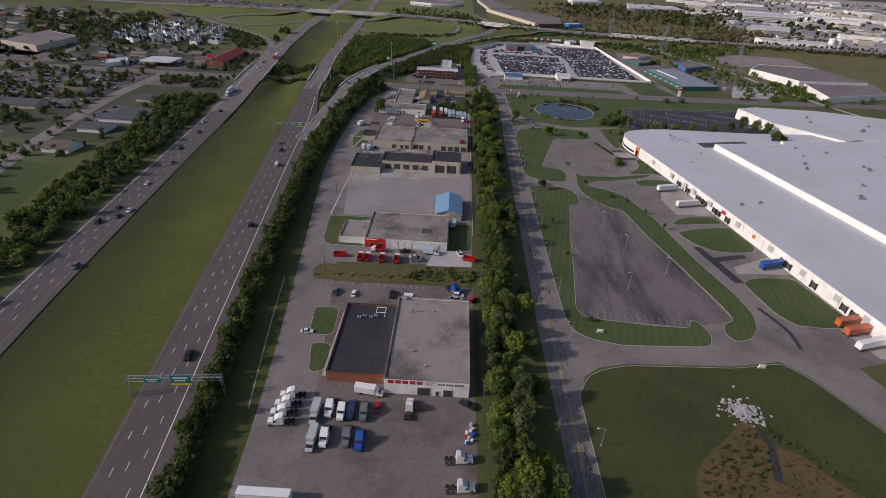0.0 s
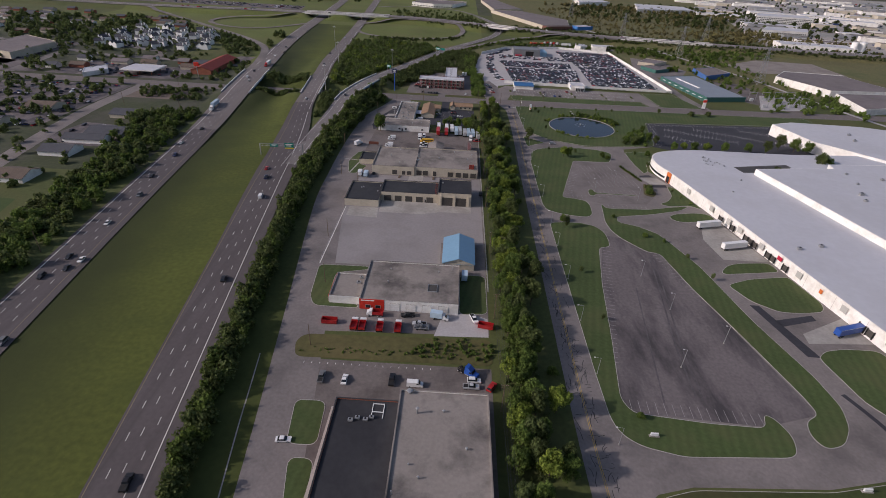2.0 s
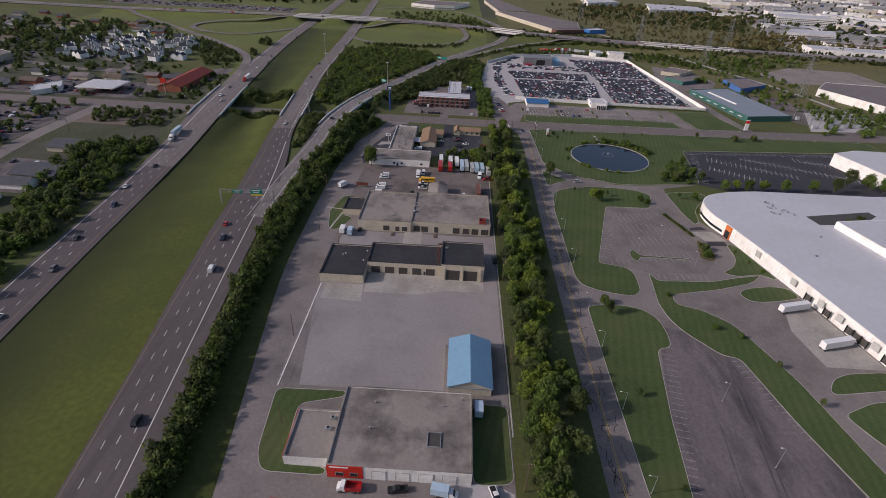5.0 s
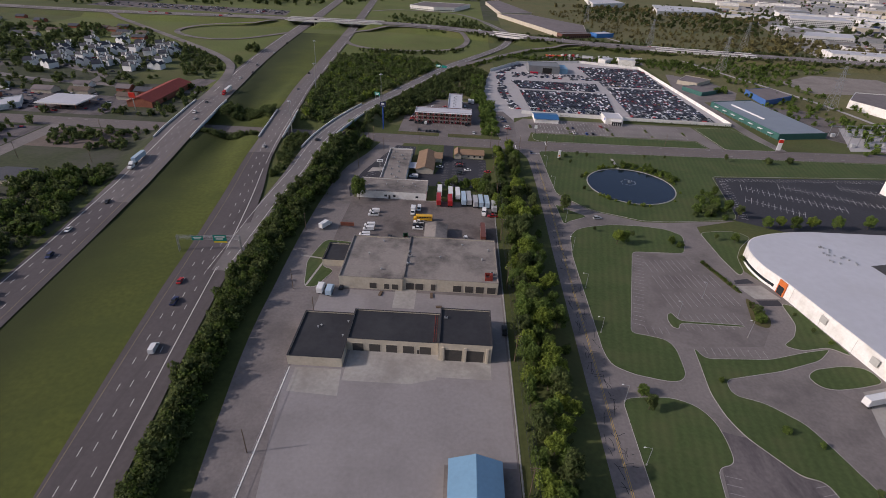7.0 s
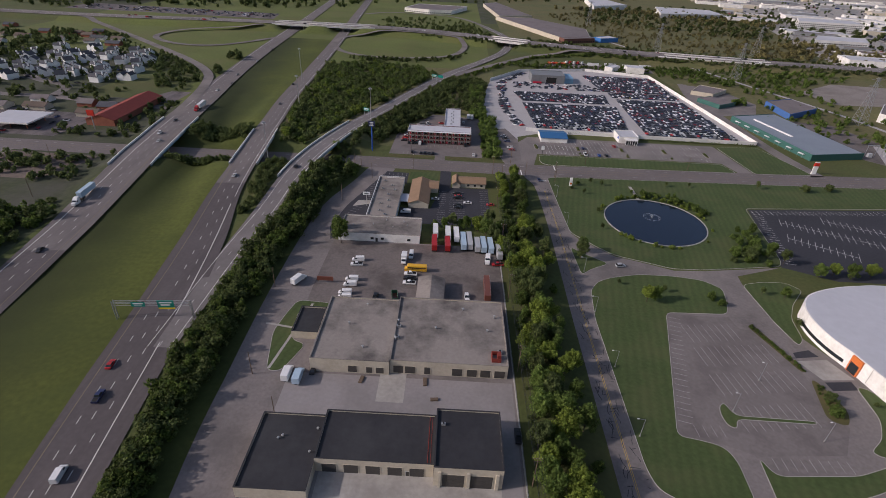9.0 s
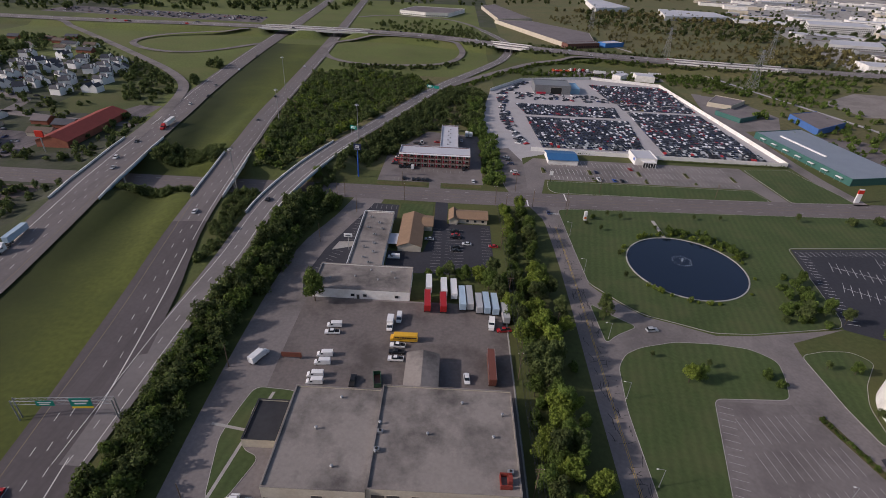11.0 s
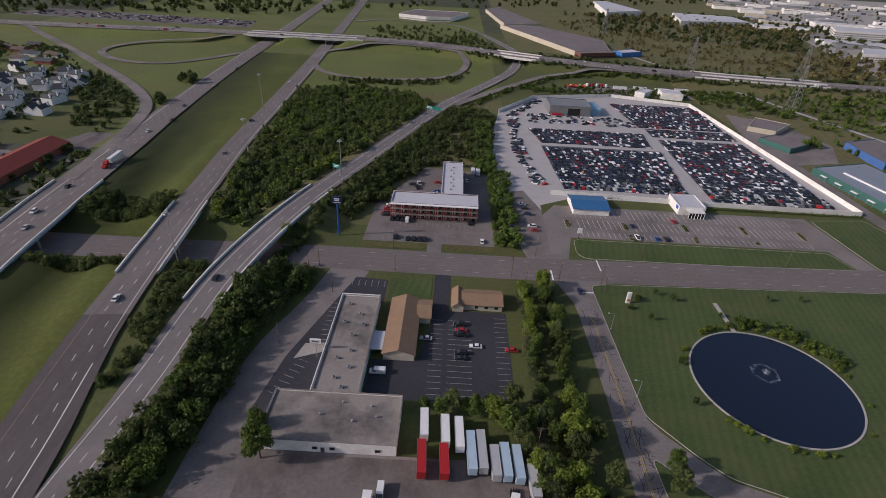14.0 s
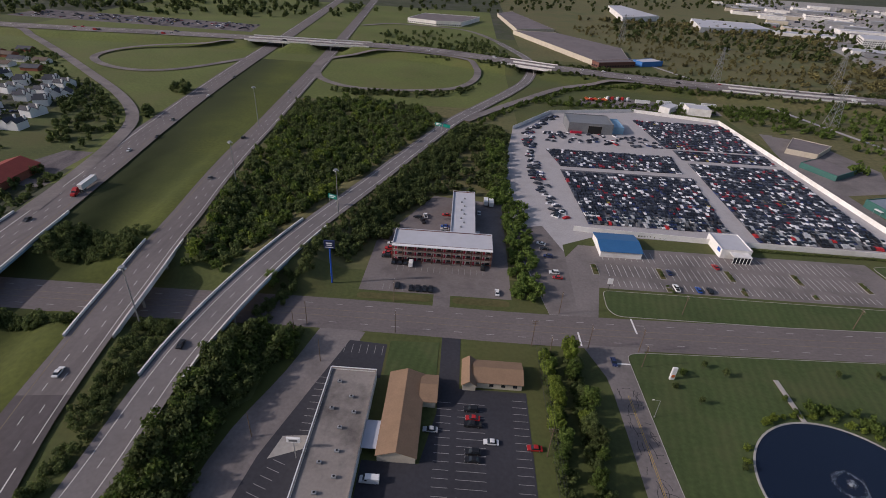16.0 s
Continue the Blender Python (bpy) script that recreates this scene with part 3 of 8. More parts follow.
sheet("slab", [(-64, 246), (-9, 246), (-9, 270), (12, 270), (12, 352), (-64, 352)], 0.04, PALE_LOT, lot_mid)
sheet("slab", [(-74, 391), (12.8, 391), (12.9, 441), (-69, 441), (-78.5, 400)], 0.042, YARD_BROWN, lot_mid)
sheet("slab", [(-13, 313), (6, 313), (6, 304), (-13, 304)], 0.055, CONCRETE, lot_mid)
sheet("slab", [(-45, 315), (-13, 315), (-13, 303), (-22, 300), (-45, 300)], 0.05, CONCRETE, lot_mid)
sheet("slab", [(-62, 305), (-46, 305), (-45, 293), (-62, 294)], 0.05, CONCRETE, lot_mid)
sheet("slab", [(-33, 354), (-24, 354), (-24, 341), (-33, 341)], 0.05, CONCRETE, lot_mid)
sheet("slab", [(-9, 199), (12, 200), (12, 211), (6, 214), (-6, 213)], 0.05, GRAVEL, lot_mid)
lot_motel = struct(sheet("pavement_motel_lot", [(-56, 563), (-24, 563), (-24, 555), (-17, 555), (-17, 563), (9, 563), (9, 655), (-30, 660), (-55, 604)], 0.05, FADED_LOT), "worn asphalt lot round the motel", "pavement")
lot_office = struct(sheet("pavement_office_lot", [(-39.5, 463), (10.5, 463), (10.5, 511), (-12, 511), (-12, 537), (-19, 537), (-19, 500), (-23, 481), (-39.5, 481)], 0.05, SEALED), "fresh black asphalt car park with white bays", "pavement")
lot_strip = struct(sheet("pavement_strip_lot", [(-70, 442), (-55.2, 461), (-55.2, 513), (-39, 513), (-39, 530), (-53, 531), (-60, 509), (-69, 480), (-73, 455)], 0.055, SEALED), "black asphalt car park beside the frontage road", "pavement")
sheet("slab", [(-66, 479), (-57, 483), (-56, 488), (-64, 487)], 0.075, CONCRETE, lot_strip)
lot_far = struct(sheet("pavement_front_lot", [(49, 577), (181, 577), (186, 558), (196, 559), (190, 614), (46, 614), (37, 600), (36, 555), (44, 555)], 0.05, ASPHALT), "wide visitor car park with white bays and islands", "pavement")
lot_east = struct(sheet("pavement_sealed_lot", [(164, 502), (340, 519), (330, 430), (171, 428), (150, 438)], 0.05, SEALED), "fresh black car park with white bay lines", "pavement")
yard = struct(sheet("pavement_salvage_yard", [(24, 555), (36, 555), (38, 613), (60, 626), (228, 622), (214, 852), (143, 872), (62, 850), (25, 796), (12, 700), (12, 620)], 0.04, GRAVEL), "pale gravel salvage yard", "pavement")
sheet("slab", [(24, 555.1), (36, 555.1), (37.8, 606), (30, 632), (16, 628), (13, 620)], 0.055, FADED_LOT, yard)
east_pave = struct(sheet("pavement_warehouse_drive", [(47, 120), (51, 133), (57, 138), (68, 141), (108, 143), (127, 147), (134, 140), (145, 117), (152, 95), (160, 80), (175, 80), (166, 110), (156, 146), (175, 152), (174.6, 164), (161.2, 239), (148.2, 314), (136.6, 369), (130, 384), (124, 395), (123, 421), (124, 428), (150, 438), (139, 436), (110, 431), (95, 430), (81, 436), (70, 440), (63, 447), (55, 456), (47, 470)], 0.04, ASPHALT), "grey asphalt drive round the warehouse", "pavement")
sheet("slab", [(72, 273), (65, 241), (55.6, 173), (58, 167.2), (100, 164.5), (121, 171), (106, 242), (101, 272), (95, 273), (85, 286), (78, 288)], 0.06, DARKLOT, east_pave)
sheet("slab", [(80, 396), (62, 335), (77, 331), (84, 328), (112, 330), (120, 341), (114.5, 346), (118, 352), (118.5, 366), (110.5, 388), (106.5, 389), (105.5, 396)], 0.06, FADED_LOT, east_pave)
for q_ in ([(139, 208), (166, 210), (163, 226), (140, 214)], [(155, 270), (147, 312), (136, 309), (130, 290), (132, 270)], [(172, 176), (176, 152), (168, 152), (163, 170)], [(120, 371.5), (124, 362), (136, 363), (132, 373)]):
    sheet("apron", q_, 0.055, CONCRETE, east_pave)
for q_ in ([(127, 232), (131, 232), (139, 200), (134, 200)], [(133, 222), (151, 227), (151, 223.5), (134, 218)], [(121, 376), (120.5, 373), (130, 374.5), (128, 378)], [(124, 361), (124.5, 357), (134, 358), (134, 362)]):
    sheet("patch", q_, 0.065, SEALED, east_pave)
band("patch", spline([(135.3, 181.2, 0), (138, 174, 0), (140.4, 165, 0), (139.4, 155, 0)], 2), -0.9, 0.9, SEALED, 0.065, east_pave)


def rounded(pts, r=3.0):
    """An outline with its corners eased by short curves."""
    out, n = [], len(pts)
    for i in range(n):
        p, a, b = Vector(pts[i]), Vector(pts[i - 1]), Vector(pts[(i + 1) % n])
        p0, p1 = p + (a - p).normalized() * min(r, (a - p).length * 0.45), p + (b - p).normalized() * min(r, (b - p).length * 0.45)
        for f in (0, 0.25, 0.5, 0.75, 1):
            out.append(tuple(p0.lerp(p, f).lerp(p.lerp(p1, f), f)))
    return out


def lawn(name, label, pts, material=None, h=0.12, kerbed=True):
    """Mown grass set behind a kerb."""
    if kerbed:
        pts = rounded(pts)
    g = struct(sheet(name, pts, h, material or LAWN), label, "lawn")
    if kerbed and material is not SCRUB:
        kerb("kerb", pts, g, closed=True)
    return g


lawn("lawn", "mown striped lawn beside the boulevard", [(49.5, 299), (56, 300.5), (67, 301), (74, 298), (77.5, 292), (78, 284), (77, 276), (71, 274.5), (65, 241), (60, 203), (55.5, 173), (58, 167), (82, 164.5), (100, 164), (102, 170), (105, 168), (107, 161), (105, 155), (102, 153), (69, 151), (57, 154), (52, 158), (50, 164), (49.5, 184), (49.2, 260)])
lawn("lawn", "mown striped lawn beside the upper car park", [(49, 390), (51.5, 410), (56, 417), (63, 421), (77, 425), (93, 425), (105, 423), (112, 417), (110, 408), (106, 398), (80, 397), (62, 334), (68, 333), (75, 331), (77, 326), (76, 313), (73, 309), (68, 308.5), (57, 311), (50, 315), (48.5, 322)])
lawn("lawn", "grass strip with young trees between the lots", [(84, 328), (86, 321.5), (111, 323), (126, 328), (138, 331), (130, 324), (112, 317), (89, 311), (88.5, 304), (98, 301), (107, 293), (110, 285), (117, 262), (123, 220), (130, 189), (131, 175), (128, 166), (122, 159), (115, 157), (113, 162), (115, 168), (121, 171), (120, 180), (112, 217), (106, 242), (101, 272), (95, 273), (85, 286), (82, 294), (81, 304), (83, 319)])
lawn("lawn", "oval lawn beside the loading docks", [(138, 200), (143, 204), (152, 206), (165, 206), (171, 178), (166, 171), (159, 169), (146, 170), (141, 178)])
lawn("lawn", "lawn between dock doors", [(124, 247), (137, 253), (157, 257), (161, 236), (158, 230), (147, 228), (138, 228), (129, 235)])
lawn("lawn", "small lawn between dock doors", [(126, 258), (131, 264), (138, 267), (154, 269), (155.5, 261), (127, 256)])
lawn("lawn", "small oval lawn at the warehouse wall", [(120, 315), (125, 319), (138, 322), (145.5, 321), (147, 314), (137, 311), (127, 309), (122, 310)])
lawn("lawn", "lawn beside the curved warehouse front", [(122.8, 421), (133, 424), (144, 424.5), (149, 419), (138, 407), (132, 397), (129.5, 384), (125.5, 380), (123.5, 395)])
lawn("lawn", "lawn with young trees below the warehouse wall", [(134, 360), (132.5, 345), (127.5, 337), (120, 331.5), (126, 329), (138, 332), (144.5, 327), (138.6, 358)])
lawn("lawn", "planted brown shrub bed between car park and drive", [(110.5, 391), (113.5, 392), (120.5, 367), (118.5, 365)], SCRUB)
lawn("lawn", "planted shrub bed at the end of the car park", [(119.5, 362), (121.5, 361), (124, 348), (120, 341), (114.5, 344)], SCRUB)
lawn("lawn", "small rounded island in the car park", [(83, 349), (80.5, 347), (79.5, 343), (80, 339), (82.5, 338), (84, 342), (110, 341.6), (110, 342.8), (84, 343.4)])
lawn("lawn", "corner lawn with shrubs at the entrance", [(49, 447), (56, 440), (65, 433), (60, 430), (55, 427), (50, 422)])
lawn("lawn", "broad lawn round the pond", [(50, 534), (51, 490), (52, 462), (56, 457), (63, 448), (70, 441), (81, 437), (95, 431.5), (110, 432), (139, 437), (150, 439), (153, 445), (163, 503), (200, 507), (330, 521), (330, 546), (240, 543.5), (150, 539.5), (56, 535.5)])
lawn("lawn", "mown verge before the visitor car park", [(52, 557), (49, 562), (50, 575), (180, 575), (184, 560), (120, 557.5)])
lawn("lawn", "verge beside the salvage yard wall", [(197, 560), (192, 612), (225, 616), (236, 575), (238, 563)])
lawn("lawn", "wide rough lawn south of the drive", [(47.5, 60), (47.5, 124), (52, 133), (58, 137), (68, 140), (108, 142), (127, 146), (133.5, 139), (144, 117), (151, 95), (158, 80), (158, 60)], mat("rough_dark_lawn", (0.046, 0.060, 0.018), 0.95, 0.35, 0.03, 0.6, stain=(0.075, 0.066, 0.028), stain_amt=0.7, stain_scale=0.022, bump=0.5))
for pts in ([(-52, 164), (-42, 164), (-41, 147), (-50, 147)], [(-48, 142.5), (-40.5, 142.5), (-39.5, 129), (-45, 127)]):
    lawn("lawn", "small lawn beside the office wing", pts)
lawn("lawn", "lawn round the shop office", [(-64, 244), (-41, 244.5), (-41, 242), (-55, 238), (-54, 216), (-41, 215.8), (-41, 213.3), (-59, 213.5), (-62, 220), (-63, 232)])
lawn("lawn", "small side lawn in building shade", [(0.5, 213), (12, 214), (12, 242), (0.5, 242)])
lawn("lawn", "unmown drainage strip between the yards", [(-58, 183.5), (-60, 192), (-57, 196), (13, 198.5), (13, 184.5)], SCRUB)
lawn("lawn", "lawn strip with path before the trade unit", [(-76, 372), (-74, 384), (-72, 392), (-58, 391), (-58, 385), (-70, 385), (-68, 368), (-62, 366), (-67, 352), (-72, 352)])
lawn("lawn", "small lawn north of the strip shop", [(-38, 514.5), (-38, 532), (-20, 533), (-20, 514.5)], kerbed=False)
lawn("lawn", "planted verge before the motel", [(-56, 557), (-25, 557.5), (-25, 562), (-56, 561)], SCRUB)
lawn("lawn", "planted verge before the motel", [(-16, 557.5), (8, 557.5), (8, 562), (-16, 562)], SCRUB)


# bay lines
def bays(parent, x, y, ang, n, pitch, length=5.2, z=0.075, skew=0.0, white=False):
    """A row of parked-car bays: short lines at right angles to the row, all in one mesh."""
    vs, fs = [], []
    c, s = math.cos(radians(ang)), math.sin(radians(ang))
    for i in range(n + 1):
        bx, by = x + c * pitch * i, y + s * pitch * i
        ex, ey = bx - s * length + c * skew, by + c * length + s * skew
        k = len(vs)
        vs += [(bx - c * 0.08, by - s * 0.08, z), (bx + c * 0.08, by + s * 0.08, z), (ex + c * 0.08, ey + s * 0.08, z), (ex - c * 0.08, ey - s * 0.08, z)]
        fs.append((k, k + 1, k + 2, k + 3))
    return quick("bay_lines", vs, fs, MID_PAINT if white else FADED_PAINT if parent in (east_pave, lot_office, lot_strip, lot_motel) else WHITE_PAINT, parent)


bays(east_pave, 58, 167.5, -4, 15, 2.8); bays(east_pave, 72, 272, 258, 30, 2.75, 4.5); bays(east_pave, 101.5, 271, -76, 13, 2.7, -4.8)
for yy, x0, n in ((342, 85, 9), (357, 84, 11), (371, 84, 10), (384, 84, 7)):
    bays(east_pave, x0, yy, 8, n, 2.8, 5, white=True); bays(east_pave, x0, yy, 8, n, 2.8, -5, white=True)
bays(east_pave, 80, 394, 254, 20, 2.8, 4.5, white=True); bays(east_pave, 88, 323.6, 0, 8, 2.8, 4.3, white=True); bays(east_pave, 69, 334, 3, 3, 2.8, 4.5)
for yy in (579, 592.5, 606):
    for x0, n in ((56, 9), (86, 10), (118, 10), (150, 9)):
        bays(lot_far, x0, yy, 0.5, n, 2.8, 4.8); bays(lot_far, x0, yy, 0.5, n, 2.8, -4.8 if yy > 580 else 0.1)
for x_, y_, a_, n_ in ((175.2, 486.9, -27.2, 18), (169.7, 468.8, -33.8, 10), (201.9, 492.0, -25.8, 23), (242.9, 494.8, -18.8, 23)):
    bays(lot_east, x_, y_, a_, n_, 3.2, 4.6, skew=-0.6); bays(lot_east, x_, y_, a_, n_, 3.2, -4.6, skew=0.6)
    c_, s_ = math.cos(radians(a_)) * 3.2 * n_, math.sin(radians(a_)) * 3.2 * n_
    k_ = (-s_ / n_ * 0.03, c_ / n_ * 0.03)
    quick("bay_lines", [(x_ - k_[0], y_ - k_[1], 0.075), (x_ + c_ - k_[0], y_ + s_ - k_[1], 0.075), (x_ + c_ + k_[0], y_ + s_ + k_[1], 0.075), (x_ + k_[0], y_ + k_[1], 0.075)], [(0, 1, 2, 3)], WHITE_PAINT, lot_east)
bays(lot_east, 165, 500, 5.5, 52, 2.75, -4.8); bays(lot_east, 154, 442, 79, 20, 2.75, -4.8)
for x0, y0, a_, n, l_ in ((-19, 466, 90, 14, -4.6), (10, 466, 90, 15, 4.6), (-8, 466, 90, 14, 4.4), (-8, 466, 90, 14, -4.4)):
    bays(lot_office, x0, y0, a_, n, 2.75, l_)
bays(lot_strip, -55, 515.5, 90, 5, 2.75, 0.2); bays(lot_strip, -54, 529, 0, 5, 2.75, -4.5); bays(lot_strip, -55.4, 484, 90, 10, 2.75, 4.4); bays(lot_strip, -66, 462, 70, 6, 2.75, 4.0)
bays(lot_motel, -42, 584, 0, 14, 2.8, -4.6); bays(lot_motel, -46, 564, 0, 7, 2.8, 4.6); bays(lot_south, -54, 181.5, 0, 16, 2.8, -0.8)


# ---- trees ----
def crown_mesh(name, material, r, height, base, leaves, size, seed, lumps=17):
    """Clumps of small leaf faces on a lumpy crown with gaps."""
    rng = np.random.default_rng(seed)
    cs = [np.array([0, 0, base + height * 0.5])]
    rs = [r * 0.6]
    for k in range(lumps):
        a, z = rng.uniform(0, math.tau), rng.uniform(0.15, 0.9)
        q = r * rng.uniform(0.35, 0.75) * (1.15 - abs(z - 0.4))
        cs.append(np.array([q * math.cos(a), q * math.sin(a), base + height * z]))
        rs.append(r * rng.uniform(0.20, 0.40))
    w = np.array(rs) ** 2
    which = rng.choice(len(cs), leaves, p=w / w.sum())
    d = rng.normal(size=(leaves, 3)); d /= np.linalg.norm(d, axis=1)[:, None]
    c = np.array(cs)[which] + d * (np.array(rs)[which] * rng.uniform(0.55, 1.15, leaves))[:, None] * np.array([1, 1, min(1.2, height / (1.6 * r))])
    c[:, 2] = np.maximum(c[:, 2], base * 0.55)
    n = d + rng.normal(size=(leaves, 3)) * 0.55 + np.array([0, 0, 0.25]); n /= np.linalg.norm(n, axis=1)[:, None]
    u = np.cross(n, rng.normal(size=(leaves, 3))); u /= np.linalg.norm(u, axis=1)[:, None]
    v = np.cross(n, u)
    s = size * rng.uniform(0.6, 1.4, leaves)[:, None]
    vs = np.stack([c - u * s, c - v * s * 0.6 - n * s * 0.2, c + u * s, c + v * s * 0.6 - n * s * 0.2], 1).reshape(-1, 3)
    me = bpy.data.meshes.new(name)
    me.from_pydata(vs.tolist(), [], [(4 * i, 4 * i + 1, 4 * i + 2, 4 * i + 3) for i in range(leaves)])
    me.materials.append(material)
    return me


def tree(label, material, r, height, base, leaves, size, seed):
    t = thing("tree", label, "tree")
    bm = bmesh.new()
    rng = random.Random(seed)
    top = base + height * 0.55
    tube(bm, (0, 0, -0.3), (0, 0, base), 0.055 * r, 0.04 * r, 7)
    tube(bm, (0, 0, base), (0.1 * r, 0, top), 0.04 * r, 0.015 * r, 6)
    for k in range(5):
        a = k * 1.26 + rng.uniform(-0.3, 0.3)
        tube(bm, (0, 0, base * 0.8 + k * 0.1 * height * 0.5), (0.55 * r * math.cos(a), 0.55 * r * math.sin(a), base + height * rng.uniform(0.3, 0.65)), 0.022 * r, 0.008 * r, 5)
    part("trunk", bm, BARK, t)
    new("crown", crown_mesh("crown", material, r, height, base, leaves, size, seed)).parent = t
    return t


TREES = [tree("leafy green broadleaf tree in the belt", LEAF, 4.0, 7.5, 2.2, 1900, 0.36, 1),
         tree("tall dark green broadleaf tree in the belt", LEAF_DARK, 3.9, 9.0, 2.4, 2000, 0.36, 2),
         tree("yellow-green broadleaf tree in the belt", LEAF_YELLOW, 4.2, 7.2, 2.2, 1800, 0.36, 3),
         tree("slim green tree in the belt", LEAF, 2.9, 8.5, 1.8, 1300, 0.34, 4),
         tree("young round lawn tree", LEAF_DARK, 2.2, 4.0, 1.6, 800, 0.26, 5),
         tree("bushy green shrub tree", LEAF, 2.6, 3.6, 0.3, 900, 0.32, 6),
         tree("bushy dark shrub tree", LEAF_DARK, 2.8, 3.4, 0.3, 900, 0.32, 7)]
_used = set()


def plant(k, x, y, s=1.0, z=None, rng=random, group=""):
    if z is None:
        z = float(land(np.array([x]), np.array([y]))[0])
    m = pose(x, y, z, 0, 0, rng.uniform(0, 360)) 
    t = TREES[k]
    if k in _used:
        t = copy_thing(t, m)
    else:
        _used.add(k)
        t.matrix_basis = m
    t.scale = (s * rng.uniform(0.92, 1.08), s * rng.uniform(0.92, 1.08), s * rng.uniform(0.9, 1.12))
    if group:
        t["group"] = group
    return t


rng = random.Random(5)
# belt beside the boulevard
for y in np.arange(58, 533, 4.6):
    late = y > 455
    for x0, x1, odds, s0, s1 in (((17.5, 20.5, 0.85, 0.55, 0.85), (26.5, 30.5, 0.9, 0.6, 0.95), (30, 31, 0.1, 0.5, 0.8)) if late else ((17.5, 21, 0.95, 0.8, 1.1), (22.5, 27.5, 0.95, 0.85, 1.2), (28.5, 34.5, 0.42, 0.75, 1.05))):
        if rng.random() < odds:
            plant(rng.choice([0, 0, 1, 1, 2, 2, 3, 5]), rng.uniform(x0, x1), y + rng.uniform(-1.8, 1.8), rng.uniform(s0, s1), 0, rng, "tree belt beside the boulevard")


# ---- buildings ----
def flat_roofed(name, label, x0, x1, y0, y1, h, wall, roof, cap=None, parapet=0.45, thick=0.3):
    """A low flat-roofed block: walls, a roof sheet set down behind a parapet and its coping."""
    b = thing(name, label, "building", (x0 + x1) / 2, y0, 0)
    w, d = (x1 - x0) / 2, y1 - y0
    part("wall", boxes((-w, w, 0, thick, -0.3, h), (-w, w, d - thick, d, -0.3, h), (-w, -w + thick, thick, d - thick, -0.3, h), (w - thick, w, thick, d - thick, -0.3, h)), wall, b)
    part("roof", boxes((-w + thick, w - thick, thick, d - thick, h - parapet - 0.3, h - parapet)), roof, b)
    c, e = 0.06, 0.12
    part("coping", boxes((-w - c, w + c, -c, thick + c, h, h + e), (-w - c, w + c, d - thick - c, d + c, h, h + e), (-w - c, -w + thick + c, thick + c, d - thick - c, h, h + e),
                         (w - thick - c, w + c, thick + c, d - thick - c, h, h + e)), cap or roof, b)
    return b


arrow = flat_roofed("truck_dealer_building", "white-walled truck sales building with a stained grey flat roof", -18, 10, 120, 165, 6.6, WHITE_WALL, GREY_ROOF)
arrow_wing = flat_roofed("dealer_office_wing", "brick office wing with a black membrane roof", -38, -18.1, 124, 162, 4.4, BRICK_WALL, BLACK_ROOF)
shop = flat_roofed("repair_shop_building", "white repair shop with stained grey roof and red corner", -40, 0, 213, 242, 5.2, WHITE_WALL, GREY_ROOF)
shop_wing = flat_roofed("shop_office_wing", "low office wing with grey roof", -53, -40.1, 216, 233, 3.8, WHITE_WALL, GREY_ROOF)
depot_a = flat_roofed("depot_office", "low cream block with black roof", -65, -46, 306, 331, 4.2, CREAM_WALL, BLACK_ROOF)
depot_b = flat_roofed("depot_garage", "cream block garage with black roof and roller doors", -45.9, -13, 315, 332, 5.6, CREAM_WALL, BLACK_ROOF)
depot_c = flat_roofed("depot_bay", "tall cream bay with black roof and two roller doors", -12.9, 6, 312.5, 332.5, 8, CREAM_WALL, BLACK_ROOF)
unit_a = flat_roofed("trade_unit", "cream trade unit with grey roof", -57, -30, 353, 388, 6, CREAM_WALL, GREY_ROOF)
unit_b = flat_roofed("trade_unit", "wide cream trade unit with grey roof and dock doors", -29.9, 10.5, 354, 390, 6, CREAM_WALL, GREY_ROOF)
strip_n = flat_roofed("strip_shop", "long low shop wing with grey roof", -55, -40, 461, 512, 4.5, WHITE_WALL, GREY_ROOF)
strip_s = flat_roofed("strip_shop", "white low workshop with grey roof", -66, -26, 442, 460.9, 4.5, WHITE_WALL, GREY_ROOF)
motel = flat_roofed("motel", "three-storey dark brick motel with white roof", -45, 1, 588, 602, 9.2, DARKBRICK, WHITE_ROOF)
motel_wing = flat_roofed("motel_wing", "three-storey brick motel wing with white roof", -19, -7, 602.1, 649, 9.2, DARKBRICK, WHITE_ROOF)
wh = thing("warehouse", "huge white warehouse with rounded corner and white membrane roof", "warehouse", 0, 0)
outline = [(174.5, 163), (161, 239), (148, 314), (136.5, 369)] + [tuple(q) for q in spline([(136.5, 369), (133.6, 378), (132.8, 388), (134.6, 397), (140, 404.5), (149, 409.5), (160, 413), (174, 415.5)], 1.6)][1:] + [(244, 417), (430, 440), (430, 110), (184, 110)]
bm = bmesh.new(); prism(bm, outline[::-1], -0.3, 7.1); part("wall", bm, WHITE_WALL, wh)
bm = bmesh.new(); prism(bm, [(x + 0.5 * (1 if x < 200 else 0), y - 0.3) for x, y in outline][::-1], 7.1, 7.18); part("roof", bm, WHITE_ROOF, wh)
pond = struct(sheet("water", [(102 + 27 * math.cos(a), 480 + 27 * math.sin(a)) for a in np.linspace(0, math.tau, 72, endpoint=False)], 0.16, mat("pond_water", (0.008, 0.014, 0.03), 0.08, 0.1, 0.2, 1.0, spec=0.5)), "round dark blue pond", "water")


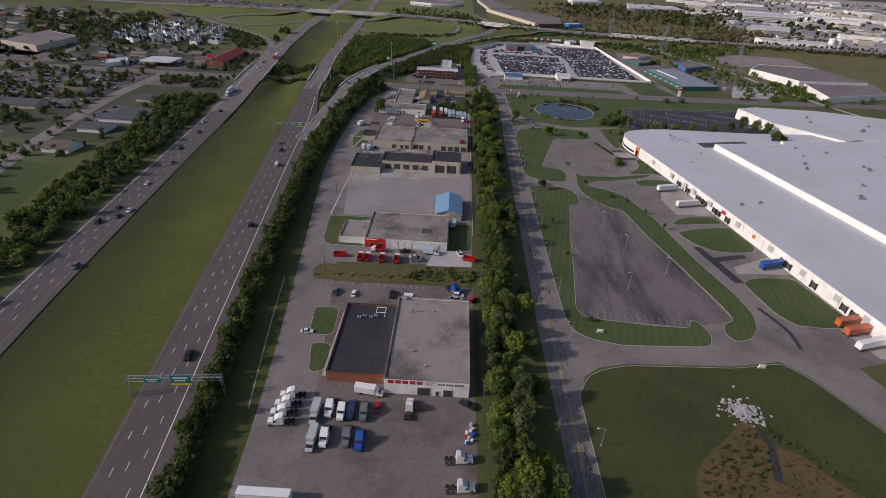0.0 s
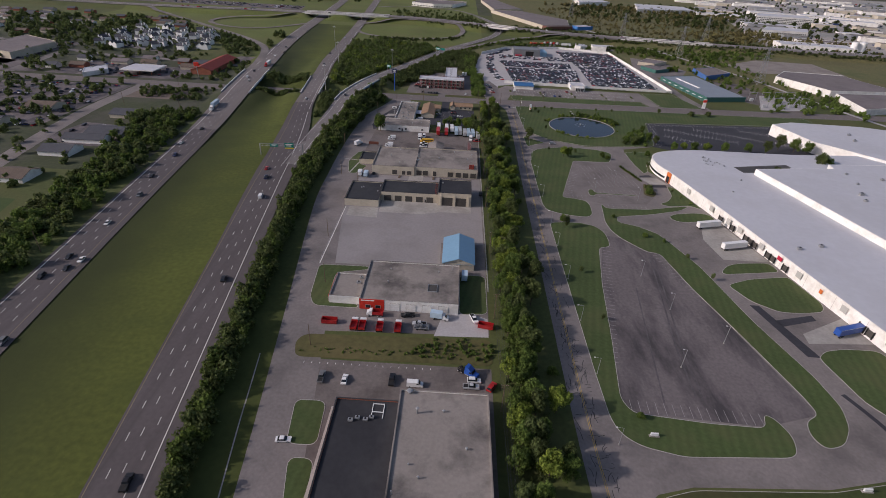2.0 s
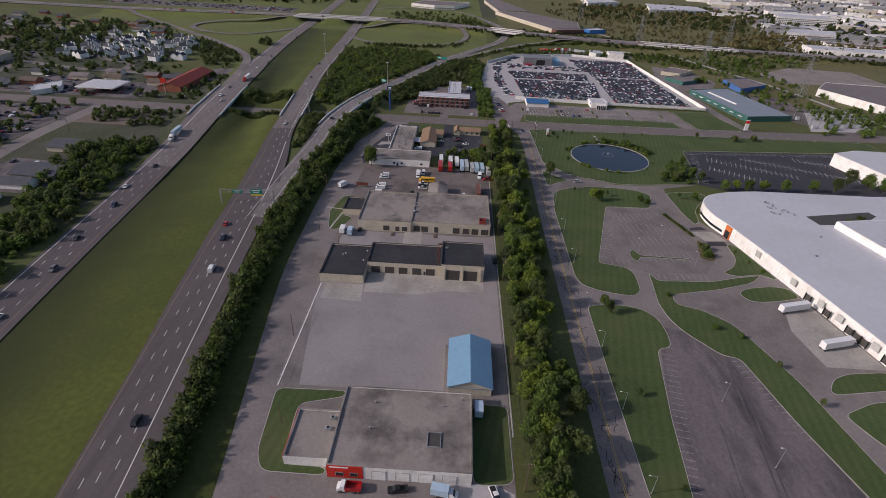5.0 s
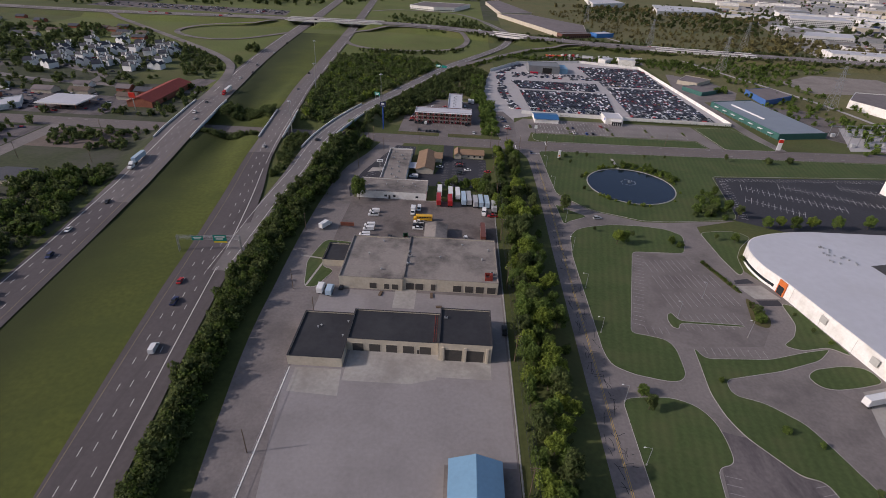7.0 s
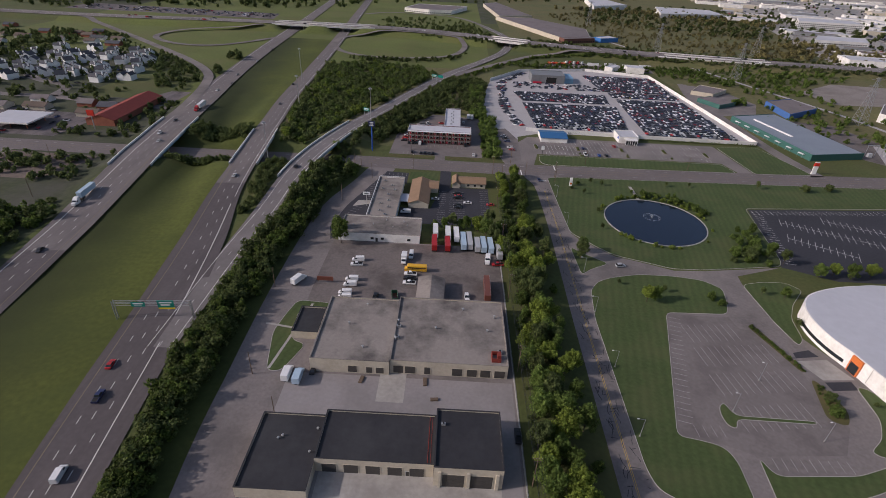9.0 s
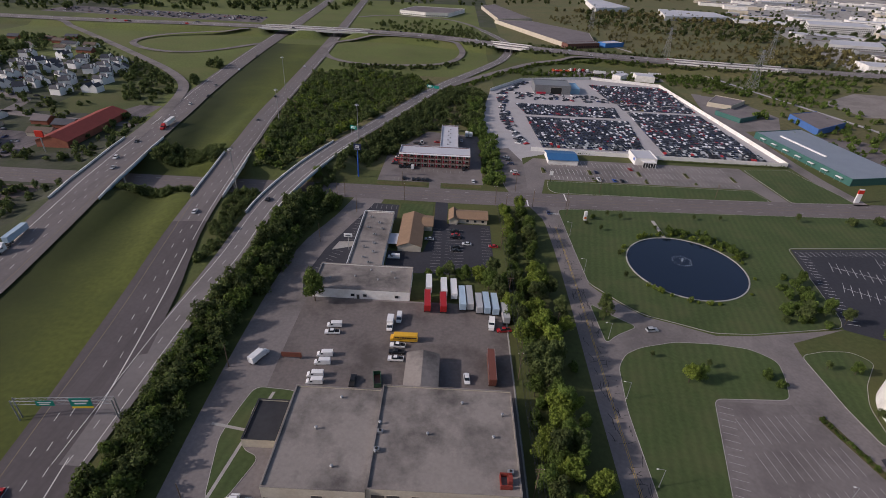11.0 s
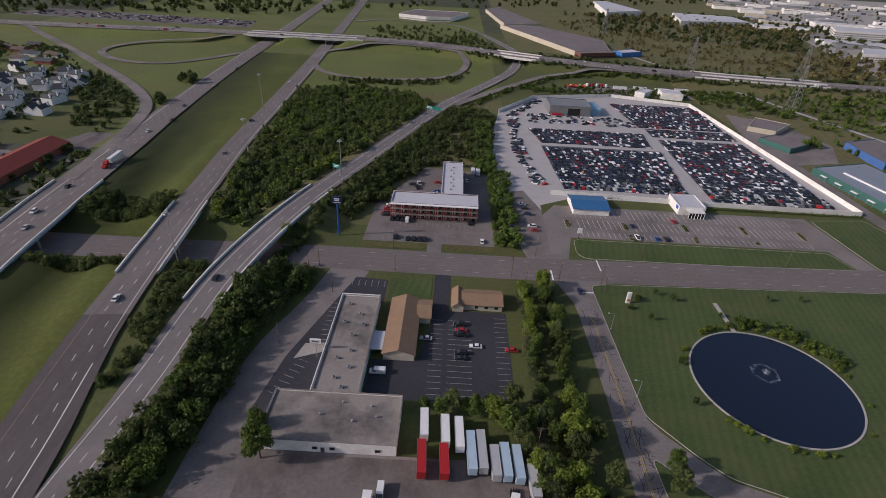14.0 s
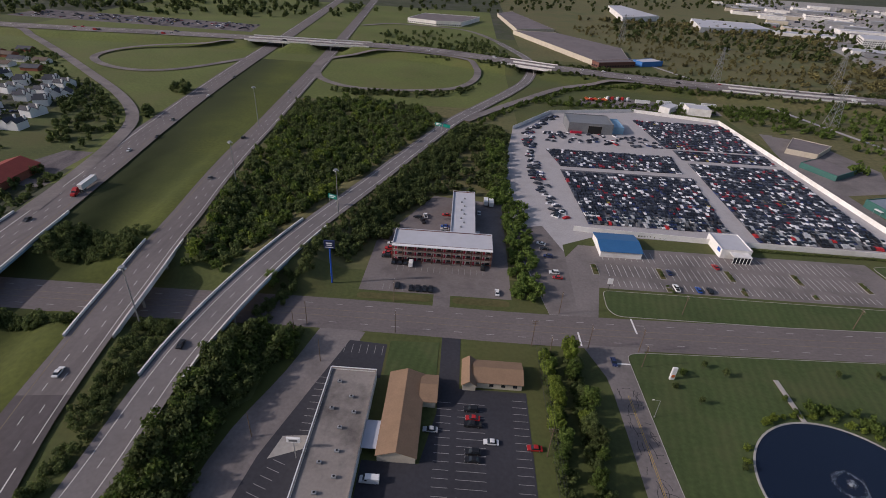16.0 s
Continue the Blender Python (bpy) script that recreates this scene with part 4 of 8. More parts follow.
# ---- woods, hedges and shrub masses ----
def leaf_cloud(seed, r, height, base, leaves, size):
    me = crown_mesh("tmp", LEAF, r, height, base, leaves, size, seed, 6)
    v = np.empty(len(me.vertices) * 3); me.vertices.foreach_get("co", v)
    bpy.data.meshes.remove(me)
    return v.reshape(-1, 3)


CLOUDS = [leaf_cloud(20 + k, 3.6, 5.5, 0.4, 240, 0.62) for k in range(4)]
THIN = [leaf_cloud(40 + k, 3.6, 5.5, 0.5, 100, 1.05) for k in range(4)]
BRUSH = [leaf_cloud(60 + k, 3.6, 5.2, 0.3, 300, 0.45) for k in range(5)]
MIDDLE = [leaf_cloud(70 + k, 3.6, 5.5, 0.3, 170, 0.66) for k in range(5)]
SPARSE = [leaf_cloud(90 + k, 3.6, 5.5, 0.5, 75, 1.15) for k in range(4)]
DISTANT = [leaf_cloud(80 + k, 3.6, 5.5, 0.5, 45, 1.6) for k in range(4)]


def clear_of_roads(x, y, extra=0.0):
    """True where a crown stands clear of the carriageways."""
    ok = np.ones(len(x), bool)
    for line, gap in ((RAMP, 11.0), (NORTH, 13.5), (SOUTH, 13.5), (JOIN, 7.5), (LOOP_E, 7.0), (LOOP_W, 7.0), (SLIP_W, 9.0), (FAR_R, 8.0), (CROSS, 19.0)):
        s = along(line)
        q = np.arange(0, s[-1], 4.0)
        for a, b in zip(np.interp(q, s, line[:, 0]), np.interp(q, s, line[:, 1])):
            ok &= (x - a) ** 2 + (y - b) ** 2 > (gap + extra) ** 2
    return ok


def stuff(name, label, category, spots, material, clouds, seed=0, base=None, near=0.0):
    """Many crowns joined into one object; spots are x, y, size."""
    rg = np.random.default_rng(seed)
    spots = np.array(spots)
    spots = spots[clear_of_roads(spots[:, 0], spots[:, 1], near)]
    zs = land(spots[:, 0].copy(), spots[:, 1].copy()) if base is None else np.full(len(spots), base)
    out = []
    for (x, y, s), z in zip(spots, zs):
        c = clouds[rg.integers(len(clouds))]
        a = rg.uniform(0, math.tau); ca, sa = math.cos(a), math.sin(a)
        w = s * rg.uniform(0.85, 1.15)
        out.append(np.column_stack([x + (c[:, 0] * ca - c[:, 1] * sa) * w, y + (c[:, 0] * sa + c[:, 1] * ca) * w, z - 0.2 + c[:, 2] * s * rg.uniform(0.8, 1.25)]))
    v = np.concatenate(out)
    me = bpy.data.meshes.new(name)
    n = len(v) // 4
    me.vertices.add(len(v)); me.vertices.foreach_set("co", v.ravel())
    me.loops.add(4 * n); me.loops.foreach_set("vertex_index", np.arange(4 * n))
    me.polygons.add(n); me.polygons.foreach_set("loop_start", np.arange(0, 4 * n, 4))
    me.materials.append(material); me.update(); me.validate()
    return tagged(new(name, me), label, category, kind="stuff")


rg = random.Random(11)


def scatter(poly, n, s0, s1):
    """Points inside an outline with sizes between s0 and s1."""
    xs, ys = [p[0] for p in poly], [p[1] for p in poly]
    out = []
    while len(out) < n:
        x, y = rg.uniform(min(xs), max(xs)), rg.uniform(min(ys), max(ys))
        inside = False
        for (x0, y0), (x1, y1) in zip(poly, poly[1:] + poly[:1]):
            if (y0 > y) != (y1 > y) and x < (x1 - x0) * (y - y0) / (y1 - y0) + x0:
                inside = not inside
        if inside:
            out.append((x, y, rg.uniform(s0, s1)))
    return out


def beside(line, off0, off1, y0, y1, step, s0, s1, axis=1):
    l, n = line, sides(line)
    s = along(line)
    out = []
    for q in np.arange(0, s[-1], step):
        c = [np.interp(q, s, l[:, i]) for i in (0, 1)]
        m = [np.interp(q, s, n[:, i]) for i in (0, 1)]
        if y0 < c[axis] < y1:
            o = rg.uniform(off0, off1)
            out.append((c[0] + m[0] * o + rg.uniform(-1, 1), c[1] + m[1] * o + rg.uniform(-1, 1), rg.uniform(s0, s1)))
    return out


HEDGE_X = ([50, 158, 201, 248, 300, 348, 391, 430, 467, 490, 510, 530], [-67.5, -78.5, -82.8, -87.8, -93, -96.5, -97.5, -96.5, -94, -94, -87, -78])
hedge = [(float(np.interp(y, *HEDGE_X)) + rg.uniform(-1, 1) * float(np.interp(y, [250, 340, 470, 530], [2.8, 5.0, 10, 7])), y + rg.uniform(-1, 1), rg.uniform(0.75, 1.35)) for y in np.concatenate([np.arange(44, 300, 0.62), np.arange(300, 440, 0.5), np.arange(440, 528, 0.36)])]
stuff("undergrowth", "low green undergrowth beneath the tree belt", "shrubs", [(rg.uniform(16.5, 29), y, rg.uniform(0.25, 0.5)) for y in np.arange(55, 455, 0.9)] + [(rg.uniform(17, 21), y, rg.uniform(0.35, 0.65)) for y in np.arange(455, 530, 0.9)] + [(rg.uniform(26.5, 31), y, rg.uniform(0.35, 0.7)) for y in np.arange(455, 530, 0.8)], LEAF_DARK, MIDDLE, 50, 0)
stuff("hedge", "dense mixed green hedge of shrubs between freeway and frontage road", "hedge", [h for i, h in enumerate(hedge) if i % 3], LEAF_DARK, BRUSH, 1, None, -2.6)
stuff("hedge", "lighter green shrubs in the freeway hedge", "hedge", [h for i, h in enumerate(hedge) if not i % 3], LEAF, BRUSH, 2, None, -2.6)
ramp_bank = beside(RAMP, 9, 17, 470, 800, 0.9, 0.4, 0.75) + beside(RAMP, 16, 27, 590, 800, 0.9, 0.6, 1.0) + scatter([(-96, 505), (-78, 512), (-66, 533), (-96, 533)], 45, 0.5, 0.9)
stuff("shrubbery", "dark shrubs along the foot of the exit ramp", "shrubs", ramp_bank, LEAF_DARK, BRUSH, 3, None, -1.5)
gore = scatter([(-133, 462), (-117, 456), (-112, 530), (-133, 530)], 230, 0.35, 0.75) + scatter([(-196, 528), (-152, 528), (-152, 522), (-196, 522)], 90, 0.4, 0.85) + scatter([(-198, 566), (-154, 566), (-156, 590), (-200, 590)], 170, 0.45, 0.9)
stuff("shrubbery", "scrubby shrubs on the bridge banks", "shrubs", gore, LEAF_DARK, BRUSH, 4, None, -2.0)
mid_poly = [(-136, 566), (-114, 566), (-104, 592), (-82, 655), (-42, 745), (-30, 800), (-60, 838), (-110, 850), (-168, 838), (-162, 740), (-148, 640)]
mid = scatter(mid_poly, 1750, 0.55, 1.15)
stuff("woodland", "dark scrubby wood between freeway and ramp", "woods", mid[:1050], LEAF_DARK, MIDDLE, 5, None, -1.5)
stuff("woodland", "lighter bushes in the wood between freeway and ramp", "woods", mid[1050:1600], LEAF, MIDDLE, 6, None, -1.5)
stuff("woodland", "yellowing saplings in the wood between freeway and ramp", "woods", mid[1600:], LEAF_YELLOW, MIDDLE, 61)
motel_wood = scatter([(-80, 640), (-58, 605), (-52, 600), (-30, 662), (8, 664), (14, 700), (20, 780), (10, 800), (-20, 775), (-55, 700)], 330, 0.6, 1.1)
stuff("woodland", "dark wood behind the motel", "woods", motel_wood, LEAF_DARK, MIDDLE, 7)
stuff("shrubbery", "green trees along the salvage yard fence", "trees", [(rg.uniform(9.5, 22), y, rg.uniform(0.5, 0.95)) for y in np.arange(563, 660, 0.9)] + [(rg.uniform(2, 14), y, rg.uniform(0.6, 1.0)) for y in np.arange(655, 760, 0.9)], LEAF, MIDDLE, 8, 0)
yard_back = beside(JOIN, 5, 14, 800, 1000, 1.8, 0.4, 0.8) + [(x, rg.uniform(872, 900) + max(0, x - 150) * 0.05, rg.uniform(0.4, 0.9)) for x in np.arange(60, 300, 1.6)] + scatter([(228, 860), (300, 840), (420, 860), (420, 915), (300, 925), (230, 900)], 100, 0.5, 1.0)
stuff("shrubbery", "green scrub behind the salvage yard", "shrubs", yard_back, LEAF, MIDDLE, 9)
cross_bank = beside(CROSS, 20, 30, -60, 1000, 3.0, 0.4, 0.8, 0) + beside(CROSS, -32, -20, -60, 1000, 3.5, 0.4, 0.9, 0) + scatter([(-20, 890), (-60, 872), (-130, 868), (-150, 885), (-100, 884), (-30, 905), (5, 950)], 120, 0.45, 0.75)
stuff("shrubbery", "scrub on the banks of the crossing freeway", "shrubs", cross_bank, LEAF_DARK, THIN, 10)
stuff("woodland", "tree clumps inside the far ramps", "trees", scatter([(-150, 1120), (-40, 1110), (20, 1150), (30, 1200), (-60, 1290), (-150, 1240)], 110, 0.6, 1.0) + scatter([(-110, 1140), (0, 1110), (40, 1050), (45, 1130), (0, 1200)], 60, 0.6, 1.0) + scatter([(-262, 735), (-252, 760), (-262, 790), (-285, 770)], 14, 0.9, 1.3) + scatter([(-268, 828), (-256, 838), (-268, 855), (-282, 842)], 14, 1.0, 1.4), LEAF_DARK, THIN, 12)
wet = scatter([(240, 1010), (700, 960), (760, 1150), (520, 1480), (250, 1500), (170, 1420), (230, 1200)], 900, 0.35, 1.0) + scatter([(420, 1010), (640, 1000), (720, 1080), (560, 1180), (430, 1120)], 170, 0.9, 1.5) + scatter([(210, 1560), (480, 1480), (640, 1380), (700, 1450), (560, 1560), (330, 1640)], 170, 1.0, 1.6)
stuff("woodland", "brown-green scrub and trees of the wetland", "woods", wet, mat("olive_leaves", (0.125, 0.112, 0.042), 0.8, 0.6, 0.05, 0.6, island=0.7), THIN, 13)
bank_w = scatter([(-172, 215), (-186, 320), (-206, 440), (-225, 470), (-262, 430), (-232, 340), (-222, 260), (-212, 200), (-200, 120), (-180, 120)], 640, 0.6, 1.35)
bank_w = [b for b in bank_w if b[0] < np.interp(b[1], SOUTH[:, 1], SOUTH[:, 0]) - 15]
stuff("woodland", "broad trees on the bank beside the oncoming carriageway", "trees", bank_w[::2], LEAF_DARK, MIDDLE, 14)
stuff("woodland", "green leafy trees on the bank beside the oncoming carriageway", "trees", bank_w[1::2], LEAF, MIDDLE, 15)
town = scatter([(-480, 700), (-330, 700), (-320, 800), (-420, 880), (-490, 830)], 110, 0.5, 0.95) + scatter([(-430, 400), (-312, 410), (-312, 530), (-430, 530)], 60, 0.4, 0.8) + scatter([(-236, 480), (-224, 528), (-300, 528), (-290, 500)], 70, 0.5, 0.9) + scatter([(-228, 565), (-240, 650), (-262, 665), (-262, 575), (-300, 566)], 60, 0.5, 0.9) + scatter([(-290, 560), (-700, 570), (-900, 900), (-600, 960), (-300, 690)], 330, 0.6, 1.2) + scatter([(-310, 330), (-700, 330), (-800, 540), (-320, 535)], 200, 0.7, 1.3) + scatter([(-285, 690), (-260, 720), (-290, 800), (-330, 850), (-350, 800)], 70, 0.6, 1.0) + scatter([(-470, 720), (-560, 700), (-720, 900), (-520, 960), (-470, 860)], 220, 0.9, 1.5)
town += scatter([(-420, 300), (-262, 300), (-300, 400), (-310, 480), (-430, 480)], 60, 0.5, 1.0) + scatter([(-420, 200), (-240, 200), (-250, 296), (-420, 300)], 70, 0.7, 1.2) + scatter([(-520, 300), (-430, 300), (-430, 540), (-540, 540)], 80, 0.6, 1.1)
town += scatter([(-420, 870), (-330, 770), (-290, 700), (-262, 690), (-262, 740), (-310, 800), (-390, 880), (-480, 965), (-520, 960)], 150, 0.5, 0.95)
town += scatter([(-700, 330), (-330, 330), (-318, 530), (-700, 530)], 170, 0.5, 1.2) + scatter([(-700, 570), (-330, 640), (-330, 700), (-700, 720)], 130, 0.5, 1.1) + scatter([(-300, 300), (-250, 300), (-240, 350), (-300, 420)], 22, 0.5, 0.9)
stuff("woodland", "dark trees among the houses of the town", "trees", town, LEAF_DARK, SPARSE, 16)
far = scatter([(-1300, 1150), (-300, 1330), (-330, 2300), (-2200, 2300), (-2200, 1150)], 900, 1.0, 2.0) + scatter([(-160, 1500), (300, 1750), (1100, 2300), (1000, 2900), (-160, 2800)], 700, 0.9, 1.8) + scatter([(500, 1200), (1500, 1500), (2600, 2400), (1200, 2300), (600, 1600)], 380, 0.7, 1.4)
stuff("woodland", "dark distant woods and street trees", "woods", far, LEAF_DARK, DISTANT, 17, 0)
edge_w = scatter([(-1300, 1240), (-700, 1180), (-420, 1290), (-200, 1420), (-190, 1560), (-700, 1500), (-1300, 1500)], 420, 1.0, 1.8)
stuff("woodland", "dark woods beyond the interchange", "woods", edge_w, LEAF_DARK, DISTANT, 23, 0)
wet_edge = scatter([(240, 1330), (560, 1180), (820, 1150), (1000, 1500), (620, 1700), (300, 1640)], 420, 0.9, 1.7)
stuff("woodland", "dark woods round the wetland", "woods", wet_edge, LEAF_DARK, DISTANT, 22, 0)
east = scatter([(270, 690), (300, 640), (420, 560), (520, 600), (520, 660), (400, 610), (330, 700), (360, 860), (300, 850)], 130, 0.5, 0.9)
east += scatter([(300, 560), (345, 560), (395, 545), (372, 640), (340, 650)], 50, 0.5, 1.1) + scatter([(250, 690), (345, 640), (372, 700), (350, 770), (300, 700)], 40, 0.5, 0.9) + scatter([(240, 830), (310, 815), (318, 857), (300, 905), (240, 890)], 45, 0.5, 0.9) + scatter([(330, 850), (350, 790), (385, 730), (380, 830), (460, 880), (520, 930), (340, 935)], 130, 0.5, 1.1) + scatter([(385, 560), (400, 560), (415, 640), (385, 705), (376, 640)], 60, 0.4, 0.9) + scatter([(261, 743), (279, 744), (272, 756)], 16, 0.6, 1.0)
stuff("shrubbery", "scrub and trees along the rail line", "shrubs", east, LEAF, SPARSE, 18, 0)
pond_shrubs = [(102 + 29.5 * math.cos(a), 480 + 29.5 * math.sin(a), rg.uniform(0.22, 0.5)) for a in [rg.uniform(0.15, 2.1) for _ in range(30)] + [rg.uniform(3.6, 4.9) for _ in range(16)] + [2.6, 2.8, 5.5, 6.0]]
pond_trees = [(102 + rg.uniform(31, 37) * math.cos(a), 480 + rg.uniform(31, 37) * math.sin(a), rg.uniform(0.4, 0.75)) for a in [rg.uniform(0.25, 1.7) for _ in range(34)]] + [(rg.uniform(134, 150), rg.uniform(438, 474), rg.uniform(0.5, 0.85)) for _ in range(14)]
stuff("shrubbery", "bushy trees growing beside the pond", "trees", pond_trees, LEAF, CLOUDS, 21, 0)
stuff("shrubbery", "low shrubs and reeds round the pond", "shrubs", pond_shrubs, LEAF_YELLOW, CLOUDS, 19, 0)
for x, y, k, s in ((52, 436, 1, .9), (54, 443, 0, .8), (131, 447, 5, 1.4), (137, 444, 6, 1.4), (142, 450, 6, 1.3), (138, 458, 5, 1.1), (146, 457, 5, 1.2), (150, 470, 0, .7), (148, 447, 0, .8), (152, 441, 1, .7), (128, 441, 6, .8),
                   (74, 404, 2, .85), (78, 405, 0, .7), (84, 412, 4, .6), (103, 408, 5, .9), (106, 404, 5, .8), (65, 416, 4, .5), (57, 295, 1, .6), (57, 302, 5, .9), (113, 268, 4, .6), (98.5, 289, 5, .6), (118, 250, 4, .6), (57, 250, 4, .6), (59, 215, 4, .5),
                   (60, 165, 5, .6), (70, 468, 4, .6), (72, 487, 4, .6), (69, 512, 4, .6), (77, 530, 4, .6), (83, 526, 4, .7), (68, 526, 5, .6), (63, 519, 6, .5), (125, 530, 4, .6), (140, 531, 4, .6), (185, 534, 4, .9), (215, 533, 6, 1.2), (232, 536, 6, 1.2),
                   (163, 431, 0, .8), (171, 433, 2, .7), (178, 431, 0, .9), (189, 433, 2, .8), (203, 434, 0, .9), (222, 436, 0, .9), (236, 436, 1, .9), (200, 379, 2, .8), (208, 381, 0, .9), (216, 384, 1, .8), (256, 402, 1, 1.2), (262, 404, 0, 1.1), (252, 448, 1, 1.1), (262, 444, 0, 1.2), (270, 440, 0, 1.1),
                   (-67, 447, 0, .9), (-64, 439, 0, 1.25), (-14, 458, 0, .7), (-19, 461, 5, .9), (-6, 460, 0, .6), (2, 461, 2, .7), (8, 458, 1, .8), (13, 452, 0, .8), (12, 445, 1, .7), (3, 457, 2, .9), (7, 453, 0, 1.0), (10, 449, 1, .9), (14, 440, 2, .8), (15, 433, 0, .8), (9, 462, 1, .9), (-3, 459, 0, .8), (-10, 460, 1, .8), (15, 455, 0, .9), (-92, 560, 0, .9), (107, 284, 5, .5), (87, 310, 5, .5), (118, 346, 5, 1.0), (120, 352, 6, .9), (131, 392, 4, .8), (137, 412, 0, .6), (128, 414, 4, .7), (136, 340, 4, .5), (134, 350, 4, .5), (140, 334, 5, .5)):
    plant(k, x, y, s, 0, rg)


# ---- details on the near buildings ----
ALU = mat("aluminium_frame", (0.5, 0.5, 0.5), 0.4, 0.1, 1, 4, metal=0.7)
BLUE_PAINT = mat("blue_paint", (0.03, 0.10, 0.42), 0.4, 0.1, 0.5, 2)
WHITE_PLAIN = mat("white_enamel", (0.78, 0.78, 0.77), 0.4, 0.06, 0.5, 3)
BLACK = mat("black_rubber", (0.02, 0.02, 0.02), 0.8, 0.2, 1, 5)
GREEN_SIGN = mat("green_road_sign", (0.0, 0.20, 0.16), 0.5, 0.08, 0.5, 3)
YELLOW_SIGN = mat("yellow_sign", (0.75, 0.55, 0.03), 0.5, 0.08, 0.5, 3)
TEAL = mat("teal_metal_trim", (0.045, 0.13, 0.115), 0.5, 0.12, 0.3, 2)
ORANGE = mat("orange_panel", (0.6, 0.16, 0.04), 0.6, 0.12, 0.4, 2)


def front(b, y0, name, x0, x1, z0, z1, material, frame=None, proud=0.06):
    """A door, window or panel on the side of a building that faces south, with a frame round it."""
    ox, oy = b.location.x, b.location.y
    f = part(name, boxes((x0 - ox, x1 - ox, y0 - oy - proud, y0 - oy - 0.003, z0, z1)), material, b)
    if frame:
        w = 0.14
        part("frame", boxes((x0 - ox - w, x0 - ox, y0 - oy - proud - 0.05, y0 - oy - 0.003, z0, z1 + w), (x1 - ox, x1 - ox + w, y0 - oy - proud - 0.05, y0 - oy - 0.003, z0, z1 + w), (x0 - ox, x1 - ox, y0 - oy - proud - 0.05, y0 - oy - 0.003, z1, z1 + w)), frame, f)
        f.children[0].location = (0, 0, 0)
    if name == "roller_door":
        part("slats", boxes(*[(x0 - ox + 0.05, x1 - ox - 0.05, y0 - oy - proud - 0.03, y0 - oy - proud - 0.003, z0 + k * 0.6 + 0.04, min(z0 + k * 0.6 + 0.56, z1)) for k in range(int((z1 - z0) / 0.6))]), material, f)
    return f


def roof_unit(x, y, z, s=1.0, label="grey rooftop air unit on a flat roof"):
    u = thing("roof_unit", label, "air unit", x, y, z)
    part("housing", boxes((-0.9 * s, 0.9 * s, -0.6 * s, 0.6 * s, 0.12, 1.1 * s), bevel=0.05), STEEL, u)
    part("curb", boxes((-0.75 * s, 0.75 * s, -0.5 * s, 0.5 * s, -0.02, 0.14)), KERB, u)
    bm = bmesh.new(); tube(bm, (0, 0, 1.1 * s), (0, 0, 1.22 * s), 0.42 * s, 0.42 * s, 12); part("fan", bm, BLACK, u)
    return u


def roof_vent(x, y, z, h=0.9, r=0.16):
    u = thing("roof_vent", "small metal vent pipe with cap on a flat roof", "vent", x, y, z)
    bm = bmesh.new(); tube(bm, (0, 0, -0.02), (0, 0, h), r, r, 8); part("pipe", bm, STEEL, u)
    bm = bmesh.new(); tube(bm, (0, 0, h + 0.05), (0, 0, h + 0.22), r * 2, r * 1.2, 10); part("cap", bm, STEEL, u)
    return u


# truck dealer front: doors, sign band
for x0, x1, z1 in ((-6.9, -2.7, 3.4), (1.6, 4.6, 2.9)):
    front(arrow, 120, "roller_door", x0, x1, 0, z1, DARK_DOOR, KERB)
front(arrow, 120, "door", -0.9, 0.1, 0, 2.1, DARK_DOOR, ALU)
RED_LET = mat("red_sign_paint", (0.42, 0.02, 0.05), 0.5, 0.08, 1, 4)
BLACK_LET = mat("black_sign_paint", (0.04, 0.04, 0.045), 0.5, 0.1, 1, 4)
sgn = part("sign_marks", boxes(*[(-16.6 - arrow.location.x + k * 2.35, -14.75 - arrow.location.x + k * 2.35, -0.05, -0.003, 4.7, 6.15) for k in range(5)]), RED_LET, arrow, "row of red painted sign marks")
part("sign_number", boxes(*[(x - arrow.location.x, x + 0.5 - arrow.location.x, -0.05, -0.003, 4.85, 5.6) for x in (-0.2, 0.6, 1.4, 2.5, 3.3, 4.1, 5.2, 6.0, 6.8, 7.6)]), BLACK_LET, arrow, "row of black painted bars")
for i, word in enumerate(("TRUCK", "SALES")):
    cu = bpy.data.curves.new("sign_text", "FONT")
    cu.body, cu.size, cu.extrude = word, 0.75, 0.01
    cu.materials.append(BLACK_LET)
    tx = new("sign_text", cu); tx.parent = arrow
    tx.matrix_basis = pose(-4.3 - arrow.location.x, -0.02, 5.4 - i * 0.62, 90)
for x, y, h_, r_ in ((-12, 156, 2.2, .28), (-4, 157, .7, .2), (3, 144, .7, .22), (-10, 134, .8, .2), (-5, 127, .6, .25), (-16.5, 129, 1.5, .12), (8, 125, 1.2, .1), (-13, 138, .5, .15), (-15, 164, 1.0, .5)):
    roof_vent(x, y, 6.15, h_, r_)
for x, y in ((-32, 153.5), (-30, 154.5), (-27.5, 154), (-25.8, 155)):
    roof_unit(x, y, 3.95, 0.8)
g = thing("roof_pipework", "pale pipe run on the black roof", "pipes", -26, 155, 3.95)
part("pipe", boxes((-0.1, 0.1, 0, 5.5, 0.05, 0.25), (3.4, 3.6, 0, 5.5, 0.05, 0.25), (-0.1, 3.6, 5.4, 5.6, 0.05, 0.25), (-0.1, 3.6, 2.2, 2.4, 0.05, 0.25)), WHITE_PLAIN, g)
front(arrow_wing, 124, "band", -38, -18.1, 3.3, 4.3, mat("rust_brick_band", (0.26, 0.085, 0.055), 0.9, 0.2, 0.4, 3), None)
